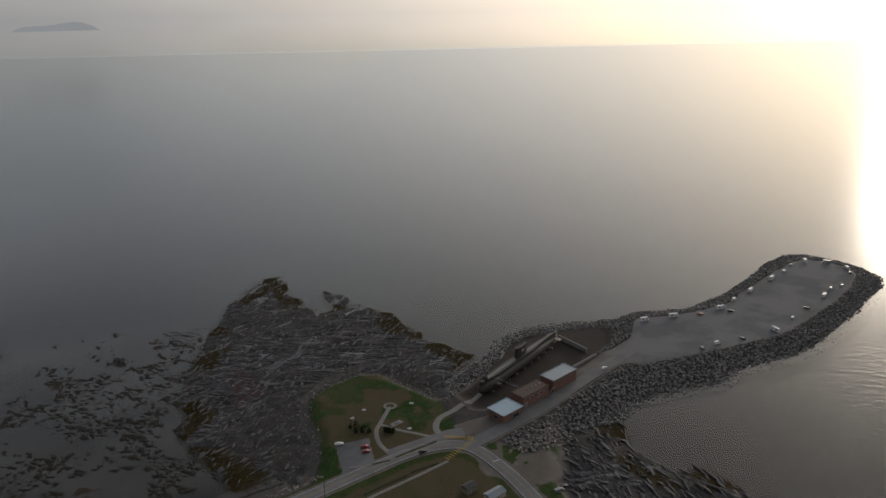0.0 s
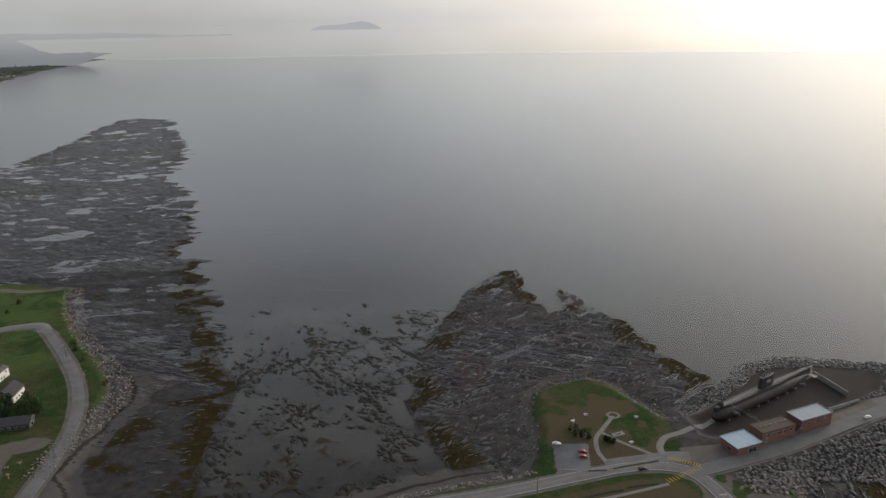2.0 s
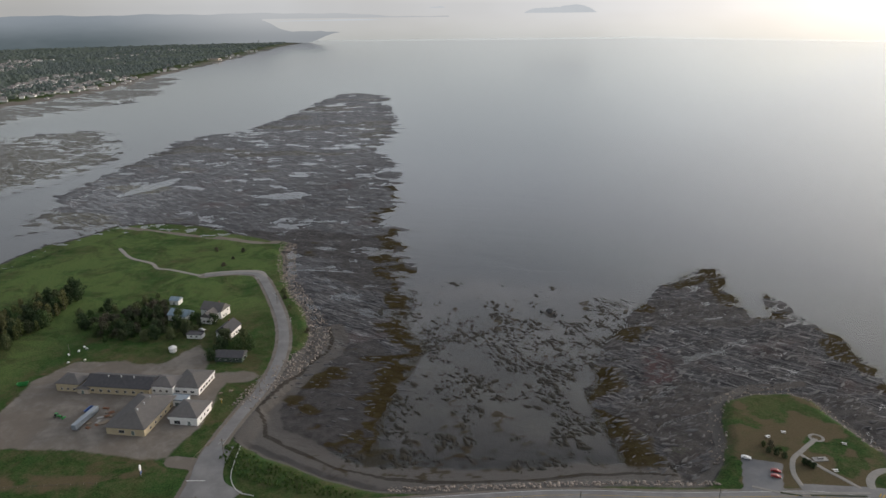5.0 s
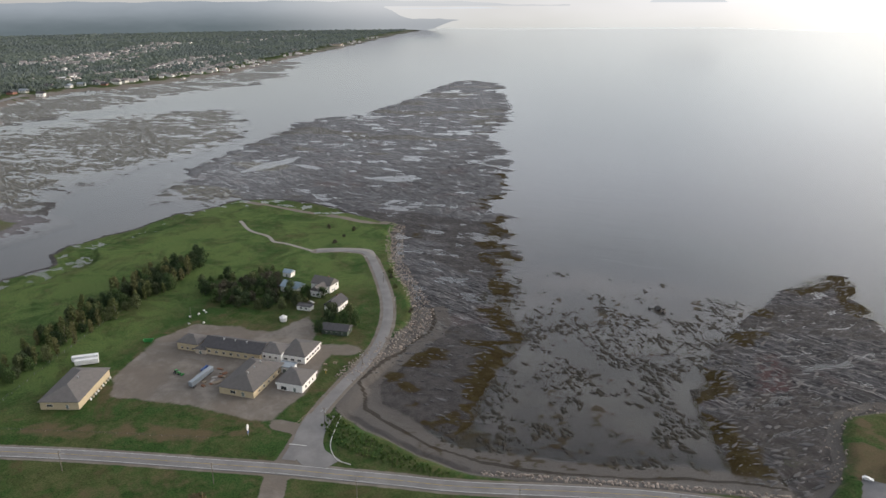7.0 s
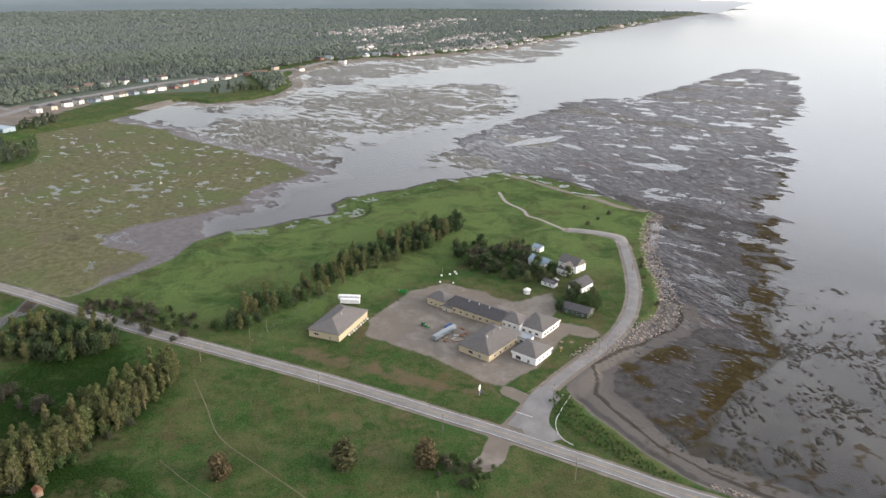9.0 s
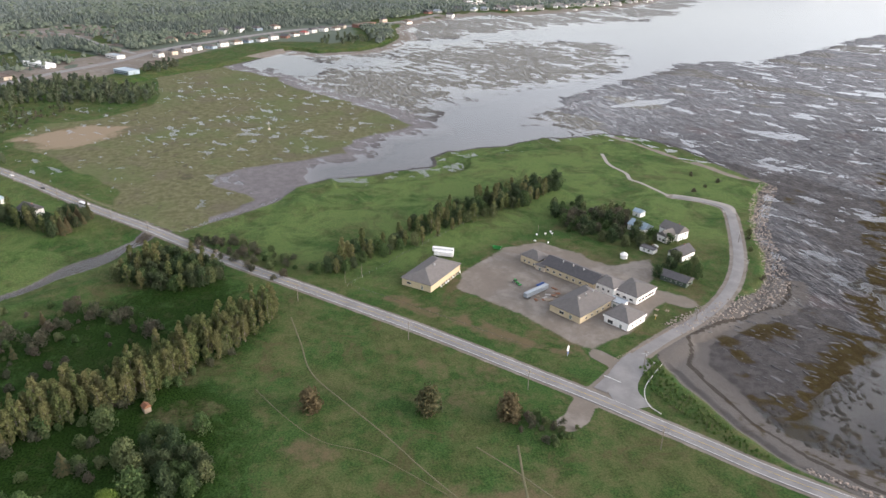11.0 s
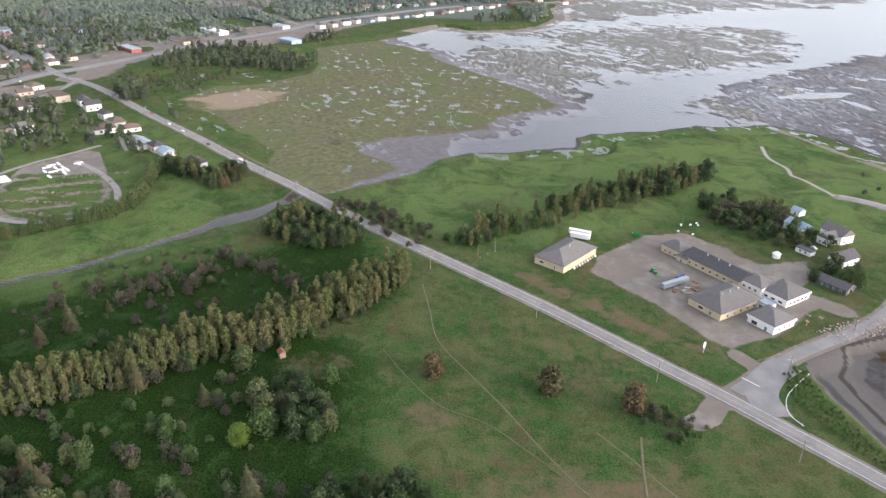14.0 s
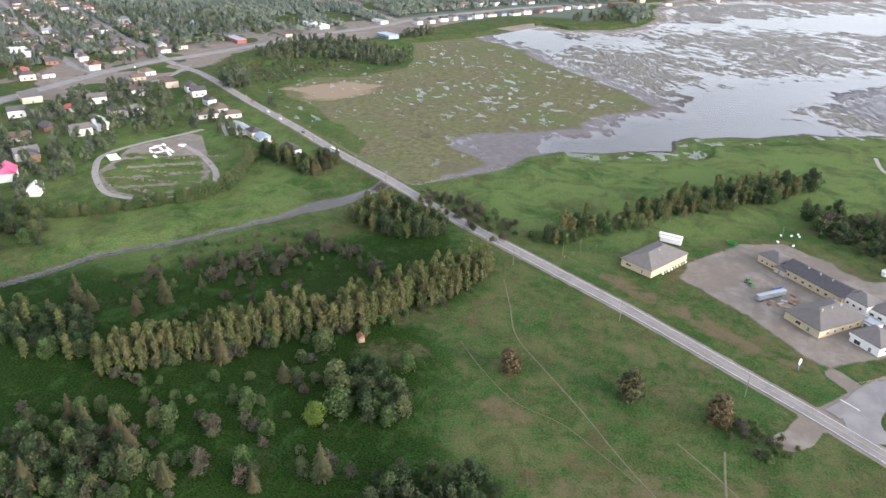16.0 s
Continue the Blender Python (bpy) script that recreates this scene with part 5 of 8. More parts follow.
def joined_stones(name, pts, sizes, mat_, label, parent=None, seed=1, sink=0.35, slab=None):
    rng = np.random.RandomState(seed)
    V, F, k = [], [], 0
    zz = ground_z(pts[:, 0], pts[:, 1])
    for (x, y), h, s in zip(pts, zz, sizes):
        v, f = PROTOS[rng.randint(len(PROTOS))]
        if slab is None:
            r = np.array(Euler((rng.uniform(-0.5, 0.5), rng.uniform(-0.5, 0.5), rng.uniform(0, 6.28))).to_matrix())
        else:
            v = v * (rng.uniform(1.0, 3.4), rng.uniform(0.5, 1.0), 0.55)
            r = np.array(Euler((rng.uniform(0.1, 0.6), rng.uniform(-0.1, 0.1), radians(slab) + rng.uniform(-0.45, 0.45))).to_matrix())
        V.append((v * s) @ r.T + (x, y, h + s * (0.6 - sink)))
        F.append(f + k)
        k += len(v)
    me = bpy.data.meshes.new(name)
    me.from_pydata(np.concatenate(V).tolist(), [], np.concatenate(F).tolist())
    me.materials.append(mat_)
    ob = new(name, me)
    ob.parent = parent
    return tagged(ob, label, "" if parent else "rocks", kind="stuff")


def jitter_grid(x0, x1, y0, y1, gap, seed):
    rng = np.random.RandomState(seed)
    a, b = np.meshgrid(np.arange(x0, x1, gap), np.arange(y0, y1, gap))
    p = np.stack([a.ravel(), b.ravel()], 1)
    return p + rng.uniform(-gap * 0.45, gap * 0.45, p.shape)


def along(line, half, gap, seed, per=6):
    """Plan points strewn in a band along a line."""
    rng = np.random.RandomState(seed)
    c = np.array(smooth(line, per))
    out = []
    for a, b in zip(c[:-1], c[1:]):
        n = int(np.linalg.norm(b - a) * 2 * half / (gap * gap)) + (rng.rand() < 0.5)
        t = rng.rand(n, 1)
        nn = np.array([-(b - a)[1], (b - a)[0]]) / (np.linalg.norm(b - a) + 1e-6)
        out.append(a + (b - a) * t + nn * rng.uniform(-half, half, (n, 1)))
    return np.concatenate(out)


p_arm = jitter_grid(-12, 368, 296, 625, 2.05, 6)
inside = (sdf(p_arm[:, 0], p_arm[:, 1], PIER_WATER) > -1.0) & (sdf(p_arm[:, 0], p_arm[:, 1], PIER_TOP) < -0.6) & (sdf(p_arm[:, 0], p_arm[:, 1], BASIN) < -3.5)
road_clear = line_dist(p_arm[:, 0], p_arm[:, 1], smooth(PIER_ROAD, 4)) > 7
lawn_clear = (sdf(p_arm[:, 0], p_arm[:, 1], LAWN) < -8) & ~((p_arm[:, 0] < 28) & (p_arm[:, 1] < 390) & (p_arm[:, 0] + (p_arm[:, 1] - 346) * -0.45 > -4))
p_arm = p_arm[inside & road_clear & lawn_clear]
size = np.random.RandomState(8).uniform(0.75, 1.5, len(p_arm))
armour = tagged(new("rock_armour"), "heaped grey armour stones along the pier", "rocks", kind="structure")
close = (p_arm[:, 0] > 30) & (p_arm[:, 0] < 116) & (p_arm[:, 1] < 370)
pick = np.where(close)[0][:300]
rest = np.setdiff1d(np.arange(len(p_arm)), pick)
joined_stones("small_stones", p_arm[rest], size[rest], m_stone, "grey angular boulders", armour, 9)

# loose shore stones
bank = [(-288.2, 204.4), (-294.8, 225.1), (-301.9, 252.5), (-310.6, 279.6), (-327.4, 301.4), (-355.6, 319.1), (-396.3, 341.1), (-429.8, 364.1), (-463.6, 394.5), (-487, 418.7)]
q = along(bank, 7.5, 1.75, 20)
joined_stones("shore_rocks", q, np.random.RandomState(21).uniform(0.25, 0.85, len(q)), m_pink, "tumbled pinkish boulders along the shore bank", None, 22)
wall_line = [(-61.2, 288.9), (-86.2, 270.8), (-107.9, 254.4), (-124.2, 241), (-144.4, 224.4), (-163.4, 209.9), (-181.4, 199)]
q = along(wall_line, 2.4, 1.6, 23)
joined_stones("seawall_rocks", q, np.random.RandomState(24).uniform(0.4, 1.0, len(q)), m_pink, "pale boulders heaped as a seawall below the road", None, 25)
q = along([(-3.8, 359.1), (-21.7, 374.7), (-42.8, 391.3), (-59.6, 392.8), (-74.3, 379.7), (-81.5, 362.8), (-79.3, 343.6), (-72, 324.8), (-67.7, 303.9)], 4.5, 3.2, 26)
joined_stones("point_rocks", q, np.random.RandomState(27).uniform(0.3, 0.9, len(q)), m_pink, "scattered pale stones round the lawn", None, 28)
q = along([(33.3, 310.1), (48, 314.5), (62.7, 327.2)], 7, 1.9, 29)
joined_stones("east_rocks", q, np.random.RandomState(30).uniform(0.5, 1.3, len(q)), m_pink, "pale boulders beside the pier road", None, 31)
# slabs and broken ledges on the tidal rock
q = jitter_grid(-190, 24, 280, 590, 3.3, 32)
dq = sdf(q[:, 0], q[:, 1], POINT)
q = q[(dq > 2) & (sdf(q[:, 0], q[:, 1], LAND) < -3)]
joined_stones("ledge_stones", q, np.random.RandomState(33).uniform(0.3, 1.25, len(q)) ** 2.2, m_ledge, "broken grey slabs on the tidal rock point", None, 34, 0.6, 62)
q = jitter_grid(-645, -215, 222, 745, 5.2, 35)
q = q[(sdf(q[:, 0], q[:, 1], REEF) > 4) & (sdf(q[:, 0], q[:, 1], LAND) < -5)]
joined_stones("reef_stones", q, np.random.RandomState(36).uniform(0.4, 1.2, len(q)) ** 2.0, m_ledge, "broken grey slabs on the tidal reef", None, 37, 0.6, 28)
q = jitter_grid(52, 145, 186, 340, 2.9, 38)
q = q[sdf(q[:, 0], q[:, 1], EAST) > 1]
joined_stones("east_ledge", q, np.random.RandomState(39).uniform(0.3, 1.4, len(q)) ** 2.0, m_ledge, "dark jagged shore rocks east of the road", None, 40, 0.5, 117)
rk = np.array([(-214.8, 416.2), (-218, 419.3), (-210.7, 415.2), (-221.1, 415.1), (-213.9, 421.4), (-206.7, 418.6)])
joined_stones("bay_rock", rk, np.array([2.6, 2.2, 2.0, 1.6, 1.5, 1.2]), m_ledge, "dark weedy rocks standing in the bay", None, 41, 0.1)


# ---- seaweed lying in the shallow bay ----
def weed_clumps(name, pts, sizes, mat_, label, seed):
    """Low ragged mats, each a jagged dome drawn out along the ripples."""
    rng = np.random.RandomState(seed)
    n, k = len(pts), 11
    turn_ = rng.normal(radians(150), 0.5, n)
    V = np.empty((n, k + 1, 3))
    V[:, 0] = np.stack([pts[:, 0], pts[:, 1], 0.16 + 0.07 * sizes], 1)
    for j in range(k):
        a = 2 * np.pi * j / k
        r = sizes * rng.uniform(0.35, 1.25, n)
        x, y = 1.35 * r * np.cos(a), 0.75 * r * np.sin(a)
        V[:, j + 1] = np.stack([pts[:, 0] + x * np.cos(turn_) - y * np.sin(turn_), pts[:, 1] + x * np.sin(turn_) + y * np.cos(turn_), np.full(n, -0.04)], 1)
    fan = np.array([(0, 1 + j, 1 + (j + 1) % k) for j in range(k)])
    F = (fan[None] + (np.arange(n) * (k + 1))[:, None, None]).reshape(-1, 3)
    me = bpy.data.meshes.new(name)
    me.from_pydata(V.reshape(-1, 3).tolist(), [], F.tolist())
    me.materials.append(mat_)
    return tagged(new(name, me), label, "seaweed", kind="stuff")


m_kelp = stone_material("brown_seaweed", (0.013, 0.011, 0.005), (0.007, 0.006, 0.004), (0.024, 0.018, 0.008))
q = jitter_grid(-345, -60, 190, 470, 2.9, 140)
dq = sdf(q[:, 0], q[:, 1], BAY)
bunch = fbm(q[:, 0], q[:, 1], 17, 3, 141, 0.6) + 0.22 * (fbm(q[:, 0], q[:, 1], 70, 2, 142) - 0.5)
edge_w = np.clip(1 - sdf(q[:, 0], q[:, 1], POINT) / -34, 0, 1) * (sdf(q[:, 0], q[:, 1], POINT) < 2)
seaward = sstep(q[:, 1] - 0.25 * q[:, 0], 430, 520)
q = q[(sdf(q[:, 0], q[:, 1], LAND) < -12) & (dq > -22) & (sdf(q[:, 0], q[:, 1], MUDFLAT) < 0) & (bunch + 0.10 * edge_w - 0.16 * seaward + 0.20 * (np.random.RandomState(145).rand(len(q)) - 0.5) > 0.555)]
joined = np.random.RandomState(143)
weed_clumps("seaweed_mats", q, 0.7 + 2.3 * joined.rand(len(q)) ** 1.8, m_kelp, "dark brown seaweed mats in the shallow bay", 144)


# ---- buildings ----
m_yellow_wall = material("yellow_cladding", (0.50, 0.42, 0.285), (0.44, 0.37, 0.25), 0.4, 0.7, fine=20)
m_white_wall = material("white_cladding", (0.80, 0.80, 0.78), (0.70, 0.70, 0.69), 0.4, 0.6, fine=20)
m_roof_grey = material("grey_shingles", (0.135, 0.127, 0.125), (0.110, 0.104, 0.103), 0.5, 0.9, bump=0.5, fine=9, spread=0.12)
m_roof_dark = material("dark_shingles", (0.055, 0.054, 0.06), (0.08, 0.078, 0.085), 0.7, 0.85, bump=0.5, fine=9, spread=0.2)
m_roof_brown = material("brown_shingles", (0.15, 0.11, 0.085), (0.11, 0.085, 0.07), 0.7, 0.9, bump=0.5, fine=9, spread=0.2)
m_roof_red = material("red_roof", (0.32, 0.085, 0.075), (0.27, 0.08, 0.07), 0.7, 0.7, fine=9)
m_roof_pink = material("pink_roof", (0.62, 0.10, 0.22), (0.52, 0.09, 0.19), 0.7, 0.6, fine=9)
m_roof_blue = material("blue_metal_roof", (0.33, 0.42, 0.50), (0.27, 0.36, 0.44), 0.3, 0.35, metal=0.4, fine=8)
m_metal_pale = material("pale_metal_roof", (0.30, 0.34, 0.38), (0.25, 0.29, 0.33), 0.25, 0.4, metal=0.3, fine=8)
m_brick = material("brick", (0.25, 0.125, 0.092), (0.20, 0.105, 0.08), 0.8, 0.85, bump=0.5, fine=8, spread=0.1)
m_wall_beige = material("beige_siding", (0.52, 0.45, 0.36), (0.45, 0.39, 0.31), 0.5, 0.7, fine=15, spread=0.12)
m_wall_blue = material("blue_siding", (0.30, 0.38, 0.46), (0.25, 0.32, 0.40), 0.5, 0.7, fine=15)
m_wall_brown = material("brown_siding", (0.20, 0.12, 0.08), (0.16, 0.10, 0.07), 0.5, 0.8, fine=15)
m_wall_green = material("dark_green_siding", (0.05, 0.075, 0.055), (0.04, 0.06, 0.045), 0.5, 0.7, fine=15)
m_wall_town = material("pale_siding", (0.72, 0.71, 0.68), (0.60, 0.59, 0.56), 0.4, 0.7, fine=15, spread=0.18)
m_trim = material("white_trim", (0.78, 0.78, 0.77), (0.68, 0.68, 0.67), 1.0, 0.5)
m_glass = material("window_glass", (0.035, 0.04, 0.045), (0.05, 0.055, 0.06), 1.0, 0.1, bump=0, spec=0.8)
m_wood = material("weathered_wood", (0.30, 0.24, 0.18), (0.22, 0.18, 0.14), 1.2, 0.85)
m_door = material("door_paint", (0.16, 0.20, 0.19), (0.12, 0.15, 0.14), 1.0, 0.6)
m_steel = material("galvanised_steel", (0.45, 0.46, 0.47), (0.36, 0.37, 0.38), 1.0, 0.45, metal=0.7)
m_dark_metal = material("dark_metal", (0.06, 0.06, 0.065), (0.09, 0.09, 0.09), 1.0, 0.5, metal=0.5)
m_concrete = material("concrete", (0.36, 0.35, 0.33), (0.29, 0.28, 0.27), 0.5, 0.85)


def roof_mesh(w, d, h, over, style, thick=0.22):
    """A hip, gable or flat roof over a w x d plan, eaves at z = 0."""
    b = bmesh.new()
    x, y = w / 2 + over, d / 2 + over
    if style == "flat":
        box(b, -x, x, -y, y, 0, thick)
        box(b, -x, x, -y, -y + 0.25, thick, thick + 0.3)
        box(b, -x, x, y - 0.25, y, thick, thick + 0.3)
        box(b, -x, -x + 0.25, -y + 0.25, y - 0.25, thick, thick + 0.3)
        box(b, x - 0.25, x, -y + 0.25, y - 0.25, thick, thick + 0.3)
        return b
    run = max(x - y, 0.02) if style == "hip" else x
    lowr = [(-x, -y), (x, -y), (x, y), (-x, y)]
    base = [b.verts.new((p, q, -thick)) for p, q in lowr]
    eave = [b.verts.new((p, q, 0)) for p, q in lowr]
    r0, r1 = b.verts.new((-run, 0, h)), b.verts.new((run, 0, h))
    b.faces.new((eave[0], eave[1], r1, r0))
    b.faces.new((eave[2], eave[3], r0, r1))
    b.faces.new((eave[1], eave[2], r1))
    b.faces.new((eave[3], eave[0], r0))
    b.faces.new(base[::-1])
    for k in range(4):
        b.faces.new((base[k], base[(k + 1) % 4], eave[(k + 1) % 4], eave[k]))
    return b


def opening(parent, x, y, zc, w, h, side, door=False, plain=False):
    """A window or door with a proud frame on the wall facing side (0 south, 1 east, 2 north, 3 west)."""
    b = bmesh.new()
    box(b, -w / 2 - 0.09, w / 2 + 0.09, -0.07, 0.02, -h / 2 - 0.09, h / 2 + 0.09)
    f = part("door" if door else "window", b, m_trim if not plain else (m_door if door else m_glass), parent)
    f.matrix_basis = pose(x, y, zc, 0, 0, 90 * side)
    if plain:
        return f
    g = bmesh.new()
    if door:
        box(g, -w / 2, w / 2, -0.10, -0.05, -h / 2, h / 2)
    else:
        box(g, -w / 2, -0.03, -0.10, -0.05, -h / 2, h / 2)
        box(g, 0.03, w / 2, -0.10, -0.05, -h / 2, h / 2)
    part("leaf" if door else "pane", g, m_door if door else m_glass, f)
    f.matrix_basis = pose(x, y, zc, 0, 0, 90 * side)
    return f


def building(name, label, at, w, d, wall_h, roof_h, wall_m, roof_m, style="gable", over=0.5, group="", windows=(), chimney=False, vents=0, fascia=0.0, category="house", plain=False):
    """windows: (side, offset along the wall, height, width, height of the opening, is a door)."""
    t = thing(name, label, category, group, at)
    b = boxes((-w / 2, w / 2, -d / 2, d / 2, -0.6, wall_h))
    if style == "gable":
        for s in (-1, 1):
            v = [b.verts.new((s * w / 2, -d / 2, wall_h)), b.verts.new((s * w / 2, d / 2, wall_h)), b.verts.new((s * w / 2, 0, wall_h + roof_h * 0.9))]
            v2 = [b.verts.new((s * (w / 2 - 0.2), p.co.y, p.co.z)) for p in v]
            b.faces.new(v)
            b.faces.new(v2[::-1])
            for k in range(3):
                b.faces.new((v[k], v[(k + 1) % 3], v2[(k + 1) % 3], v2[k]))
        bmesh.ops.recalc_face_normals(b, faces=b.faces)
    wall = part("wall", b, wall_m, t)
    rb = roof_mesh(w, d, roof_h, over, style)
    bmesh.ops.translate(rb, verts=rb.verts, vec=(0, 0, wall_h + 0.22))
    roof = part("roof", rb, roof_m, t)
    if fascia:
        fb = boxes((-w / 2 - over - 0.06, w / 2 + over + 0.06, -d / 2 - over - 0.06, d / 2 + over + 0.06, wall_h - fascia, wall_h - 0.02))
        part("fascia", fb, m_trim, t, "broad white fascia band")
    for side, off, zc, ww, hh, is_door in windows:
        x, y = ((off, -d / 2), (w / 2, off), (-off, d / 2), (-w / 2, -off))[side]
        opening(wall, x, y, zc, ww, hh, side, is_door, plain)
    if chimney:
        part("chimney", boxes((w * 0.18, w * 0.18 + 0.7, 0.2, 0.9, wall_h + roof_h * 0.5, wall_h + roof_h + 0.9)), m_brick, roof)
    for k in range(vents):
        vb = bmesh.new()
        x = -w * 0.3 + w * 0.6 * (k + 0.5) / vents
        tube(vb, (x, -d * 0.1, wall_h + roof_h * 0.6), (x, -d * 0.1, wall_h + roof_h * 0.95 + 0.5), 0.35, 0.35, 10)
        tube(vb, (x, -d * 0.1, wall_h + roof_h * 0.95 + 0.5), (x, -d * 0.1, wall_h + roof_h * 0.95 + 0.85), 0.55, 0.3, 10)
        part("roof_vent", vb, m_steel, roof)
    return t


def win_row(side, n, span, zc=1.6, w=1.3, h=1.2):
    return [(side, -span / 2 + span * (k + 0.5) / n, zc, w, h, False) for k in range(n)]


# warehouse, school wings
building("warehouse", "yellow clad warehouse with a grey hip roof in the gravel yard", turn(-377.5, 94.8, 135), 35, 20, 4.6, 4.4, m_yellow_wall, m_roof_grey, "hip", 0.7,
         windows=[(3, 4, 1.6, 1.2, 2.2, True), (3, -5, 2.4, 3.0, 1.2, False)] + win_row(2, 6, 26, 1.8, 1.0, 1.4), vents=1, category="warehouse")
wa = 29
wing = "wings of the school"
building("school_wing", "yellow clad wing with a broad grey hip roof", turn(-321, 167.6, wa + 90), 32, 20.5, 4.2, 4.8, m_yellow_wall, m_roof_grey, "hip", 0.8, wing,
         [(3, 4, 1.5, 1.6, 2.4, True), (3, -2, 2.0, 3.0, 1.6, False)] + win_row(0, 5, 26), vents=3, category="school")
building("school_hall", "long yellow clad hall with a near black roof", turn(-358, 179.5, wa), 38, 14.5, 4.4, 3.6, m_yellow_wall, m_roof_dark, "gable", 0.7, wing,
         win_row(0, 7, 34, 1.9, 1.6, 1.3) + win_row(2, 7, 34, 1.9, 1.6, 1.3), vents=3, category="school")
building("school_pavilion", "small yellow clad pavilion with a hip roof", turn(-383.6, 164.3, wa), 14, 12, 4.8, 3.2, m_yellow_wall, m_roof_grey, "hip", 0.6, wing, win_row(0, 3, 11) + win_row(1, 2, 8), category="school")
building("school_porch", "low porch with a grey hip roof beside the pavilion", turn(-373.1, 165.9, wa), 7, 8, 3.0, 2.0, m_wall_beige, m_roof_grey, "hip", 0.5, wing, [(0, 0, 1.1, 1.4, 2.1, True)], category="school")
building("school_annex", "white annex with broad fascia and a grey hip roof", turn(-301.6, 183.6, wa), 15, 16.5, 4.6, 3.4, m_white_wall, m_roof_grey, "hip", 0.5, wing,
         [(0, -3.5, 1.4, 3.2, 2.0, False), (0, 3, 1.2, 1.4, 2.2, True)] + win_row(1, 3, 12, 1.9), fascia=1.3, category="school")
building("school_annex", "white annex with window band and grey hip roof", turn(-328.8, 204.2, wa), 16, 20, 4.4, 3.4, m_white_wall, m_roof_grey, "hip", 0.5, wing,
         win_row(1, 5, 17, 1.7, 2.2, 1.2) + win_row(0, 3, 13, 1.7, 2.2, 1.2), fascia=1.1, category="school")
building("school_link", "white link block with a grey hip roof", turn(-337.5, 192.8, wa), 14, 13, 5.2, 3.0, m_white_wall, m_roof_grey, "hip", 0.5, wing, win_row(0, 3, 11, 2.6), fascia=1.1, category="school")
building("school_link", "low white entrance link between the wings", turn(-317.9, 188, wa), 9, 6, 3.4, 0.4, m_white_wall, m_metal_pale, "flat", 0.4, wing, [(0, 0, 1.2, 2.2, 2.2, True)], category="school")

# houses on the shore lane
hg = "houses on the shore lane"
building("white_house", "white two storey house with a grey gable roof", turn(-401.7, 274, 20), 16, 11, 5.4, 4.2, m_white_wall, m_roof_grey, "gable", 0.5, hg,
         win_row(0, 3, 12, 1.6) + win_row(0, 3, 12, 3.9) + [(1, 0, 1.1, 1.1, 2.1, True), (1, 2.5, 3.9, 1.3, 1.2, False), (1, -2.5, 1.6, 1.3, 1.2, False)], True)
building("house_wing", "white gabled side wing with a grey roof", turn(-396.1, 265.1, 110), 10, 8, 4.6, 3.2, m_white_wall, m_roof_grey, "gable", 0.4, hg, win_row(3, 2, 5, 1.6) + win_row(2, 2, 6, 1.6))
building("white_bungalow", "white bungalow with a blue grey hip roof", turn(-416.4, 256.3, 20), 14, 10, 3.8, 3.2, m_white_wall, m_roof_blue, "gable", 0.5, hg, win_row(0, 3, 9) + [(1, 1, 1.1, 1.1, 2.1, True)])
building("garden_shed", "small white shed with a blue roof", turn(-442.7, 270, 25), 7, 6, 3.2, 2.0, m_white_wall, m_roof_blue, "gable", 0.3, hg, [(0, 0, 1.1, 1.3, 2.0, True)], category="shed")
building("white_house", "small white house with a dark gable roof", turn(-368.5, 259.5, 115), 14, 10.5, 4.4, 3.8, m_white_wall, m_roof_dark, "gable", 0.5, hg, win_row(3, 2, 6) + win_row(0, 3, 9) + [(2, 0, 1.1, 1.1, 2.1, True)], True)
building("green_bungalow", "dark green bungalow with a dark roof among bushes", turn(-338.2, 237.6, 32), 17, 9, 3.2, 2.4, m_wall_green, m_roof_dark, "gable", 0.6, hg, win_row(0, 4, 14) + [(1, 0, 1.4, 3.0, 1.8, False)])
building("flat_shed", "low white shed with a dark flat roof", turn(-382.2, 243.7, 28), 10, 5, 2.6, 0.4, m_white_wall, m_roof_dark, "flat", 0.3, hg, win_row(0, 2, 7), category="shed")
# round white shed
t = thing("round_shed", "small white round topped garden shelter on grass", "shed", "", turn(-376.4, 222.8, 30))
b = bmesh.new()
tube(b, (0, 0, -0.2), (0, 0, 2.6), 2.4, 2.4, 10)
part("wall", b, m_white_wall, t)
b = bmesh.new()
tube(b, (0, 0, 2.6), (0, 0, 4.0), 2.7, 0.5, 10)
part("roof", b, m_white_wall, t)


# ---- trailers and yard things ----
m_white_metal = material("white_metal", (0.80, 0.81, 0.82), (0.70, 0.71, 0.72), 0.4, 0.4, coat=0.2)
m_green_paint = material("green_paint", (0.04, 0.25, 0.06), (0.03, 0.19, 0.05), 1.0, 0.5)
m_blue_paint = material("blue_paint", (0.06, 0.12, 0.32), (0.05, 0.10, 0.26), 1.0, 0.5)
m_rust = material("rusty_steel", (0.23, 0.10, 0.05), (0.15, 0.075, 0.045), 1.0, 0.85)
m_tyre = material("tyre_rubber", (0.025, 0.025, 0.026), (0.035, 0.035, 0.035), 2.0, 0.9)


def wheel(parent, x, y, r, w=0.24):
    b = bmesh.new()
    tube(b, (x, y - w / 2, r), (x, y + w / 2, r), r, r, 14)
    o = part("wheel", b, m_tyre, parent)
    b = bmesh.new()
    s = 1 if y > 0 else -1
    tube(b, (x, y + s * w / 2, r), (x, y + s * (w / 2 + 0.02), r), r * 0.55, r * 0.5, 10)
    part("rim", b, m_steel, o)


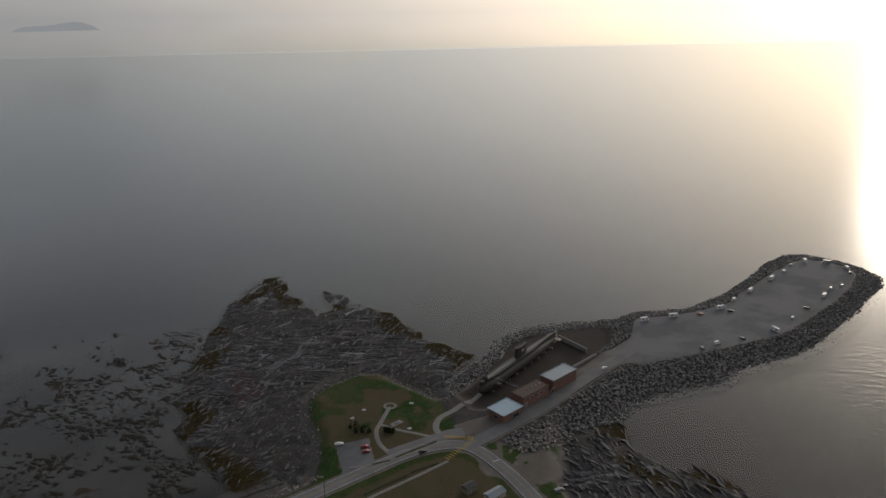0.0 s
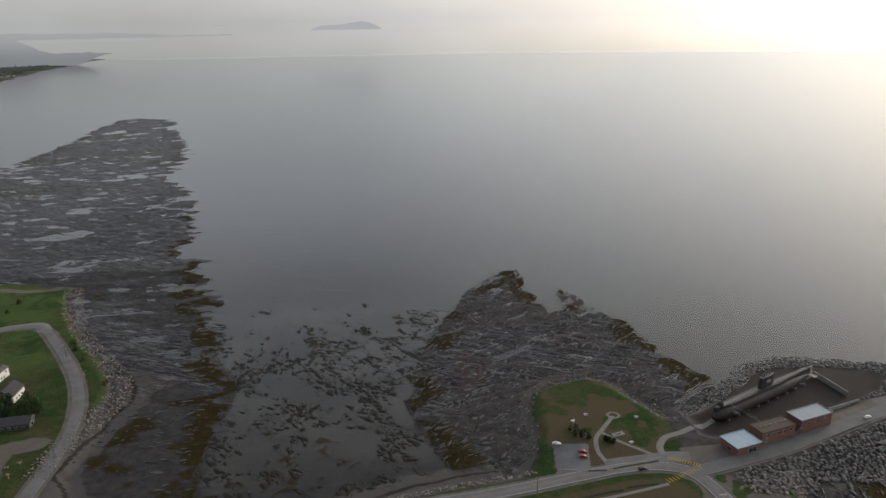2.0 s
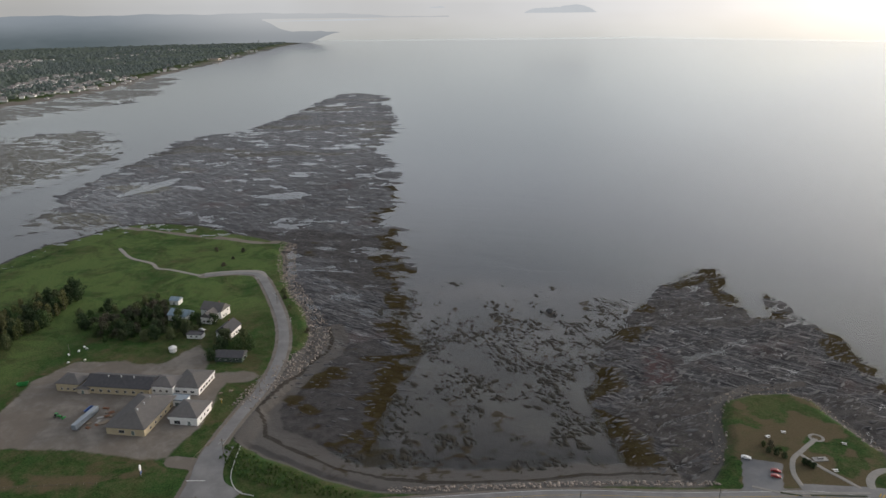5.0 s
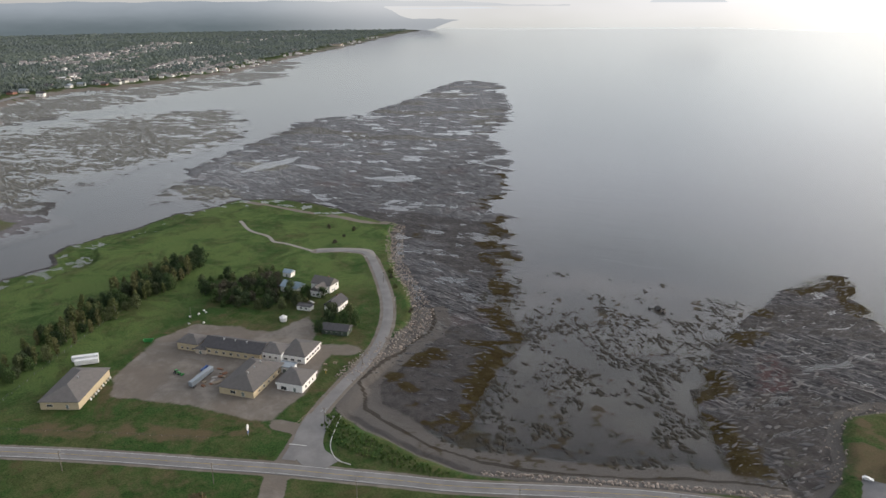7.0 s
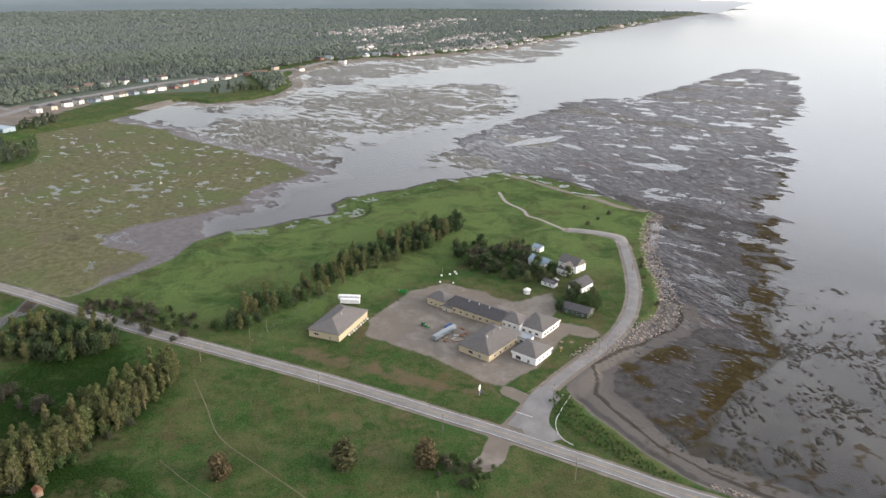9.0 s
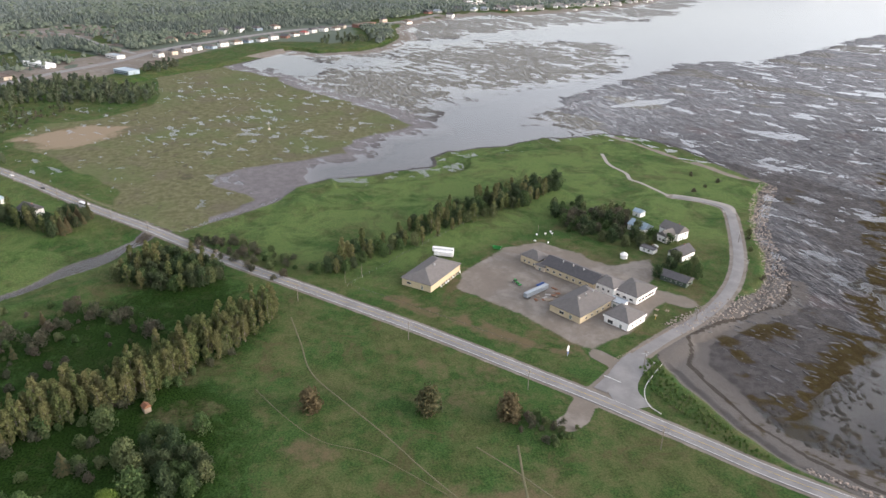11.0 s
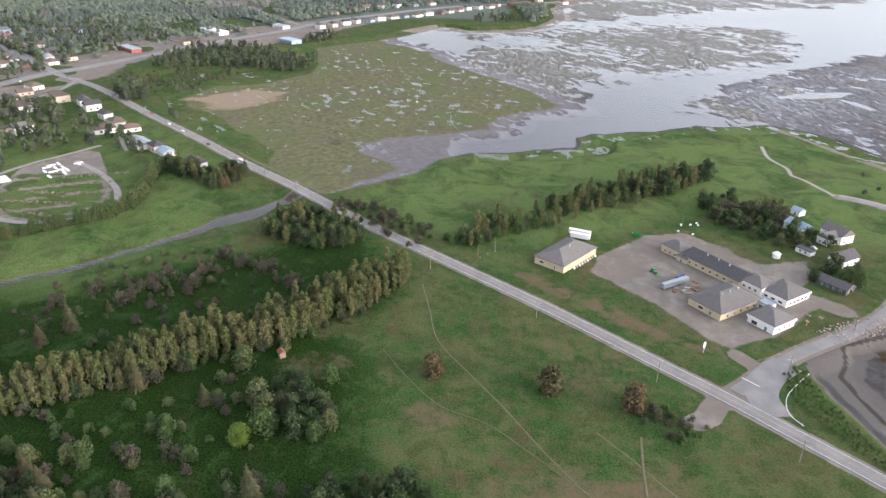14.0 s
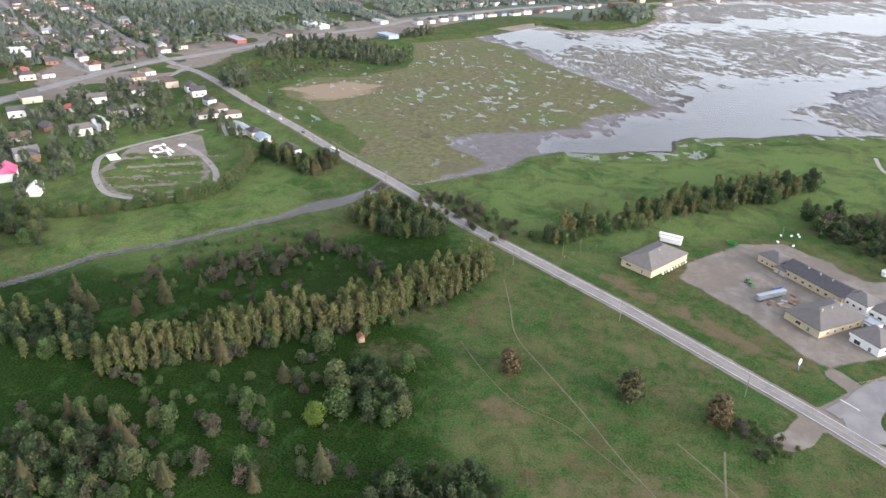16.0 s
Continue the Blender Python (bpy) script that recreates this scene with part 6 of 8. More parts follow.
def semitrailer(label, at, ln=14.0, mat_=None, group=""):
    t = thing("semi_trailer", label, "trailer", group, at)
    b = bmesh.new()
    box(b, -ln / 2, ln / 2, -1.27, 1.27, 1.15, 3.95, 0.06)
    body = part("box_body", b, mat_ or m_white_metal, t)
    n = 12
    for k in range(n):
        x = -ln / 2 + ln * (k + 0.5) / n
        part("rib", boxes((x - 0.04, x + 0.04, -1.31, -1.27, 1.25, 3.85), (x - 0.04, x + 0.04, 1.27, 1.31, 1.25, 3.85)), m_steel, body)
    part("chassis", boxes((-ln / 2, ln / 2, -0.5, -0.35, 0.85, 1.15), (-ln / 2, ln / 2, 0.35, 0.5, 0.85, 1.15)), m_dark_metal, t)
    part("landing_leg", boxes((ln / 2 - 3.0, ln / 2 - 2.8, -0.9, -0.7, 0, 1.0), (ln / 2 - 3.0, ln / 2 - 2.8, 0.7, 0.9, 0, 1.0)), m_dark_metal, t)
    for x in (-ln / 2 + 1.4, -ln / 2 + 2.7):
        for y in (-1.05, 1.05):
            wheel(t, x, y, 0.5)
    return t


semitrailer("long pale blue white trailer parked in the yard", turn(-341.8, 148.3, 117), 19, m_metal_pale, "trailers")
semitrailer("white box trailer parked beside the warehouse", turn(-409.8, 110.6, 62), 14, None, "trailers")
semitrailer("white box trailer parked beside another one", turn(-404.1, 109.5, 62), 12.5, None, "trailers")


def skip(label, at, mat_):
    t = thing("dumpster", label, "container", "", at)
    b = bmesh.new()
    lo = [(-2.2, -1.0), (2.2, -1.0), (2.2, 1.0), (-2.2, 1.0)]
    hi = [(-3.0, -1.2), (3.0, -1.2), (3.0, 1.2), (-3.0, 1.2)]
    inn = [(x * 0.95, y * 0.9) for x, y in hi]
    rings = [[b.verts.new((x, y, h)) for x, y in r] for r, h in ((lo, 0.15), (hi, 1.7), (inn, 1.7), (lo, 0.35))]
    for r, s in zip(rings[:-1], rings[1:]):
        for k in range(4):
            b.faces.new((r[k], r[(k + 1) % 4], s[(k + 1) % 4], s[k]))
    b.faces.new(rings[0][::-1])
    b.faces.new(rings[3])
    part("bin", b, mat_, t)
    part("rail", boxes((-3.05, 3.05, -1.27, -1.2, 1.55, 1.75), (-3.05, 3.05, 1.2, 1.27, 1.55, 1.75)), mat_, t)
    part("skid", boxes((-2.2, 2.2, -0.7, -0.5, 0, 0.15), (-2.2, 2.2, 0.5, 0.7, 0, 0.15)), m_dark_metal, t)


skip("open green steel dumpster on gravel", turn(-408.9, 147.2, 50), m_green_paint)
skip("blue steel container beside the trailer", turn(-350.7, 155, 117), m_blue_paint)
t = thing("tractor", "bright green tractor with a loader in the yard", "tractor", "", turn(-358.3, 141.8, 20))
part("hood", boxes((0.2, 2.2, -0.5, 0.5, 0.8, 1.6), bevel=0.08), m_green_paint, t)
part("cab", boxes((-1.2, 0.2, -0.75, 0.75, 0.8, 2.6), bevel=0.1), m_green_paint, t)
part("cab_glass", boxes((-1.0, 0.24, -0.79, 0.79, 1.5, 2.4)), m_glass, t)
part("loader", boxes((2.2, 3.6, -0.6, -0.45, 0.7, 0.9), (2.2, 3.6, 0.45, 0.6, 0.7, 0.9), (3.6, 4.3, -1.1, 1.1, 0.2, 0.9)), m_green_paint, t)
for x, y, r in ((-0.8, -0.95, 0.8), (-0.8, 0.95, 0.8), (1.7, -0.8, 0.5), (1.7, 0.8, 0.5)):
    wheel(t, x, y, r, 0.4)
yard = random.Random(12)
for k in range(16):
    x, y = -339.4 + yard.uniform(-8, 8), 152.9 + yard.uniform(-9, 9)
    if line_dist(np.array([x]), np.array([y]), [(-336.7, 139.6), (-346.6, 157)])[0] < 3.5:
        x += 7
    w, d, h = yard.uniform(0.6, 2.0), yard.uniform(0.5, 1.4), yard.uniform(0.2, 0.8)
    t = thing("pallet_stack" if k % 3 else "crate", "weathered timber and scrap heaped beside the trailer", "pallet", "yard clutter", turn(x, y, yard.uniform(0, 180)))
    part("deck", boxes((-w, w, -d, d, h * 0.7, h), (-w, w, -d, -d + 0.15, 0, h * 0.7), (-w, w, d - 0.15, d, 0, h * 0.7), bevel=0.02), yard.choice((m_wood, m_wood, m_rust, m_concrete)), t)
for k in range(9):
    a = -372.6 + (k - 2) * -1.6, 102.3 + (k - 4) * 1.9
    t = thing("barrel", "pale round barrel standing along the warehouse wall", "barrel", "barrels by the warehouse", turn(-363.7 - k * 2.0, 97.2 + k * 2.0, 0))
    b = bmesh.new()
    tube(b, (0, 0, 0), (0, 0, 0.5), 0.5, 0.58, 10)
    tube(b, (0, 0, 0.5), (0, 0, 1.1), 0.58, 0.5, 10)
    part("drum", b, yard.choice((m_concrete, m_white_metal, m_wall_beige)), t)
for k in range(6):
    t = thing("hay_bale", "pale wrapped bale lying on the grass", "bale", "pale bales on the grass", turn(-420.3 + yard.uniform(-10, 12), 180 + yard.uniform(-9, 16), yard.uniform(0, 180)))
    b = bmesh.new()
    tube(b, (-0.6, 0, 0.55), (0.6, 0, 0.55), 0.55, 0.55, 12)
    part("roll", b, m_white_wall, t)
# road sign and posts at the yard's mouth
t = thing("sign", "white oval sign board on a post beside the yard", "sign", "", turn(-276.5, 139.3, 130))
part("post", boxes((-0.1, 0.1, -0.1, 0.1, -0.3, 3.4)), m_steel, t)
b = bmesh.new()
tube(b, (0, -0.14, 4.4), (0, 0.14, 4.4), 1.5, 1.5, 14)
bmesh.ops.scale(b, vec=(0.75, 1, 1.1), verts=b.verts, space=Matrix.Translation((0, 0, -4.4)))
part("board", b, m_white_wall, t)
part("lower_board", boxes((-1.0, 1.0, -0.18, -0.1, 1.4, 2.4)), m_blue_paint, t)
for x, y in ((-302.6, 204.4), (-300.1, 209.5)):
    t = thing("picnic_table", "weathered wooden picnic table on the verge", "table", "picnic tables", turn(x - 6, y + 3, 30))
    part("tabletop", boxes((-1.0, 1.0, -0.4, 0.4, 0.7, 0.76)), m_wood, t)
    part("bench", boxes((-1.0, 1.0, -0.95, -0.65, 0.42, 0.47), (-1.0, 1.0, 0.65, 0.95, 0.42, 0.47)), m_wood, t)
    part("leg", boxes((-0.8, -0.7, -0.9, 0.9, 0, 0.42), (0.7, 0.8, -0.9, 0.9, 0, 0.42), (-0.8, -0.7, -0.1, 0.1, 0.4, 0.7), (0.7, 0.8, -0.1, 0.1, 0.4, 0.7)), m_wood, t)
t = thing("hut", "small wooden hut with a rusty red roof among trees", "hut", "", turn(-279.3, -57.2, 30))
part("wall", boxes((-1.6, 1.6, -1.4, 1.4, -0.3, 2.6)), m_wood, t)
rb = roof_mesh(3.2, 2.8, 1.3, 0.3, "gable")
bmesh.ops.translate(rb, verts=rb.verts, vec=(0, 0, 2.8))
part("roof", rb, m_rust, t)


# ---- poles, wires, fences ----
def pole(x, y, deg, h=10.5, group="poles along the road", lamp=False):
    t = thing("utility_pole", "grey wooden utility pole with crossarm and transformer" if not lamp else "tall grey street lamp pole with a curved arm", "utility pole" if not lamp else "street lamp", group, turn(x, y, deg))
    b = bmesh.new()
    tube(b, (0, 0, -0.6), (0, 0, h), 0.20, 0.13, 8)
    part("post", b, m_bark if not lamp else m_steel, t)
    if not lamp:
        part("crossarm", boxes((-1.3, 1.3, -0.08, 0.08, h - 0.9, h - 0.72)), m_wood, t)
        for k in (-1.15, 0, 1.15):
            b = bmesh.new()
            tube(b, (k, 0, h - 0.72), (k, 0, h - 0.45), 0.06, 0.05, 6)
            part("insulator", b, m_trim, t)
        b = bmesh.new()
        tube(b, (0.35, 0, h - 3.0), (0.35, 0, h - 2.0), 0.25, 0.25, 8)
        part("transformer", b, m_steel, t)
    b = bmesh.new()
    tube(b, (0, 0, h - 1.6), (0, -2.2, h - 1.0), 0.05, 0.04, 6)
    arm = part("arm", b, m_steel, t)
    part("lamp_head", boxes((-0.14, 0.14, -2.8, -2.1, h - 1.08, h - 0.93), bevel=0.03), m_steel, arm)
    return t


LINE = [(-824.5, -360.2), (-758, -303.5), (-691.9, -249), (-626.2, -194.9), (-571, -150.9), (-515.9, -105), (-485.2, -77.3), (-425.4, -30.6), (-365.6, 14.1), (-310.4, 65.9), (-254.6, 109.9), (-202.6, 147.8), (-151.4, 192.4), (-102.6, 233.9), (-56, 269.3)]
for x, y in LINE:
    pole(x, y, 131)
m_wire = material("wire", (0.05, 0.05, 0.05), (0.07, 0.07, 0.07), 1.0, 0.6, bump=0)
wires = tagged(new("power_lines"), "thin dark power lines between the poles", "power lines", kind="stuff")
for (ax, ay), (bx, by) in zip(LINE[:-1], LINE[1:]):
    az, bz = gz(ax, ay) + 9.95, gz(bx, by) + 9.95
    for off in (-1.15, 0, 1.15):
        b = bmesh.new()
        ox, oy = off * math.cos(radians(131)), off * math.sin(radians(131))
        pts = [Vector((ax + (bx - ax) * f + ox, ay + (by - ay) * f + oy, az + (bz - az) * f - 1.1 * 4 * f * (1 - f))) for f in [i / 6 for i in range(7)]]
        for p0, p1 in zip(pts[:-1], pts[1:]):
            tube(b, p0, p1, 0.022, 0.022, 3)
        part("wire", b, m_wire, wires)
for x, y, d in ((-259.3, 171.9, 20), (-292.7, 222, 20), (-381.2, 311.8, -60), (-339.5, 287.8, -60)):
    pole(x, y, d, 9.0, "poles on the shore lane")
for x, y in ((-381.9, 43), (-389.4, 54), (-423.5, 182)):
    t = thing("mast", "bare grey pole standing in the grass", "pole", "bare poles", turn(x, y, 0))
    b = bmesh.new()
    tube(b, (0, 0, -0.4), (0, 0, 8.0), 0.14, 0.09, 8)
    part("post", b, m_bark, t)
t = thing("lane_sign", "small wooden post with two pale boards beside the lane", "sign", "", turn(-299.5, 201.3, 30))
part("post", boxes((-0.12, 0.12, -0.12, 0.12, -0.3, 3.2)), m_yellow, t)
part("board", boxes((-0.9, 0.9, -0.16, -0.12, 2.2, 3.1)), m_wall_beige, t)


def fence(label, pts, gap, h, post_m, rail_m, rails=(0.5, 0.95), r=0.05):
    t = thing("fence", label, "fence")
    c = [Vector(q) for q in pts]
    for a, b_ in zip(c[:-1], c[1:]):
        n = max(1, round((b_ - a).length / gap))
        for k in range(n + 1):
            q = a.lerp(b_, k / n)
            g = gz(q.x, q.y)
            b = bmesh.new()
            tube(b, (q.x, q.y, g - 0.3), (q.x, q.y, g + h), r, r, 5)
            part("post", b, post_m, t)
            if k:
                for f in rails:
                    rb = bmesh.new()
                    tube(rb, (o.x, o.y, go + h * f), (q.x, q.y, g + h * f), r * 0.6, r * 0.6, 4)
                    part("rail", rb, rail_m, t)
            o, go = q, g
    return t


fence("thin wire fence round the school yard", [(-377.9, 44), (-413.1, 84.3), (-455.2, 137.3), (-480.4, 174.3)], 7, 1.8, m_steel, m_wire, (0.25, 0.6, 0.98))
fence("thin wire fence along the road verge", [(-376.9, 46), (-335.3, 83), (-287.4, 124.2)], 6, 1.2, m_wood, m_wire, (0.5, 0.95))
fence("weathered wooden rail fence along the lane", [(-268, 160.6), (-275, 179.3), (-287.2, 203.3)], 3, 1.0, m_wood, m_wood, (0.5, 0.95), 0.08)
fence("low guard rail along the pier wall", [(77.2, 391.5), (94, 408.5)], 3, 1.0, m_concrete, m_steel, (0.5, 0.95), 0.07)


# ---- submarine and museum on the pier ----
m_hull = material("black_hull_paint", (0.030, 0.029, 0.030), (0.055, 0.050, 0.048), 0.35, 0.45, fine=9)
m_belly = material("worn_hull_paint", (0.070, 0.056, 0.048), (0.034, 0.029, 0.027), 0.35, 0.6, fine=7)
m_deck = material("deck_casing", (0.26, 0.24, 0.22), (0.17, 0.16, 0.15), 0.5, 0.7, fine=7)
m_pale_fin = material("primer_paint", (0.50, 0.42, 0.36), (0.40, 0.33, 0.28), 0.5, 0.6)
SUB_L = 88.0
sub = thing("submarine", "black decommissioned submarine with worn brown flanks in a dry dock", "submarine", "", pose(45.5, 399.6, 5.2, 0, 0, 52.4) @ Matrix.Diagonal((1.045, 1.045, 1.045, 1)))


def hull_ring(b, x, r, zc=0.0, n=20, squash=1.0):
    return [b.verts.new((x, r * math.cos(a), zc + r * math.sin(a) * squash)) for a in [2 * math.pi * k / n for k in range(n)]]


def hull_r(f):
    """Radius along the hull, f from bow (0) to stern (1)."""
    if f < 0.12:
        return 4.05 * math.sqrt(max(1 - ((0.12 - f) / 0.12) ** 2, 0.0))
    if f > 0.62:
        return 4.05 * (1 - ((f - 0.62) / 0.38) ** 1.7 * 0.94)
    return 4.05


b = bmesh.new()
rings = [hull_ring(b, -SUB_L / 2 + SUB_L * f, max(hull_r(f), 0.05), 0.5 * max(0, f - 0.7)) for f in [0.001, 0.01, 0.025, 0.05, 0.085, 0.12] + [0.12 + 0.88 * k / 26 for k in range(1, 27)]]
for r, s in zip(rings[:-1], rings[1:]):
    for k in range(20):
        b.faces.new((r[k], r[(k + 1) % 20], s[(k + 1) % 20], s[k]))
b.faces.new(rings[0][::-1])
b.faces.new(rings[-1])
bmesh.ops.recalc_face_normals(b, faces=b.faces)
hull = part("hull", b, m_belly, sub, "worn brown hull plating", True)
b = bmesh.new()
prev = None
for k in range(27):
    f = 0.02 + 0.93 * k / 26
    x = -SUB_L / 2 + SUB_L * f
    w = 2.3 * min(1, (0.04 + f) * 5) * (1 if f < 0.6 else max(0.25, 1 - (f - 0.6) / 0.45))
    top = 4.75 - 0.5 * max(0, f - 0.5)
    low = max(hull_r(f) - 1.0, 0.2)
    row = [b.verts.new(c) for c in ((x, -w - 0.4, low), (x, -w, top), (x, w, top), (x, w + 0.4, low))]
    if prev:
        for q in range(3):
            b.faces.new((prev[q], prev[q + 1], row[q + 1], row[q]))
    else:
        b.faces.new(row)
    prev = row
b.faces.new(prev[::-1])
bmesh.ops.recalc_face_normals(b, faces=b.faces)
part("casing", b, m_hull, sub, "black deck casing")
part("deck", boxes((-41, 36, -1.0, 1.0, 4.62, 4.80)), m_deck, sub, "pale walkway along the deck")
b = bmesh.new()
sail = [(-7, 0), (-6.2, 1.2), (-3, 1.6), (2, 1.4), (5.5, 0.5), (6.2, 0)]
outl = sail + [(x, -y) for x, y in sail[-2:0:-1]]
lo = [b.verts.new((x, y, 4.2)) for x, y in outl]
hi = [b.verts.new((x * 0.92, y * 0.85, 10.8)) for x, y in outl]
for k in range(len(outl)):
    b.faces.new((lo[k], lo[(k + 1) % len(outl)], hi[(k + 1) % len(outl)], hi[k]))
b.faces.new(hi)
bmesh.ops.recalc_face_normals(b, faces=b.faces)
part("sail", b, m_hull, sub, "black conning tower")
for x, h, r in ((-4.5, 13.2, 0.18), (-2.8, 12.4, 0.25), (-1.0, 13.6, 0.14), (1.5, 12.0, 0.3)):
    b = bmesh.new()
    tube(b, (x, 0, 10.5), (x, 0, h), r, r * 0.8, 8)
    part("mast", b, m_hull, sub)
part("sail_number", boxes((-2.5, 0.5, -1.66, -1.60, 7.6, 9.2)), m_pale_fin, sub, "pale painted bars")
b = bmesh.new()
tube(b, (-38.5, 0, 4.6), (-37.0, 0, 6.4), 1.9, 1.3, 14)
part("sonar_dome", b, m_hull, sub, "rounded dome on the bow", True)
for s in (-1, 1):
    part("bow_plane", boxes((-34, -31, min(s * 3.6, s * 6.6), max(s * 3.6, s * 6.6), 1.2, 1.6), bevel=0.1), m_hull, sub)
    part("stern_plane", boxes((37, 40.5, min(s * 0.6, s * 5.2), max(s * 0.6, s * 5.2), 0.2, 0.6), bevel=0.1), m_pale_fin, sub, "pale primer painted plane")
part("rudder", boxes((38.5, 42.5, -0.25, 0.25, -3.4, 4.6), bevel=0.1), m_pale_fin, sub, "pale primer painted rudder")
for k in range(9):
    x = -34 + 8.2 * k
    part("keel_block", boxes((x - 0.6, x + 0.6, -2.2, 2.2, -4.2, -3.4), (x - 0.5, x + 0.5, -3.4, -2.2, -4.2, -2.6), (x - 0.5, x + 0.5, 2.2, 3.4, -4.2, -2.6)), m_concrete, sub)
t = thing("gangway", "grey steel gangway leading to the submarine deck", "gangway", "", pose(0, 0, 0))
b = bmesh.new()
for off in (-0.8, 0.8):
    tube(b, (40.4 + off, 359.6 - off, 9.0), (26.6 + off, 371 - off, 9.9), 0.08, 0.08, 5)
    tube(b, (40.4 + off, 359.6 - off, 10.0), (26.6 + off, 371 - off, 10.9), 0.05, 0.05, 5)
part("rail", b, m_steel, t)
b = bmesh.new()
v = [b.verts.new(c) for c in ((41.2, 358.8, 9.0), (39.6, 360.4, 9.0), (25.8, 371.9, 9.9), (27.5, 370.2, 9.9), (41.2, 358.8, 8.8), (39.6, 360.4, 8.8), (25.8, 371.9, 9.7), (27.5, 370.2, 9.7))]
for qd in ((0, 1, 2, 3), (7, 6, 5, 4), (0, 3, 7, 4), (1, 5, 6, 2)):
    b.faces.new([v[i] for i in qd])
part("walkway", b, m_steel, t)

ma = 42
mg = "museum blocks on the pier"
building("museum_entrance", "brick museum entrance under a pale blue sloping roof", pose(30.8, 339.8, 3.7, 0, 0, ma), 14, 11, 4.4, 0.35, m_brick, m_roof_blue, "flat", 0.9, mg,
         [(0, 2.5, 1.5, 5.0, 2.4, False), (1, 0, 1.3, 1.6, 2.4, True), (3, 0, 1.7, 3.0, 1.6, False)], category="museum")
building("museum_block", "flat roofed red brick museum block", pose(46.2, 356.7, 3.7, 0, 0, ma), 21.5, 9, 6.0, 0.4, m_brick, m_roof_brown, "flat", 0.2, mg,
         win_row(0, 5, 19, 4.4, 1.8, 1.2) + [(0, -8, 1.3, 1.4, 2.2, True), (0, 3, 1.6, 1.4, 1.2, False)], category="museum")
building("museum_hall", "red brick museum hall with a pale metal roof", pose(64.9, 374.1, 3.7, 0, 0, ma), 21, 9.5, 6.8, 0.4, m_brick, m_metal_pale, "flat", 0.4, mg,
         win_row(0, 3, 17, 4.6, 1.6, 1.2) + [(1, 0, 1.3, 1.4, 2.2, True)], category="museum")
for k in range(6):
    x, y = 46.2 + (-8 + 3.2 * k) * math.cos(radians(ma)), 356.7 + (-8 + 3.2 * k) * math.sin(radians(ma))
    t = thing("roof_vent", "small pale vent on the flat roof", "vent", "roof vents", pose(x, y, 10.1))
    part("curb", boxes((-0.35, 0.35, -0.35, 0.35, 0, 0.3)), m_steel, t)
    b = bmesh.new()
    tube(b, (0, 0, 0.3), (0, 0, 0.8), 0.28, 0.4, 8)
    part("cowl", b, m_metal_pale, t)
t = thing("stairway", "steel stairway up the brick museum wall", "stairs", "", pose(58.8, 361.4, 3.8, 0, 0, ma))
for k in range(16):
    part("step", boxes((-3 + k * 0.28, -2.7 + k * 0.28, -0.6, 0.6, 0.1 + k * 0.2, 0.16 + k * 0.2)), m_steel, t)
part("stringer", boxes((1.4, 2.6, -0.65, 0.65, 3.2, 3.3)), m_steel, t)
# walls beside the dock
t = thing("dock_wall", "low concrete wall along the edge of the dry dock", "wall")
part("body", boxes((-12, 12, -0.35, 0.35, -0.4, 1.3), bevel=0.04), m_concrete, t)
t.matrix_basis = pose(85.5, 401.1, 3.8, 0, 0, 43)
t = thing("dock_gate", "rusty grey beam across the end of the dock", "wall")
part("body", boxes((-13, 13, -0.4, 0.4, -2.6, 0.6), bevel=0.04), m_concrete, t)
t.matrix_basis = pose(82.3, 428.4, 3.6, 0, 0, -55)


# ---- vehicles ----
def paint(name, c, metal=0.2):
    return material(name, c, tuple(v * 0.92 for v in c), 0.6, 0.32, metal, 0.0, 8, coat=0.6)


PAINTS = {"white": paint("white_car_paint", (0.78, 0.78, 0.78), 0.0), "black": paint("black_car_paint", (0.02, 0.02, 0.022)), "grey": paint("grey_car_paint", (0.22, 0.23, 0.24)),
          "red": paint("red_car_paint", (0.28, 0.03, 0.03)), "silver": paint("silver_car_paint", (0.5, 0.51, 0.52), 0.5), "blue": paint("blue_car_paint", (0.06, 0.11, 0.24))}
m_lamp = material("lamp_lens", (0.75, 0.75, 0.72), (0.65, 0.65, 0.62), 1.0, 0.15, bump=0)
m_tail = material("tail_lens", (0.4, 0.02, 0.02), (0.3, 0.02, 0.02), 1.0, 0.2, bump=0)


def profile_body(b, pts, half, inset=0.0):
    """A body extruded across from a side outline, its upper points drawn in."""
    rows = []
    top = max(q[1] for q in pts)
    for s in (-1, 1):
        rows.append([b.verts.new((x, s * (half - inset * max(0, zz - top * 0.55) / (top * 0.45)), zz)) for x, zz in pts])
    n = len(pts)
    for k in range(n):
        b.faces.new((rows[0][k], rows[0][(k + 1) % n], rows[1][(k + 1) % n], rows[1][k]))
    b.faces.new(rows[0][::-1])
    b.faces.new(rows[1])
    bmesh.ops.recalc_face_normals(b, faces=b.faces)


CAR = [(-2.2, 0.35), (2.15, 0.35), (2.25, 0.6), (2.1, 0.82), (1.05, 0.98), (0.35, 1.42), (-1.15, 1.46), (-1.95, 1.02), (-2.25, 0.95), (-2.3, 0.55)]
VAN = [(-2.6, 0.4), (2.5, 0.4), (2.65, 0.7), (2.5, 1.05), (1.7, 1.3), (1.05, 2.15), (-2.55, 2.25), (-2.65, 0.7)]
RV = [(-3.4, 0.5), (3.1, 0.45), (3.2, 0.8), (3.0, 1.2), (2.3, 1.5), (2.0, 2.1), (2.6, 2.3), (2.5, 3.0), (-3.4, 3.0)]


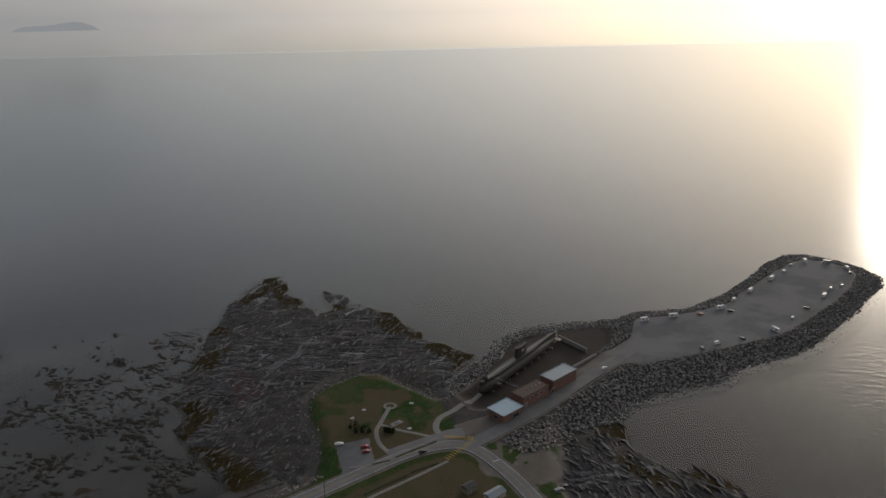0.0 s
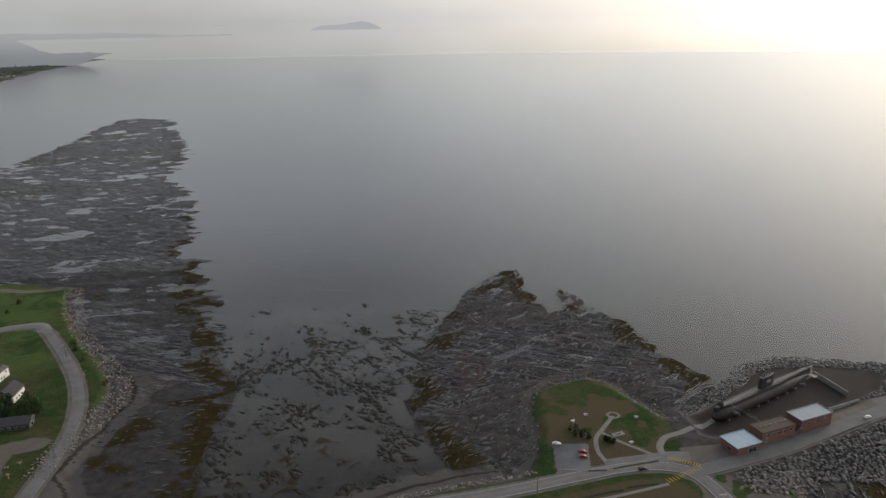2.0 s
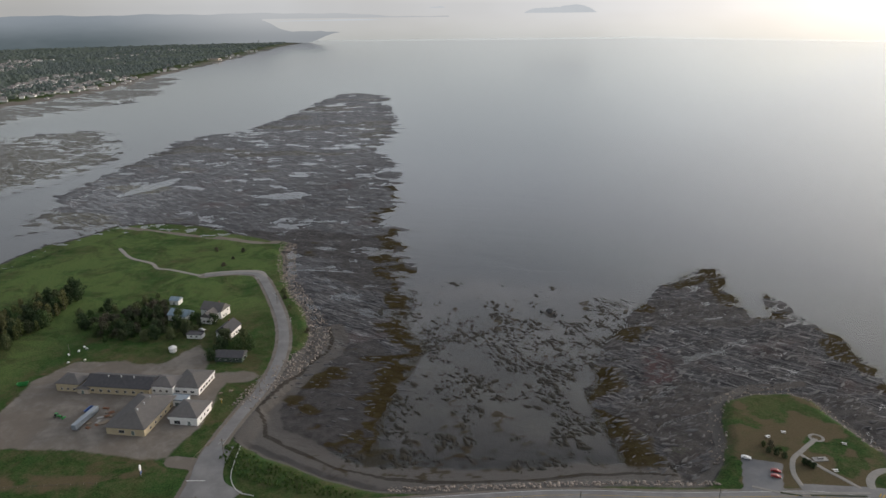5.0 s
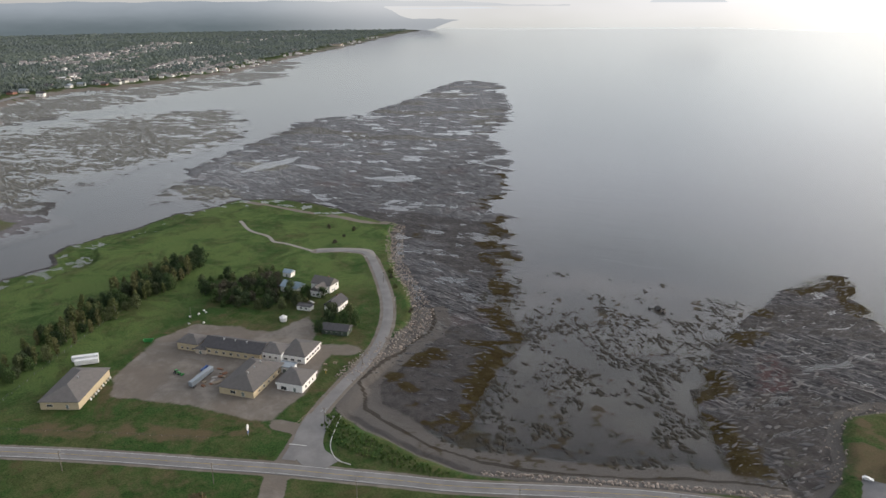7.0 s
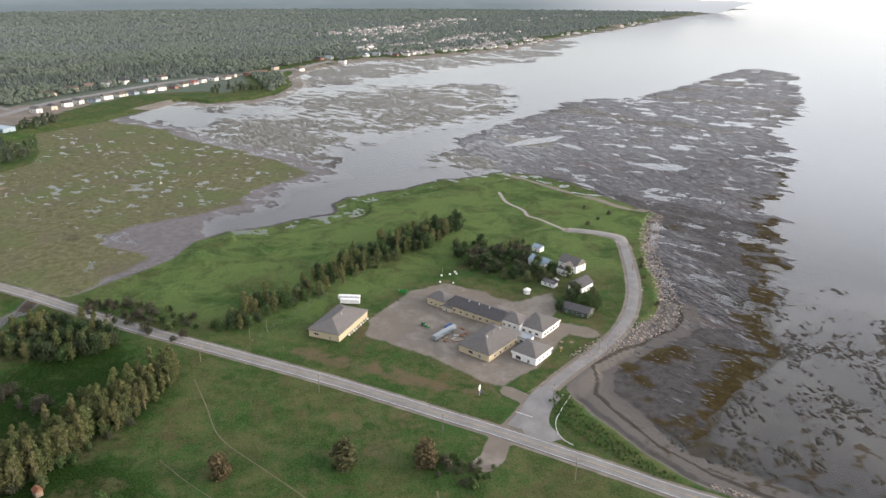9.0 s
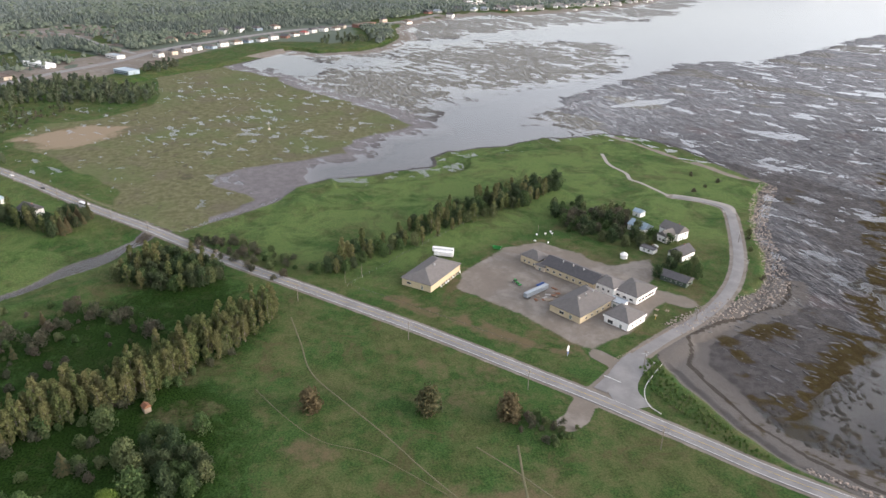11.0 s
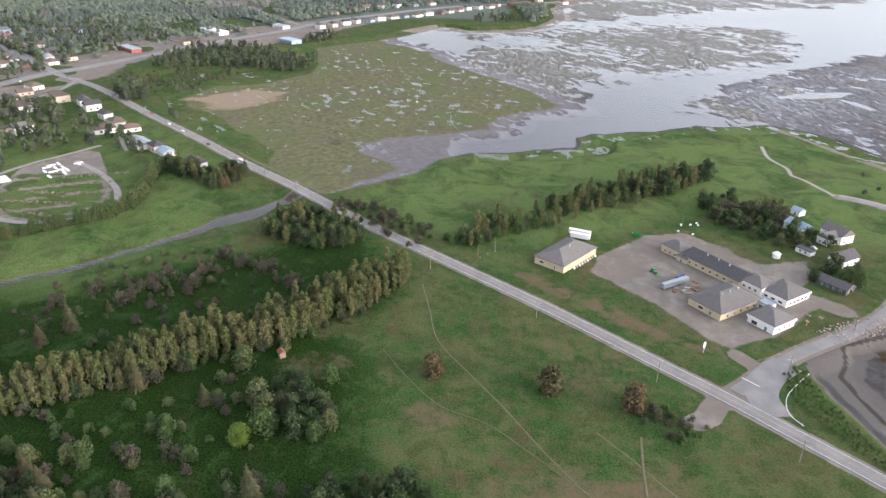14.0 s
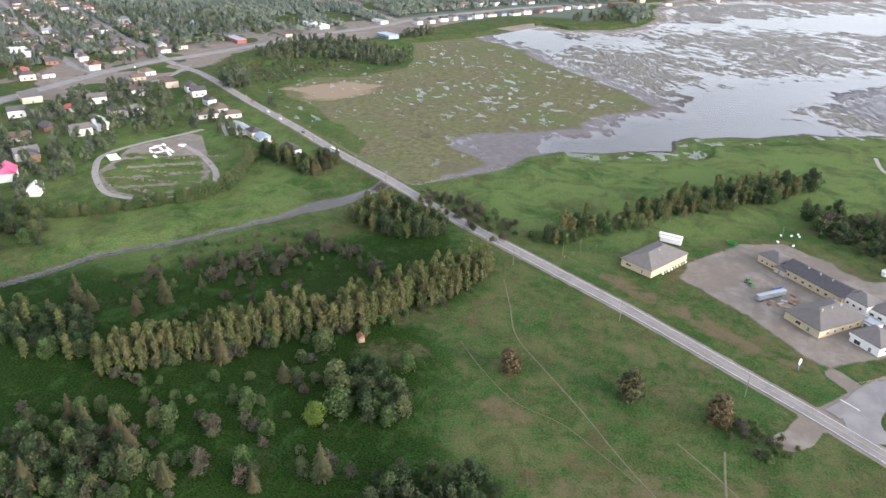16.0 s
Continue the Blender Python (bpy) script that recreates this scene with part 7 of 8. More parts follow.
def vehicle(kind, colour, label, at, group="parked vehicles"):
    prof, half, name, cat = {"car": (CAR, 0.88, "car", "car"), "van": (VAN, 0.98, "van", "van"), "rv": (RV, 1.12, "motorhome", "motorhome")}[kind]
    t = thing(name, label, cat, group, at)
    b = bmesh.new()
    profile_body(b, prof, half, 0.16)
    body = part("body", b, PAINTS[colour], t)
    g = bmesh.new()
    if kind == "car":
        profile_body(g, [(0.95, 1.0), (0.33, 1.37), (-1.12, 1.40), (-1.8, 1.03)], half - 0.06, 0.10)
        bmesh.ops.translate(g, verts=g.verts, vec=(0, 0, 0.0))
        for q in g.verts:
            q.co.y *= 1.03
    elif kind == "van":
        profile_body(g, [(1.72, 1.32), (1.15, 2.02), (0.2, 2.05), (0.2, 1.35)], half - 0.02, 0.10)
    else:
        profile_body(g, [(2.32, 1.52), (2.05, 2.05), (1.2, 2.05), (1.2, 1.52)], half + 0.02, 0.0)
        box(g, -2.6, -1.2, -half - 0.02, half + 0.02, 1.7, 2.4)
    part("glass", g, m_glass, body)
    xf, xr = (1.45, -1.4) if kind == "car" else (1.75, -1.7) if kind == "van" else (2.2, -2.0)
    for x in (xf, xr):
        for s in (-1, 1):
            wheel(t, x, s * (half - 0.1), 0.33 if kind == "car" else 0.38)
    front, back = max(q[0] for q in prof), min(q[0] for q in prof)
    for s in (-1, 1):
        part("headlight", boxes((front - 0.16, front + 0.02, s * half * 0.72 - 0.16, s * half * 0.72 + 0.16, 0.62, 0.8)), m_lamp, body)
        part("tail_light", boxes((back - 0.02, back + 0.1, s * half * 0.78 - 0.1, s * half * 0.78 + 0.1, 0.75, 1.0)), m_tail, body)
    return t


FLEET = [(138.1, 460.5, 25, "rv", "white"), (160.3, 466.2, 10, "rv", "white"), (180.4, 469.6, 15, "car", "red"), (198.4, 479.3, 20, "rv", "white"), (203.7, 474.1, 15, "car", "black"), (214.2, 495.3, 50, "van", "white"),
         (233.1, 511.9, 50, "rv", "white"), (260.5, 537.5, 45, "rv", "white"), (257.4, 533.2, 45, "car", "grey"), (277.4, 553.4, 50, "van", "white"), (290, 569.4, 40, "car", "silver"), (305.9, 577.9, 80, "rv", "white"),
         (328.7, 548.3, 70, "car", "black"), (331.9, 559.9, 95, "van", "white"), (307.7, 520.6, 45, "car", "white"), (295.6, 513.6, 50, "van", "white"), (283, 498.7, 50, "rv", "white"), (259.8, 477.4, 120, "car", "black"),
         (241.9, 460.4, 60, "car", "white"), (220.8, 440.2, 110, "rv", "white"), (194.4, 428.4, 110, "car", "black"), (175.4, 422.2, 25, "van", "white"), (163.8, 415.8, 80, "car", "grey"), (95.1, 390.6, 46, "car", "white"),
         (321.8, 572.9, 150, "rv", "silver"), (-13, 305.4, 35, "car", "black"), (-56.2, 313.8, 15, "car", "white"), (-42.5, 311.1, 15, "car", "red"), (-41.5, 306.9, 15, "car", "red"), (-371.7, 261.6, 60, "car", "white"),
         (-375.9, 264.7, 60, "car", "black"), (-641.7, -200.1, 41, "car", "white"), (-664.9, -219.1, 41, "car", "white"), (-601.5, -168, 41, "car", "black"), (-387.5, 252.1, 20, "car", "silver"), (-702.7, -247.3, 220, "car", "red"),
         (53.6, 280.8, 30, "car", "black"), (50.4, 274.5, 30, "van", "grey"), (-872.6, -397.3, 40, "car", "blue"), (-841.3, -436.6, 20, "car", "white"), (-1030, -404.6, 40, "car", "red"), (-1041, -400.1, 40, "car", "white")]
NOUN = {"car": "car", "van": "panel van", "rv": "motorhome with a cab-over roof"}
MADE = {}
for x, y, deg, kind, colour in FLEET:
    zz = 3.80 if d_top[np.searchsorted(gy, y), np.searchsorted(gx, x)] > 0 else (3.86 if line_dist(np.array([x]), np.array([y]), MAIN_ROAD)[0] < 4 else gz(x, y) + 0.03)
    if (kind, colour) in MADE:
        copy_thing(MADE[kind, colour], pose(x, y, zz, 0, 0, deg))
    else:
        MADE[kind, colour] = vehicle(kind, colour, f"{colour} {NOUN[kind]} parked on the ground", pose(x, y, zz, 0, 0, deg))
# bus on the main road
t = thing("bus", "white bus with a dark window band on the road", "bus", "", pose(-552.2, -129, 3.85, 0, 0, 40))
b = bmesh.new()
box(b, -5.5, 5.5, -1.25, 1.25, 0.4, 3.1, 0.12)
body = part("body", b, PAINTS["white"], t)
for k in range(7):
    part("window", boxes((-5.0 + k * 1.45, -3.7 + k * 1.45, -1.28, 1.28, 1.7, 2.6)), m_glass, body)
part("windscreen", boxes((5.45, 5.54, -1.1, 1.1, 1.4, 2.7)), m_glass, body)
for x in (-3.4, 3.6):
    for s in (-1, 1):
        wheel(t, x, s * 1.1, 0.5)

# ---- kerbs, markings, paths ----
m_path = material("footpath", (0.30, 0.28, 0.26), (0.24, 0.23, 0.215), 0.5, 0.9)
m_verge = material("verge_planting", (0.030, 0.042, 0.020), (0.052, 0.060, 0.030), 0.8, 0.9)
m_dirt = material("trodden_earth", (0.130, 0.118, 0.070), (0.088, 0.092, 0.044), 0.3, 0.95)


def ribbon(name, pts, half, mat_, label, cat, lift=0.12, per=6):
    """A band laid over the ground, its height taken from the ground sheet."""
    c = smooth(pts, per)
    b = bmesh.new()
    prev = None
    for i, q in enumerate(c):
        a, e = Vector(c[max(i - 1, 0)]), Vector(c[min(i + 1, len(c) - 1)])
        t_ = (e - a).normalized()
        n = Vector((-t_.y, t_.x)) * half
        cells = []
        for s in (-1.0, -0.5, 0.0, 0.5, 1.0):
            px, py = q[0] + n.x * s, q[1] + n.y * s
            cells.append(b.verts.new((px, py, gz(px, py) + (lift if abs(s) < 1 else -0.08))))
        if prev:
            for k in range(4):
                b.faces.new((prev[k], cells[k], cells[k + 1], prev[k + 1]))
        prev = cells
    bmesh.ops.recalc_face_normals(b, faces=b.faces)
    for f in b.faces:
        if f.normal.z < 0:
            f.normal_flip()
    return tagged(new(name, mesh_of(b, name, mat_)), label, cat, kind="structure")


ribbon("path_1", [(-33, 350), (-36.4, 335.3), (-38.2, 325.8), (-35.5, 314.3), (-29, 304.5)], 1.5, m_path, "curving grey footpath across the lawn", "path")
ribbon("path_10", [(-36.2, 351.2), (-34.6, 353.8), (-31.4, 353.8), (-29.8, 351.2), (-31.4, 348.6), (-34.6, 348.6), (-36.2, 351.2)], 0.9, m_path, "round end of the grey footpath", "path")
ribbon("path_2", [(-36.3, 332.1), (-25.7, 326.3), (-15.2, 322.2), (-5.7, 318.1)], 1.3, m_path, "straight grey footpath across the lawn", "path")
ribbon("path_3", [(-2.6, 317.1), (-6.8, 327.6), (-4.7, 338.1), (3.6, 346.6), (16.2, 363.6), (24.5, 379.4)], 2.2, m_path, "pale gravel track bending towards the dry dock", "path")
ribbon("path_4", [(-476.2, 315.1), (-495.1, 312.2), (-509.7, 309.2), (-521, 305.1), (-537.4, 309.6), (-564.3, 307.1), (-596.6, 316)], 2.0, m_path, "pale gravel track over the grass", "path")
ribbon("apron_1", [(-431.2, 339.9), (-443.8, 346.2), (-455.2, 340.1), (-466.2, 329.6), (-475.3, 318.2)], 5.5, m_path, "pale concrete turning place at the end of the lane", "road", 0.2)
ribbon("path_5", [(-348, 9), (-320, 12), (-291, 15), (-263, 28), (-239, 40), (-212, 52), (-189, 64), (-170, 76)], 0.42, m_dirt, "thin trodden path across the meadow", "path")
ribbon("path_6", [(-284, -11), (-262, 0), (-241, 14), (-229, 32), (-215, 44), (-189, 64)], 0.26, m_dirt, "faint trodden path across the meadow", "path")
ribbon("path_7", [(-222, 75), (-206, 85), (-189, 94), (-172, 104)], 0.5, m_dirt, "bare trodden path in the meadow", "path")
ribbon("path_9", [(-219, 92), (-203, 88), (-189, 85), (-172, 82)], 0.6, m_dirt, "short bare track in the meadow", "path")
ribbon("path_8", [(-560, -262), (-535, -236), (-514, -219), (-490, -205), (-464, -199), (-446, -209), (-437, -236), (-442, -262), (-462, -281), (-490, -298), (-522, -308), (-555, -293), (-575, -277), (-601, -258)], 3.0, m_shoulder, "dirt track looping round the levelled plot", "path")
ribbon("street_1", [(-889.8, -414.5), (-1017, -528.3), (-1185, -668.4), (-1378, -838.4), (-1606, -1066)], 5.5, m_asphalt, "asphalt side street between houses", "road", 0.15)
ribbon("street_2", [(-815.5, -449.8), (-825.4, -497.7), (-978, -631.4), (-1197, -813.3), (-1362, -948), (-1602, -1167)], 5.0, m_asphalt, "asphalt side street between houses", "road", 0.15)
ribbon("street_5", [(-1290, -180), (-1350, -218), (-1414, -254), (-1545, -328), (-1623, -441), (-1559, -507), (-1462, -554)], 5.0, m_asphalt, "asphalt street climbing out of the town", "road", 0.15)
ribbon("street_3", [(-862, -380), (-812, -376), (-775, -384), (-746, -388)], 3.5, m_asphalt, "short residential street", "road", 0.15)
ribbon("street_4", [(-644.9, -257.6), (-610, -243.1), (-585.5, -230.9)], 2.0, m_path, "narrow driveway to the plot", "road", 0.15)
tagged(new("marking_1", strip("marking_1", MAIN_ROAD, 0.09, 3.862, m_yellow, 6, 0.0)), "faded yellow centre line", "road marking", kind="structure")
for k, off in enumerate((-3.3, 3.3)):
    tagged(new(f"marking_{k + 2}", strip(f"marking_{k + 2}", MAIN_ROAD, 0.10, 3.84, m_white, 6, off)), "faded white edge line", "road marking", kind="structure")
tagged(new("marking_4", strip("marking_4", [(-223.2, 160.3), (-231.2, 158.2), (-241.5, 162.3), (-250, 170.8), (-258.5, 181.3)], 0.16, 3.86, m_white, 6, 0)), "curved white corner line", "road marking", kind="structure")
tagged(new("junction", strip("junction", [(-229.1, 152.1), (-243.3, 152.2), (-255.8, 160.5), (-266.5, 175)], 7.0, 3.74, m_asphalt, 6)), "asphalt junction of the lane with the coastal road", "road", kind="structure")
tagged(new("marking_5", strip("marking_5", [(-256.4, 149.3), (-249.4, 154.3)], 0.25, 3.87, m_white, 2, 0)), "white stop line", "road marking", kind="structure")
# yellow crossings
for ax, ay, bx, by, n in ((-2.6, 319.2, 13.0, 317.3, 12), (13.2, 316.2, -1.5, 299.4, 12)):
    t = tagged(new("crossing_1" if by > 300 else "crossing_2"), "yellow striped pedestrian crossing on asphalt", "road marking", kind="structure")
    deg = math.degrees(math.atan2(by - ay, bx - ax))
    for k in range(n):
        f = (k + 0.5) / n
        o = part("stripe", boxes((-0.28, 0.28, -1.5, 1.5, 0, 0.02)), m_yellow, t)
        o.matrix_basis = pose(ax + (bx - ax) * f, ay + (by - ay) * f, 3.90, 0, 0, deg)
building("small_shed", "small grey shed on the dry grass", turn(9.3, 275.1, 40), 6, 4.5, 2.6, 1.4, m_wood, m_roof_grey, "gable", 0.3, "", [(0, 0, 1.1, 1.2, 2.0, True)], category="shed")
building("small_shed", "small shed with a pale roof on the dry grass", turn(20.6, 269.8, 40), 9, 5, 2.6, 1.2, m_wall_beige, m_metal_pale, "gable", 0.3, "", [(0, 0, 1.1, 1.2, 2.0, True)], category="shed")
ribbon("pavement_1", [(-29.8, 304.2), (-15.1, 312.8), (-0.5, 321.3), (7.9, 323.5)], 5.5, m_asphalt, "asphalt widening by the crossing", "road", 0.14)


# verges, planting and tables in front of the museum
ribbon("pavement_2", [(-60, 250), (-42.2, 262.6), (-36.5, 270.7), (-19.2, 283.7), (-10.1, 290.7), (-0.6, 298.1)], 1.1, m_path, "grey footpath along the road", "path", 0.15)
ribbon("pavement_3", [(-48.4, 293.7), (-37.8, 296.4), (-27.4, 302.6), (-16.7, 310.4), (-5.6, 318.4)], 1.1, m_path, "grey footpath along the road", "path", 0.3)
for nm, line in (("verge_1", [(-37.4, 296.2), (-33, 297.9), (-29.1, 299.4)]), ("verge_2", [(-26.3, 301.8), (-15.5, 309.2), (-6.4, 315.2)]), ("verge_3", [(-18.6, 289.2), (-12, 293.2), (-5.4, 296.6)]), ("verge_4", [(-39.1, 273.4), (-29.5, 280.8), (-20, 287.2)])):
    ribbon(nm, line, 0.9, m_verge, "narrow planted strip between road and footpath", "verge", 0.34)
for x, y in ((-49.1, 324.4), (-45.2, 324.3), (-41.9, 324.4), (-33.4, 324.9), (-31.2, 324.4), (-29, 323.9)):
    plant(WILLOWS[:1], [(x, y)], 0.26, 0.32, 0, "round_shrub")
for x, y, d in ((-47, 346.6, 20), (-52.3, 337.8, 60), (-21, 352.9, 10), (-20.7, 327.1, 40)):
    t = thing("picnic_table", "pale wooden picnic table on the lawn", "table", "lawn tables", turn(x, y, d))
    part("tabletop", boxes((-1.1, 1.1, -0.45, 0.45, 0.72, 0.80)), m_trim, t)
    for s_ in (-1, 1):
        part("bench", boxes((-1.1, 1.1, s_ * 0.8 - 0.18, s_ * 0.8 + 0.18, 0.42, 0.48)), m_trim, t)
        part("leg", boxes((s_ * 0.8 - 0.06, s_ * 0.8 + 0.06, -0.9, 0.9, 0, 0.42), (s_ * 0.8 - 0.06, s_ * 0.8 + 0.06, -0.12, 0.12, 0.42, 0.72)), m_wood, t)
t = thing("memorial", "low grey stone platform beside the footpath", "platform", "", turn(-28, 333, 40))
part("slab", boxes((-3.4, 3.4, -1.6, 1.6, -0.2, 0.35), bevel=0.05), m_concrete, t)
part("block", boxes((-1.4, 1.4, -0.5, 0.5, 0.35, 1.1), bevel=0.05), m_concrete, t)
tagged(new("marking_6", strip("marking_6", [(21.3, 296.9), (24.5, 298.4)], 0.25, 3.87, m_white, 2, 0)), "white stop line", "road marking", kind="structure")


# ---- town ----
town_rng = random.Random(31)
PALETTE = [(m_wall_town, m_roof_dark, "white sided house with a dark roof"), (m_wall_town, m_roof_brown, "white house with a brown roof"), (m_wall_beige, m_roof_brown, "beige house with a brown roof"),
           (m_wall_beige, m_roof_dark, "beige house with a dark roof"), (m_brick, m_roof_dark, "brick house with a dark roof"), (m_wall_blue, m_roof_grey, "blue grey house with a grey roof"),
           (m_wall_town, m_roof_grey, "white house with a grey roof"), (m_wall_town, m_roof_red, "white house with a red roof"), (m_wall_town, m_metal_pale, "white house with a pale metal roof")]
HOUSES = []
for k, (wm_, rm_, lab) in enumerate(PALETTE):
    w, d, h = 11 + (k * 7) % 4, 8 + (k * 5) % 3, 3.2 + (1.6 if k % 3 == 0 else 0)
    HOUSES.append(building("town_house", lab + " in the town", pose(0, 0, 0), w, d, h, 2.6, wm_, rm_, "gable" if k % 2 == 0 else "hip", 0.5, "town houses",
                           win_row(0, 2, w - 2, 1.6) + [(1, 0, 1.1, 1.1, 2.1, True)], False, plain=True))
NEAR = [(-586.8, -206.8), (-645.5, -247.9), (-663.4, -266.8), (-641.2, -269.1), (-686.8, -284.9), (-718.3, -309.1), (-736.5, -324.2), (-717.6, -369.8), (-746.5, -399.7), (-779.8, -403.1), (-808.4, -406.1), (-635.6, -355.9), (-639.9, -339.9), (-644.5, -405),
        (-676.3, -395.5), (-583.3, -390.5), (-571.6, -354), (-549.6, -395.2), (-525.4, -400.5), (-506.3, -361.5), (-618.5, -441.6), (-761.5, -520.9), (-778.7, -509.9), (-790.6, -546.9), (-897.2, -629.7), (-891.7, -602.5), (-969, -620.4)]
NEAR2 = [(-954, -657.4), (-995, -683.1), (-1170, -765.2), (-1201, -775.5), (-1134, -730.2), (-1078, -619.8), (-1018, -590), (-971, -544.2), (-952, -524.1), (-927, -498.3), (-918, -557.2), (-987, -578.8), (-933, -575.1),
         (-1184, -547.4), (-1187, -529.1), (-1164, -606.4), (-1156, -578.8), (-1221, -656.5), (-1192, -624.6), (-1067, -513), (-1014, -477.3), (-1241, -502.2), (-1167, -492.7), (-1381, -644.2), (-1327, -657.7), (-1371, -885.6)]
SHORE = [(-1559, 21.1), (-1584, 56.8), (-1533, -12.5), (-1517, -42.6), (-1502, -74.6), (-1478, -101.3), (-1422, -132.5), (-1551, 101.8), (-1564, 130.9), (-1579, 163.4), (-1591, 206.7), (-1617, 259.7), (-1624, 296.2), (-1644, 351.5),
         (-1629, 400.6), (-1552, 373), (-1595, 431.7), (-1617, 430.4), (-1672, 526.3), (-1685, 578.4), (-1430, 359.3), (-1464, 343.3), (-1392, 336.3)]
SHORE2 = [(-1818, 443.4), (-1832, 471.3), (-1754, 483.6), (-1897, 544.1), (-1860, 576.3), (-1873, 609.4), (-1889, 649.5), (-1879, 689.7), (-1889, 739.8), (-1924, 774.9), (-1965, 830.1), (-1980, 862.2), (-1960, 900), (-1975, 946),
          (-1991, 991), (-2021, 1036), (-2001, 1061), (-2030, 1116), (-2102, 1222), (-2133, 1288), (-2355, 1515), (-2381, 1565), (-2478, 1672), (-2690, 1946), (-2793, 2119), (-2853, 2196), (-3035, 2430), (-3097, 2517)]
INLAND = [(-2629, 651.5), (-2711, 714.5), (-2679, 739.7), (-2808, 839.6), (-2832, 914), (-2825, 950), (-2878, 1009), (-2932, 1070), (-2759, 1036), (-2742, 1060), (-3027, 1185), (-2282, 691), (-2318, 726.1), (-2283, 754.3),
          (-2373, 793.3), (-2659, 958), (-2570, 944), (-2554, 985), (-2620, 1051), (-2823, 1156), (-3112, 1326), (-3166, 1374), (-3262, 1443), (-3341, 1533), (-2263, 1136), (-2480, 1257), (-2246, 1070)]
INLAND2 = [(-2201, 1041), (-2226, 914), (-2236, 954), (-2272, 997), (-2170, 848.8), (-2362, 873.6), (-2577, 882.3), (-2032, 619.2), (-2059, 648.2), (-3287, 1979), (-3165, 1784), (-3335, 1943), (-2695, 1441), (-2531, 1398),
           (-2784, 1592), (-3449, 2181), (-3458, 2330), (-3320, 1561)]
spots = [(x, y, 1.15) for x, y in NEAR + NEAR2] + [(x, y, 1.3) for x, y in SHORE + SHORE2 + INLAND + INLAND2]
# further houses in rows along the streets and behind the shore
for line, side, gap, lo, hi in (([(-906, -439.3), (-1017, -528.3), (-1185, -668.4), (-1378, -838.4), (-1512, -981)], 1, 25, 16, 24), ([(-906, -439.3), (-1017, -528.3), (-1185, -668.4), (-1378, -838.4)], -1, 26, 16, 24),
                                ([(-835, -512.4), (-978, -631.4), (-1197, -813.3), (-1362, -948), (-1509, -1083)], 1, 26, 15, 22), ([(-835, -512.4), (-978, -631.4), (-1197, -813.3), (-1362, -948)], -1, 25, 15, 22),
                                ([(-1210, -130), (-1274, -78.4), (-1351, 0.8), (-1458, 130.2), (-1576, 253), (-1641, 319)], 1, 24, 22, 34), ([(-1798, 639.6), (-1859, 808.1), (-1946, 1013), (-2163, 1292)], 1, 26, 25, 110), ([(-1959, 619.3), (-2070, 850), (-2212, 1051), (-2435, 1302)], 1, 24, 0, 120),
                                ([(-2508, 717.9), (-2765, 949), (-3068, 1260), (-3371, 1561)], 1, 21, 0, 90), ([(-2513, 738.8), (-2765, 979), (-3068, 1300)], -1, 24, 0, 70)):
    c = np.array(smooth(line, 12))
    run, last = 0.0, 0.0
    for a, e in zip(c[:-1], c[1:]):
        run += np.linalg.norm(e - a)
        if run - last > gap:
            last = run
            n = np.array([-(e - a)[1], (e - a)[0]]) / np.linalg.norm(e - a) * side
            o = e + n * town_rng.uniform(lo, hi)
            spots.append((float(o[0]), float(o[1]), 1.1))
first = set()
taken, remote = [], []
WEIGHTED = HOUSES[:7] * 3 + HOUSES[7:]
for x, y, s in spots:
    here = np.array([x]), np.array([y])
    if sdf(*here, LAND)[0] < 9 or line_dist(*here, HIGHWAY)[0] < 15 or line_dist(*here, MAIN_ROAD)[0] < 12 or any((x - p_) ** 2 + (y - q_) ** 2 < 13 ** 2 for p_, q_ in taken):
        continue
    taken.append((x, y))
    if x * x + y * y > 2000 ** 2:
        remote.append((x, y))
        continue
    ob = town_rng.choice(WEIGHTED)
    m = turn(x, y, town_rng.choice((42, 132, 35, 125, 50)) + town_rng.uniform(-6, 6), None, s)
    if ob.name in first:
        copy_thing(ob, m)
    else:
        ob.matrix_basis = m
        first.add(ob.name)
for ob in HOUSES:
    if ob.name not in first:
        ob.matrix_basis = turn(-689.8 + HOUSES.index(ob) * 14, -438.3, 40)
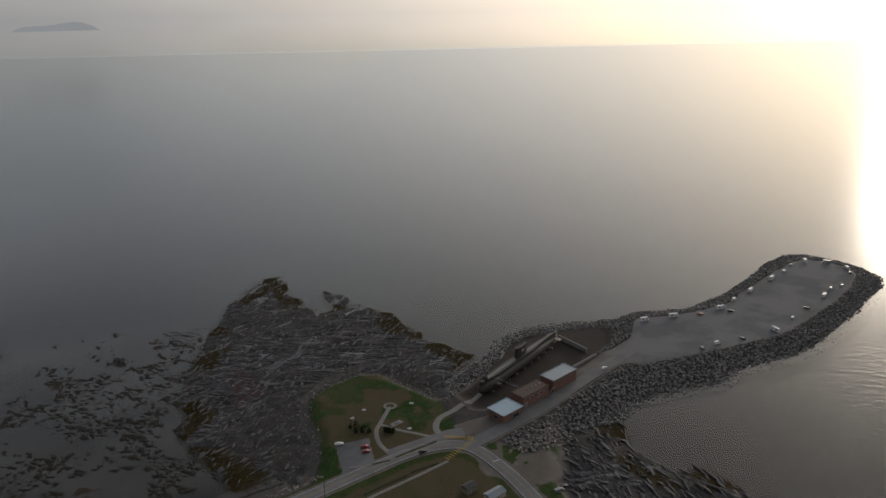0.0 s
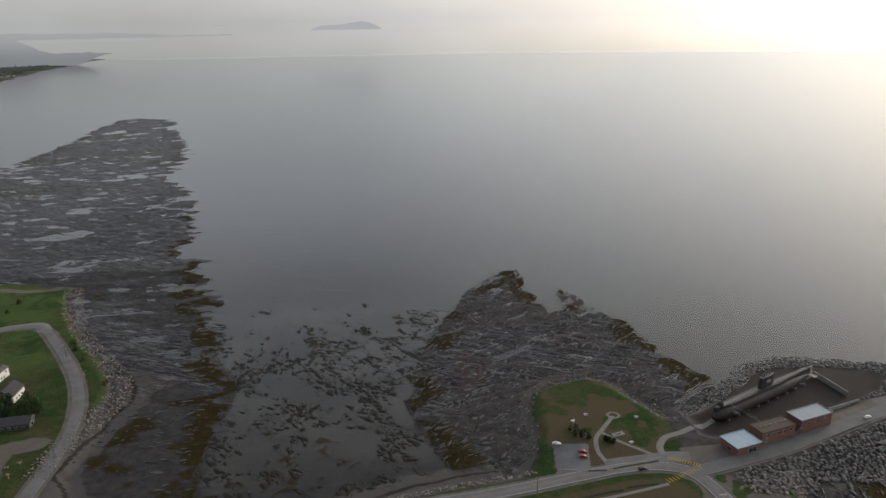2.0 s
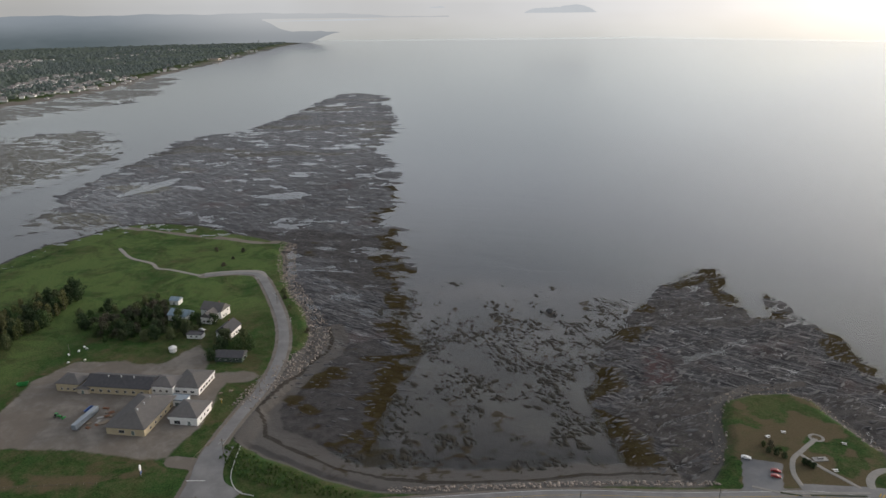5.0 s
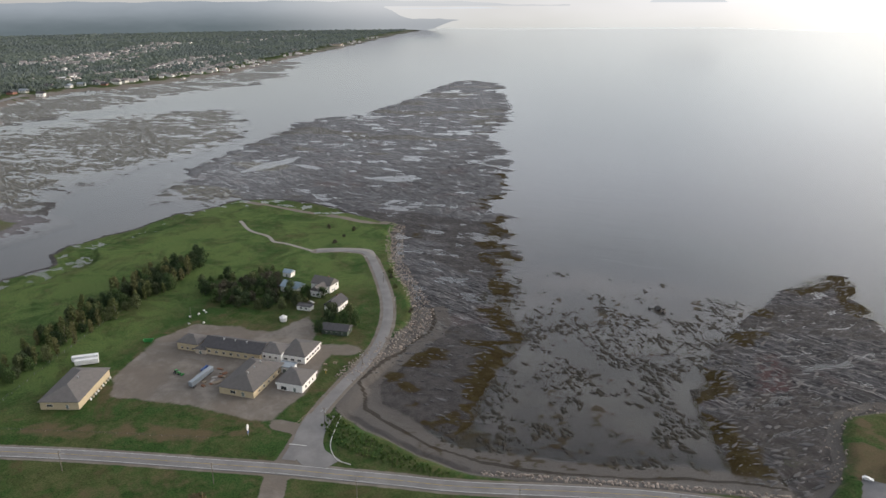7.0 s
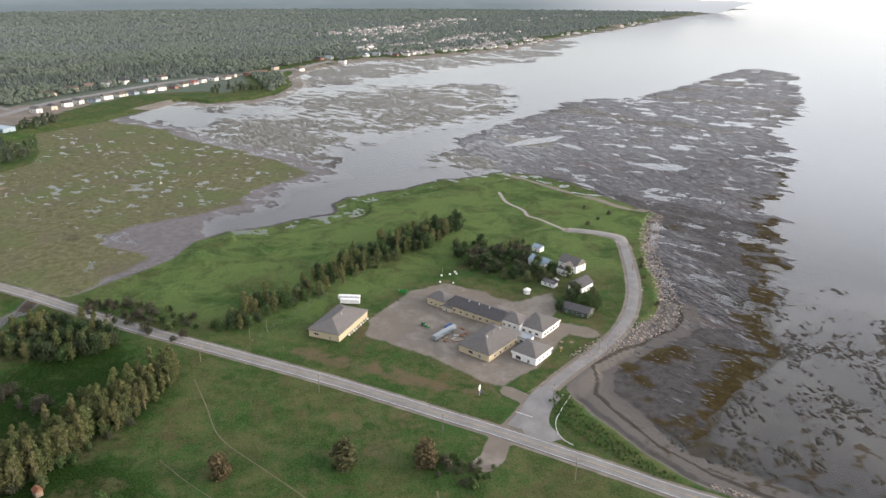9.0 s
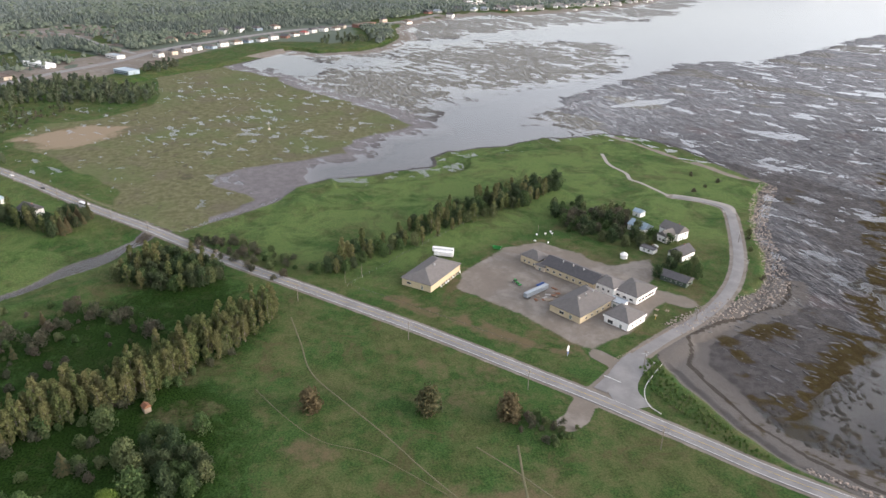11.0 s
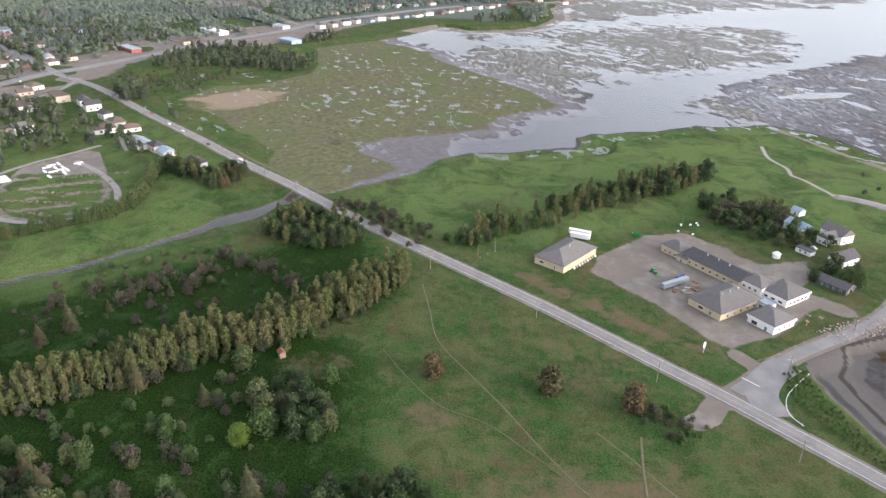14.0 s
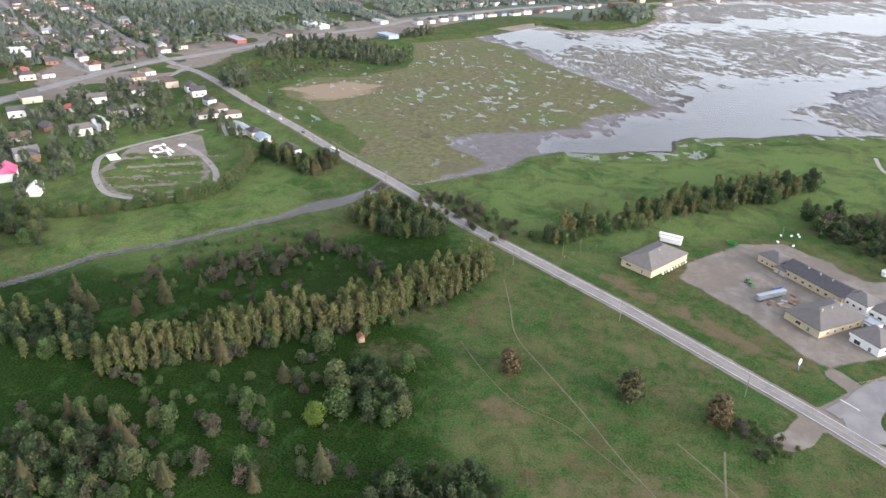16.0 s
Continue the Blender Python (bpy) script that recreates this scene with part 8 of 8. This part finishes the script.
# the far end of the town, over two kilometres off
for hx, hy in list(remote):
    for _ in range(2):
        qx, qy = hx + town_rng.gauss(0, 32), hy + town_rng.gauss(0, 32)
        if sdf(np.array([qx]), np.array([qy]), LAND)[0] > 16:
            remote.append((qx, qy))
            taken.append((qx, qy))
WV, WF, RV_, RF = [], [], [], []
for x, y in remote:
    a_ = radians(town_rng.choice((49.8, 140.8)) + town_rng.uniform(-9, 9))
    c, s_ = math.cos(a_), math.sin(a_)
    hw, hd, hh = town_rng.uniform(5, 9), town_rng.uniform(4, 6), town_rng.uniform(3, 5.5)
    g = gz(x, y)
    o = len(WV)
    WV += [(x + p_ * c - q_ * s_, y + p_ * s_ + q_ * c, g + zz) for zz in (-0.5, hh) for p_, q_ in ((-hw, -hd), (hw, -hd), (hw, hd), (-hw, hd))]
    WF += [[o + i for i in f] for f in ((0, 1, 5, 4), (1, 2, 6, 5), (2, 3, 7, 6), (3, 0, 4, 7), (4, 5, 6, 7))]
    o = len(RV_)
    RV_ += [(x + p_ * c - q_ * s_, y + p_ * s_ + q_ * c, g + zz) for p_, q_, zz in ((-hw - .5, -hd - .5, hh), (hw + .5, -hd - .5, hh), (hw + .5, hd + .5, hh), (-hw - .5, hd + .5, hh), (-hw - .5, 0, hh + 2.6), (hw + .5, 0, hh + 2.6))]
    RF += [[o + i for i in f] for f in ((0, 1, 5, 4), (2, 3, 4, 5), (1, 2, 5), (3, 0, 4), (3, 2, 1, 0))]
far_town = tagged(new("far_houses"), "pale houses of the far town behind the shore", "houses", kind="stuff")
m_far_wall = stone_material("far_walls", (0.62, 0.61, 0.58), (0.52, 0.51, 0.49), (0.74, 0.73, 0.71))
m_far_roof = stone_material("far_roofs", (0.16, 0.15, 0.15), (0.11, 0.105, 0.105), (0.42, 0.37, 0.35))
for nm, vv, ff, mm in (("wall", WV, WF, m_far_wall), ("roof", RV_, RF, m_far_roof)):
    me = bpy.data.meshes.new(nm)
    me.from_pydata(vv, [], ff)
    me.materials.append(mm)
    o = new(nm, me)
    o.parent = far_town

# larger and particular buildings
building("white_barn", "white barn with a pale gable roof", turn(-437, -312, 20), 13, 9, 4, 3.4, m_white_wall, m_white_metal, "gable", 0.3, "", [(0, 0, 1.4, 2.6, 2.8, True)], category="barn")
building("pink_house", "white house with a bright pink roof", turn(-462.2, -348.2, 30), 17, 13, 6, 5, m_white_wall, m_roof_pink, "gable", 0.5, "", win_row(0, 3, 11) + win_row(0, 3, 11, 4.0), True)
building("brown_house", "brown sided house with a dark roof", turn(-503.4, -356.8, 40), 16, 12, 6, 2.8, m_wall_brown, m_roof_dark, "gable", 0.5, "", win_row(0, 3, 10) + win_row(0, 3, 10, 4.0))
building("long_house", "long white house with a pale roof", turn(-595.1, -347.5, 40), 22, 13, 4.6, 3.6, m_white_wall, m_white_metal, "gable", 0.5, "", win_row(0, 4, 15))
building("grey_hall", "large low hall with a pale grey roof beside the road", turn(-599.5, -223.6, 40), 24, 14, 4, 3, m_wall_town, m_metal_pale, "gable", 0.5, "", win_row(0, 5, 20), category="hall")
building("blue_house", "small house with a pale blue roof", turn(-576.9, -195.9, 40), 15, 11, 3.4, 2.6, m_wall_town, m_roof_blue, "gable", 0.4, "", win_row(0, 3, 9))
building("roadside_house", "two storey white house with a dark roof among conifers", turn(-540.1, -162.1, 42), 14, 12, 6.2, 3.6, m_wall_town, m_roof_dark, "gable", 0.6, "", win_row(0, 3, 8) + win_row(0, 3, 8, 4.4) + win_row(1, 2, 6), True)
for x, y, w, d, h, wm_, rm_, lab in ((-829.1, -481.8, 26, 14, 6, m_wall_town, m_roof_red, "fast food restaurant with a red front"), (-975, -436.1, 24, 12, 4.5, m_wall_beige, m_roof_brown, "beige flat roofed shop by the junction"),
                                     (-1038, -380.3, 44, 14, 5, m_roof_red, m_metal_pale, "long red fronted store beside the highway"), (-1107, -331.9, 52, 13, 4.5, m_wall_beige, m_roof_brown, "long low beige motel row"),
                                     (-1196, -301.3, 60, 16, 5, m_white_wall, m_white_metal, "long white commercial building"), (-1112, -169.9, 34, 18, 5, m_roof_blue, m_roof_blue, "bright blue roofed roadside building"),
                                     (-1170, -132.6, 30, 14, 4.5, m_wall_beige, m_roof_brown, "roadside motel with a brown roof"), (-1253, -204.5, 30, 14, 4.5, m_wall_town, m_metal_pale, "white flat roofed roadside shop"),
                                     (-757, -357.9, 26, 14, 6.5, m_wall_beige, m_roof_brown, "beige apartment block with flat roof"), (-718.1, -377.4, 26, 12, 6, m_wall_town, m_roof_brown, "pale apartment block with a brown roof"),
                                     (-677, -465.4, 30, 18, 6, m_wall_beige, m_roof_grey, "large beige apartment block"), (-891.6, -614.5, 46, 22, 6, m_white_wall, m_white_metal, "large white hall in the town"),
                                     (-1590, 246.5, 60, 16, 6, m_brick, m_roof_brown, "long brick building on the shore"), (-2060, 639.2, 60, 16, 6, m_white_wall, m_white_metal, "long white building behind the shore"),
                                     (-2660, 1956, 50, 40, 9, m_wall_beige, m_roof_grey, "large building by the far shore")):
    building("shop" if h < 6 else "block", lab, turn(x, y, 42 if y < 0 else 130), w, d, h, 0.5, wm_, rm_, "flat", 0.4, "", win_row(0, max(3, int(w / 5)), w - 3, 1.8, 2.6, 1.8) + [(1, 0, 1.3, 1.6, 2.3, True)], category="building", plain=True)
# levelled plot: white blocks and slabs
for k in range(14):
    x, y = -538.5 + town_rng.uniform(-16, 16), -268.9 + town_rng.uniform(-10, 12)
    t = thing("slab", "white concrete slab lying on the levelled plot", "slab", "white slabs on the plot", turn(x, y, 40 + town_rng.choice((0, 90)), gz(x, y)))
    part("block", boxes((-3.2, 3.2, -0.9, 0.9, -0.1, 0.7), bevel=0.05), m_white_wall, t)
t = thing("slab", "long white slab beside the dirt track", "slab", "white slabs on the plot", turn(-518, -298.4, 40))
part("block", boxes((-8, 8, -4, 4, -0.1, 0.35), bevel=0.05), m_white_wall, t)
for k in range(5):
    a, e = Vector((-460.2 - 15 * k, -280 + 6 * k)), Vector((-447.7 - 21 * k, -231 + 5 * k))
    q = along([tuple(a), tuple(a.lerp(e, 0.5)), tuple(e)], 2.2, 1.8, 50 + k)
    joined_stones("rubble_row", q, np.random.RandomState(60 + k).uniform(0.4, 1.0, len(q)), m_spoil, "low row of brown rubble on the plot", None, 70 + k)
# boat mast standing in the marsh
t = thing("marsh_marker", "small pale mast on a raft in the marsh", "marker", "", pose(-766.3, 13.9, 0.4))
part("raft", boxes((-3, 3, -1.2, 1.2, -0.2, 0.4), bevel=0.1), m_wall_beige, t)
b = bmesh.new()
tube(b, (0, 0, 0.4), (0, 0, 9), 0.16, 0.1, 6)
part("pole", b, m_wall_beige, t)

# ---- far woods: stuff ----
def far_woods(name, pts, heights, widths, mat_, label, seed, tiers):
    """Ragged crowns joined in one mesh: rings of uneven radius up to an apex."""
    rng = np.random.RandomState(seed)
    n, k, m = len(pts), 6, len(tiers)
    zz = ground_z(pts[:, 0], pts[:, 1])
    V = np.empty((n, m * k + 1, 3))
    for lvl, (h0, rr) in enumerate(tiers):
        for j in range(k):
            a = 2 * np.pi * (j + 0.5 * lvl) / k + rng.uniform(-0.4, 0.4, n)
            r = widths * rr * rng.uniform(0.6, 1.25, n)
            V[:, lvl * k + j] = np.stack([pts[:, 0] + r * np.cos(a), pts[:, 1] + r * np.sin(a), zz + heights * (h0 + rng.uniform(-0.08, 0.10, n))], 1)
    V[:, m * k] = np.stack([pts[:, 0] + rng.uniform(-0.3, 0.3, n) * widths, pts[:, 1] + rng.uniform(-0.3, 0.3, n) * widths, zz + heights], 1)
    f = []
    for j in range(k):
        i = (j + 1) % k
        for lvl in range(m - 1):
            o = lvl * k
            f += [(o + j, o + i, o + k + j), (o + i, o + k + i, o + k + j)]
        f.append(((m - 1) * k + j, (m - 1) * k + i, m * k))
    F = (np.array(f)[None] + (np.arange(n) * (m * k + 1))[:, None, None]).reshape(-1, 3)
    me = bpy.data.meshes.new(name)
    me.from_pydata(V.reshape(-1, 3).tolist(), [], F.tolist())
    me.materials.append(mat_)
    return tagged(new(name, me), label, "woods", kind="stuff")


rng = np.random.RandomState(77)
P = []
for dist0, dist1, n in ((1000, 1600, 30000), (1600, 2400, 34000), (2400, 3400, 20000), (3400, 4800, 13000)):
    r = np.sqrt(rng.uniform(dist0 ** 2, dist1 ** 2, n))
    a = radians(38) + rng.rand(n) * radians(105)
    P.append(np.stack([-r * np.sin(a), r * np.cos(a), r], 1))
P = np.concatenate(P)
keep = (sdf(P[:, 0], P[:, 1], LAND) > np.where(P[:, 0] < -1750, 62, 35)) & (line_dist(P[:, 0], P[:, 1], HIGHWAY) > 34) & (sdf(P[:, 0], P[:, 1], MARSH) < -10)
for st in ([(-889.8, -414.5), (-1606, -1066)], [(-812.6, -482.8), (-1602, -1167)]):
    keep &= line_dist(P[:, 0], P[:, 1], st) > 13
near_house = np.full(len(P), 1e9)
for hx, hy in taken:
    near_house = np.minimum(near_house, (P[:, 0] - hx) ** 2 + (P[:, 1] - hy) ** 2)
keep &= near_house > np.where(P[:, 0] < -1230, 19, 14) ** 2
by_shops = (line_dist(P[:, 0], P[:, 1], HIGHWAY) < 95) & (P[:, 0] > -1200) & (P[:, 0] < -700)
keep &= ~by_shops | (rng.rand(len(P)) < 0.2)
inner = ((P[:, 0] > -1130) & (P[:, 1] > -330)) | (sdf(P[:, 0], P[:, 1], SCRUBLAND) > 0) | (sdf(P[:, 0], P[:, 1], [(-1130, -265), (-1217, -190), (-1295, -150), (-1362, -100), (-1426, -36),
    (-1500, 40), (-1556, 118), (-1600, 230), (-1300, 230), (-1100, 0)]) > 0)
keep &= ~inner
town_zone = near_house < 75 ** 2
keep &= ~town_zone | (rng.rand(len(P)) < 0.7)
for q in CLEARINGS + YARDS:
    keep &= (sdf(P[:, 0], P[:, 1], q) < -4) | (rng.rand(len(P)) < (0.04 if q in CLEARINGS else 0.22))
keep &= line_dist(P[:, 0], P[:, 1], [(-1290, -180), (-1350, -218), (-1414, -254), (-1545, -328), (-1623, -441)]) > 13
P = P[keep]
stand = fbm(P[:, 0], P[:, 1], 160, 3, 96)
h = rng.uniform(6.5, 11.5, len(P)) * np.where(P[:, 2] > 2400, 1.1, 1) * (0.75 + 0.5 * stand)
w = rng.uniform(2.6, 4.2, len(P)) * np.clip(P[:, 2] / 1350, 1, 2.9)
spruce = rng.rand(len(P)) < 0.30 + 0.65 * sstep(stand, 0.40, 0.58)
# beyond about two kilometres crowns get the leaf colours with more painted haze
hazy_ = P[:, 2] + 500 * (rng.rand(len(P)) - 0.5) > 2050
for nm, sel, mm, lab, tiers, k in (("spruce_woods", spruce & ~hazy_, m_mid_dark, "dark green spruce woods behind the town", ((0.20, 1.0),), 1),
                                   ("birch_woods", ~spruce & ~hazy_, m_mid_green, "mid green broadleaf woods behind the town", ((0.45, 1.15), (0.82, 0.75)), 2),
                                   ("far_spruce_woods", spruce & hazy_, m_hazy_dark, "spruce woods far inland, tinted pale for haze", ((0.35, 1.1),), 3),
                                   ("far_birch_woods", ~spruce & hazy_, m_hazy_green, "broadleaf woods far inland, tinted pale for haze", ((0.5, 1.2),), 4)):
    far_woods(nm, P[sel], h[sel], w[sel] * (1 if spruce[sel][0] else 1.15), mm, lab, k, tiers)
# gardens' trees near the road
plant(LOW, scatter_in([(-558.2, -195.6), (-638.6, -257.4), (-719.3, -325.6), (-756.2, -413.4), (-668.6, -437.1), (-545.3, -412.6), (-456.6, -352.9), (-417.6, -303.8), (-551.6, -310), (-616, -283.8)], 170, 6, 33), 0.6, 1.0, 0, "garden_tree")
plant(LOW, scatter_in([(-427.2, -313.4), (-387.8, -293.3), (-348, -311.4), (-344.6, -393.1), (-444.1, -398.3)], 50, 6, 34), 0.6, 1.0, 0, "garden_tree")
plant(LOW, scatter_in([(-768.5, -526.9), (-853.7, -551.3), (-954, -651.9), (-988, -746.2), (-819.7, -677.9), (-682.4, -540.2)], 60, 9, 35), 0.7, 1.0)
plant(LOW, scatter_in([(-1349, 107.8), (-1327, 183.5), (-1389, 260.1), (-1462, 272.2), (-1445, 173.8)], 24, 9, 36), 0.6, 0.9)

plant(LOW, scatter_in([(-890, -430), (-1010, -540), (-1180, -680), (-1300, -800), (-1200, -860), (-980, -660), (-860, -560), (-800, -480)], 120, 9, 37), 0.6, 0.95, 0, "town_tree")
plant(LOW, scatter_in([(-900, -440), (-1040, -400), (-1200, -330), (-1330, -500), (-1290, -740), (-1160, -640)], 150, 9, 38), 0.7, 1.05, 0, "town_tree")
# ---- island and far coast, their haze painted as a pale glow ----
m_far = bpy.data.materials.new("painted_haze_woods")
m_far.use_nodes = True
nt = m_far.node_tree
nt.nodes.remove(nt.nodes["Principled BSDF"])
# emission in pale blue grey takes the place of haze over the land
pale = mixc(nt, noise_out(nt, nd(nt, "NewGeometry").outputs["Position"], 0.01, 3), (0.80, 0.84, 0.88), (0.88, 0.91, 0.94))
nt.links.new(nd(nt, "Emission", i_Color=pale).outputs[0], nt.nodes["Material Output"].inputs[0])


def far_isle(name, label, az, half_deg, dist, base, height, seed):
    b = bmesh.new()
    rng = random.Random(seed)
    n = 40
    top, low, back = [], [], []
    for i in range(n + 1):
        f = i / n * 2 - 1
        a = radians(az + f * half_deg)
        h = height * max(0.0, 1 - abs(f) ** 2.5) * (0.75 + 0.25 * math.sin(f * 3 - 0.8)) + rng.uniform(0, 0.06) * height
        d = Vector((math.sin(a), math.cos(a), 0))
        low.append(b.verts.new(d * dist + Vector((0, 0, base))))
        top.append(b.verts.new(d * (dist + 12) + Vector((0, 0, base + h + 0.5))))
        back.append(b.verts.new(d * (dist + 24) + Vector((0, 0, base))))
    for i in range(n):
        b.faces.new((low[i], low[i + 1], top[i + 1], top[i]))
        b.faces.new((top[i], top[i + 1], back[i + 1], back[i]))
    return tagged(new(name, mesh_of(b, name, m_far)), label, "backdrop", kind="structure")


far_isle("island_1", "low wooded island far out, painted pale with haze", -27.6, 2.7, 4860, 168, 62, 1)
far_isle("island_2", "faint islet far out, painted pale with haze", -36.9, 0.6, 4860, 206, 12, 2)
far_isle("far_cape", "long low cape, painted pale with haze", -45.0, 4.0, 4840, 134, 12, 3)


# ---- single armour stones, nearest the camera ----
stone_meshes = []
for k, (v, f) in enumerate(PROTOS):
    me = bpy.data.meshes.new("stone")
    me.from_pydata(v.tolist(), [], f.tolist())
    me.materials.append(m_stone)
    stone_meshes.append(me)
srng = random.Random(3)
for i in pick:
    o = new("stone", srng.choice(stone_meshes))
    o.parent = armour
    s = float(size[i])
    o.matrix_basis = pose(float(p_arm[i, 0]), float(p_arm[i, 1]), gz(p_arm[i, 0], p_arm[i, 1]) + s * 0.25, srng.uniform(-28, 28), srng.uniform(-28, 28), srng.uniform(0, 360)) @ Matrix.Diagonal((s, s, s, 1))
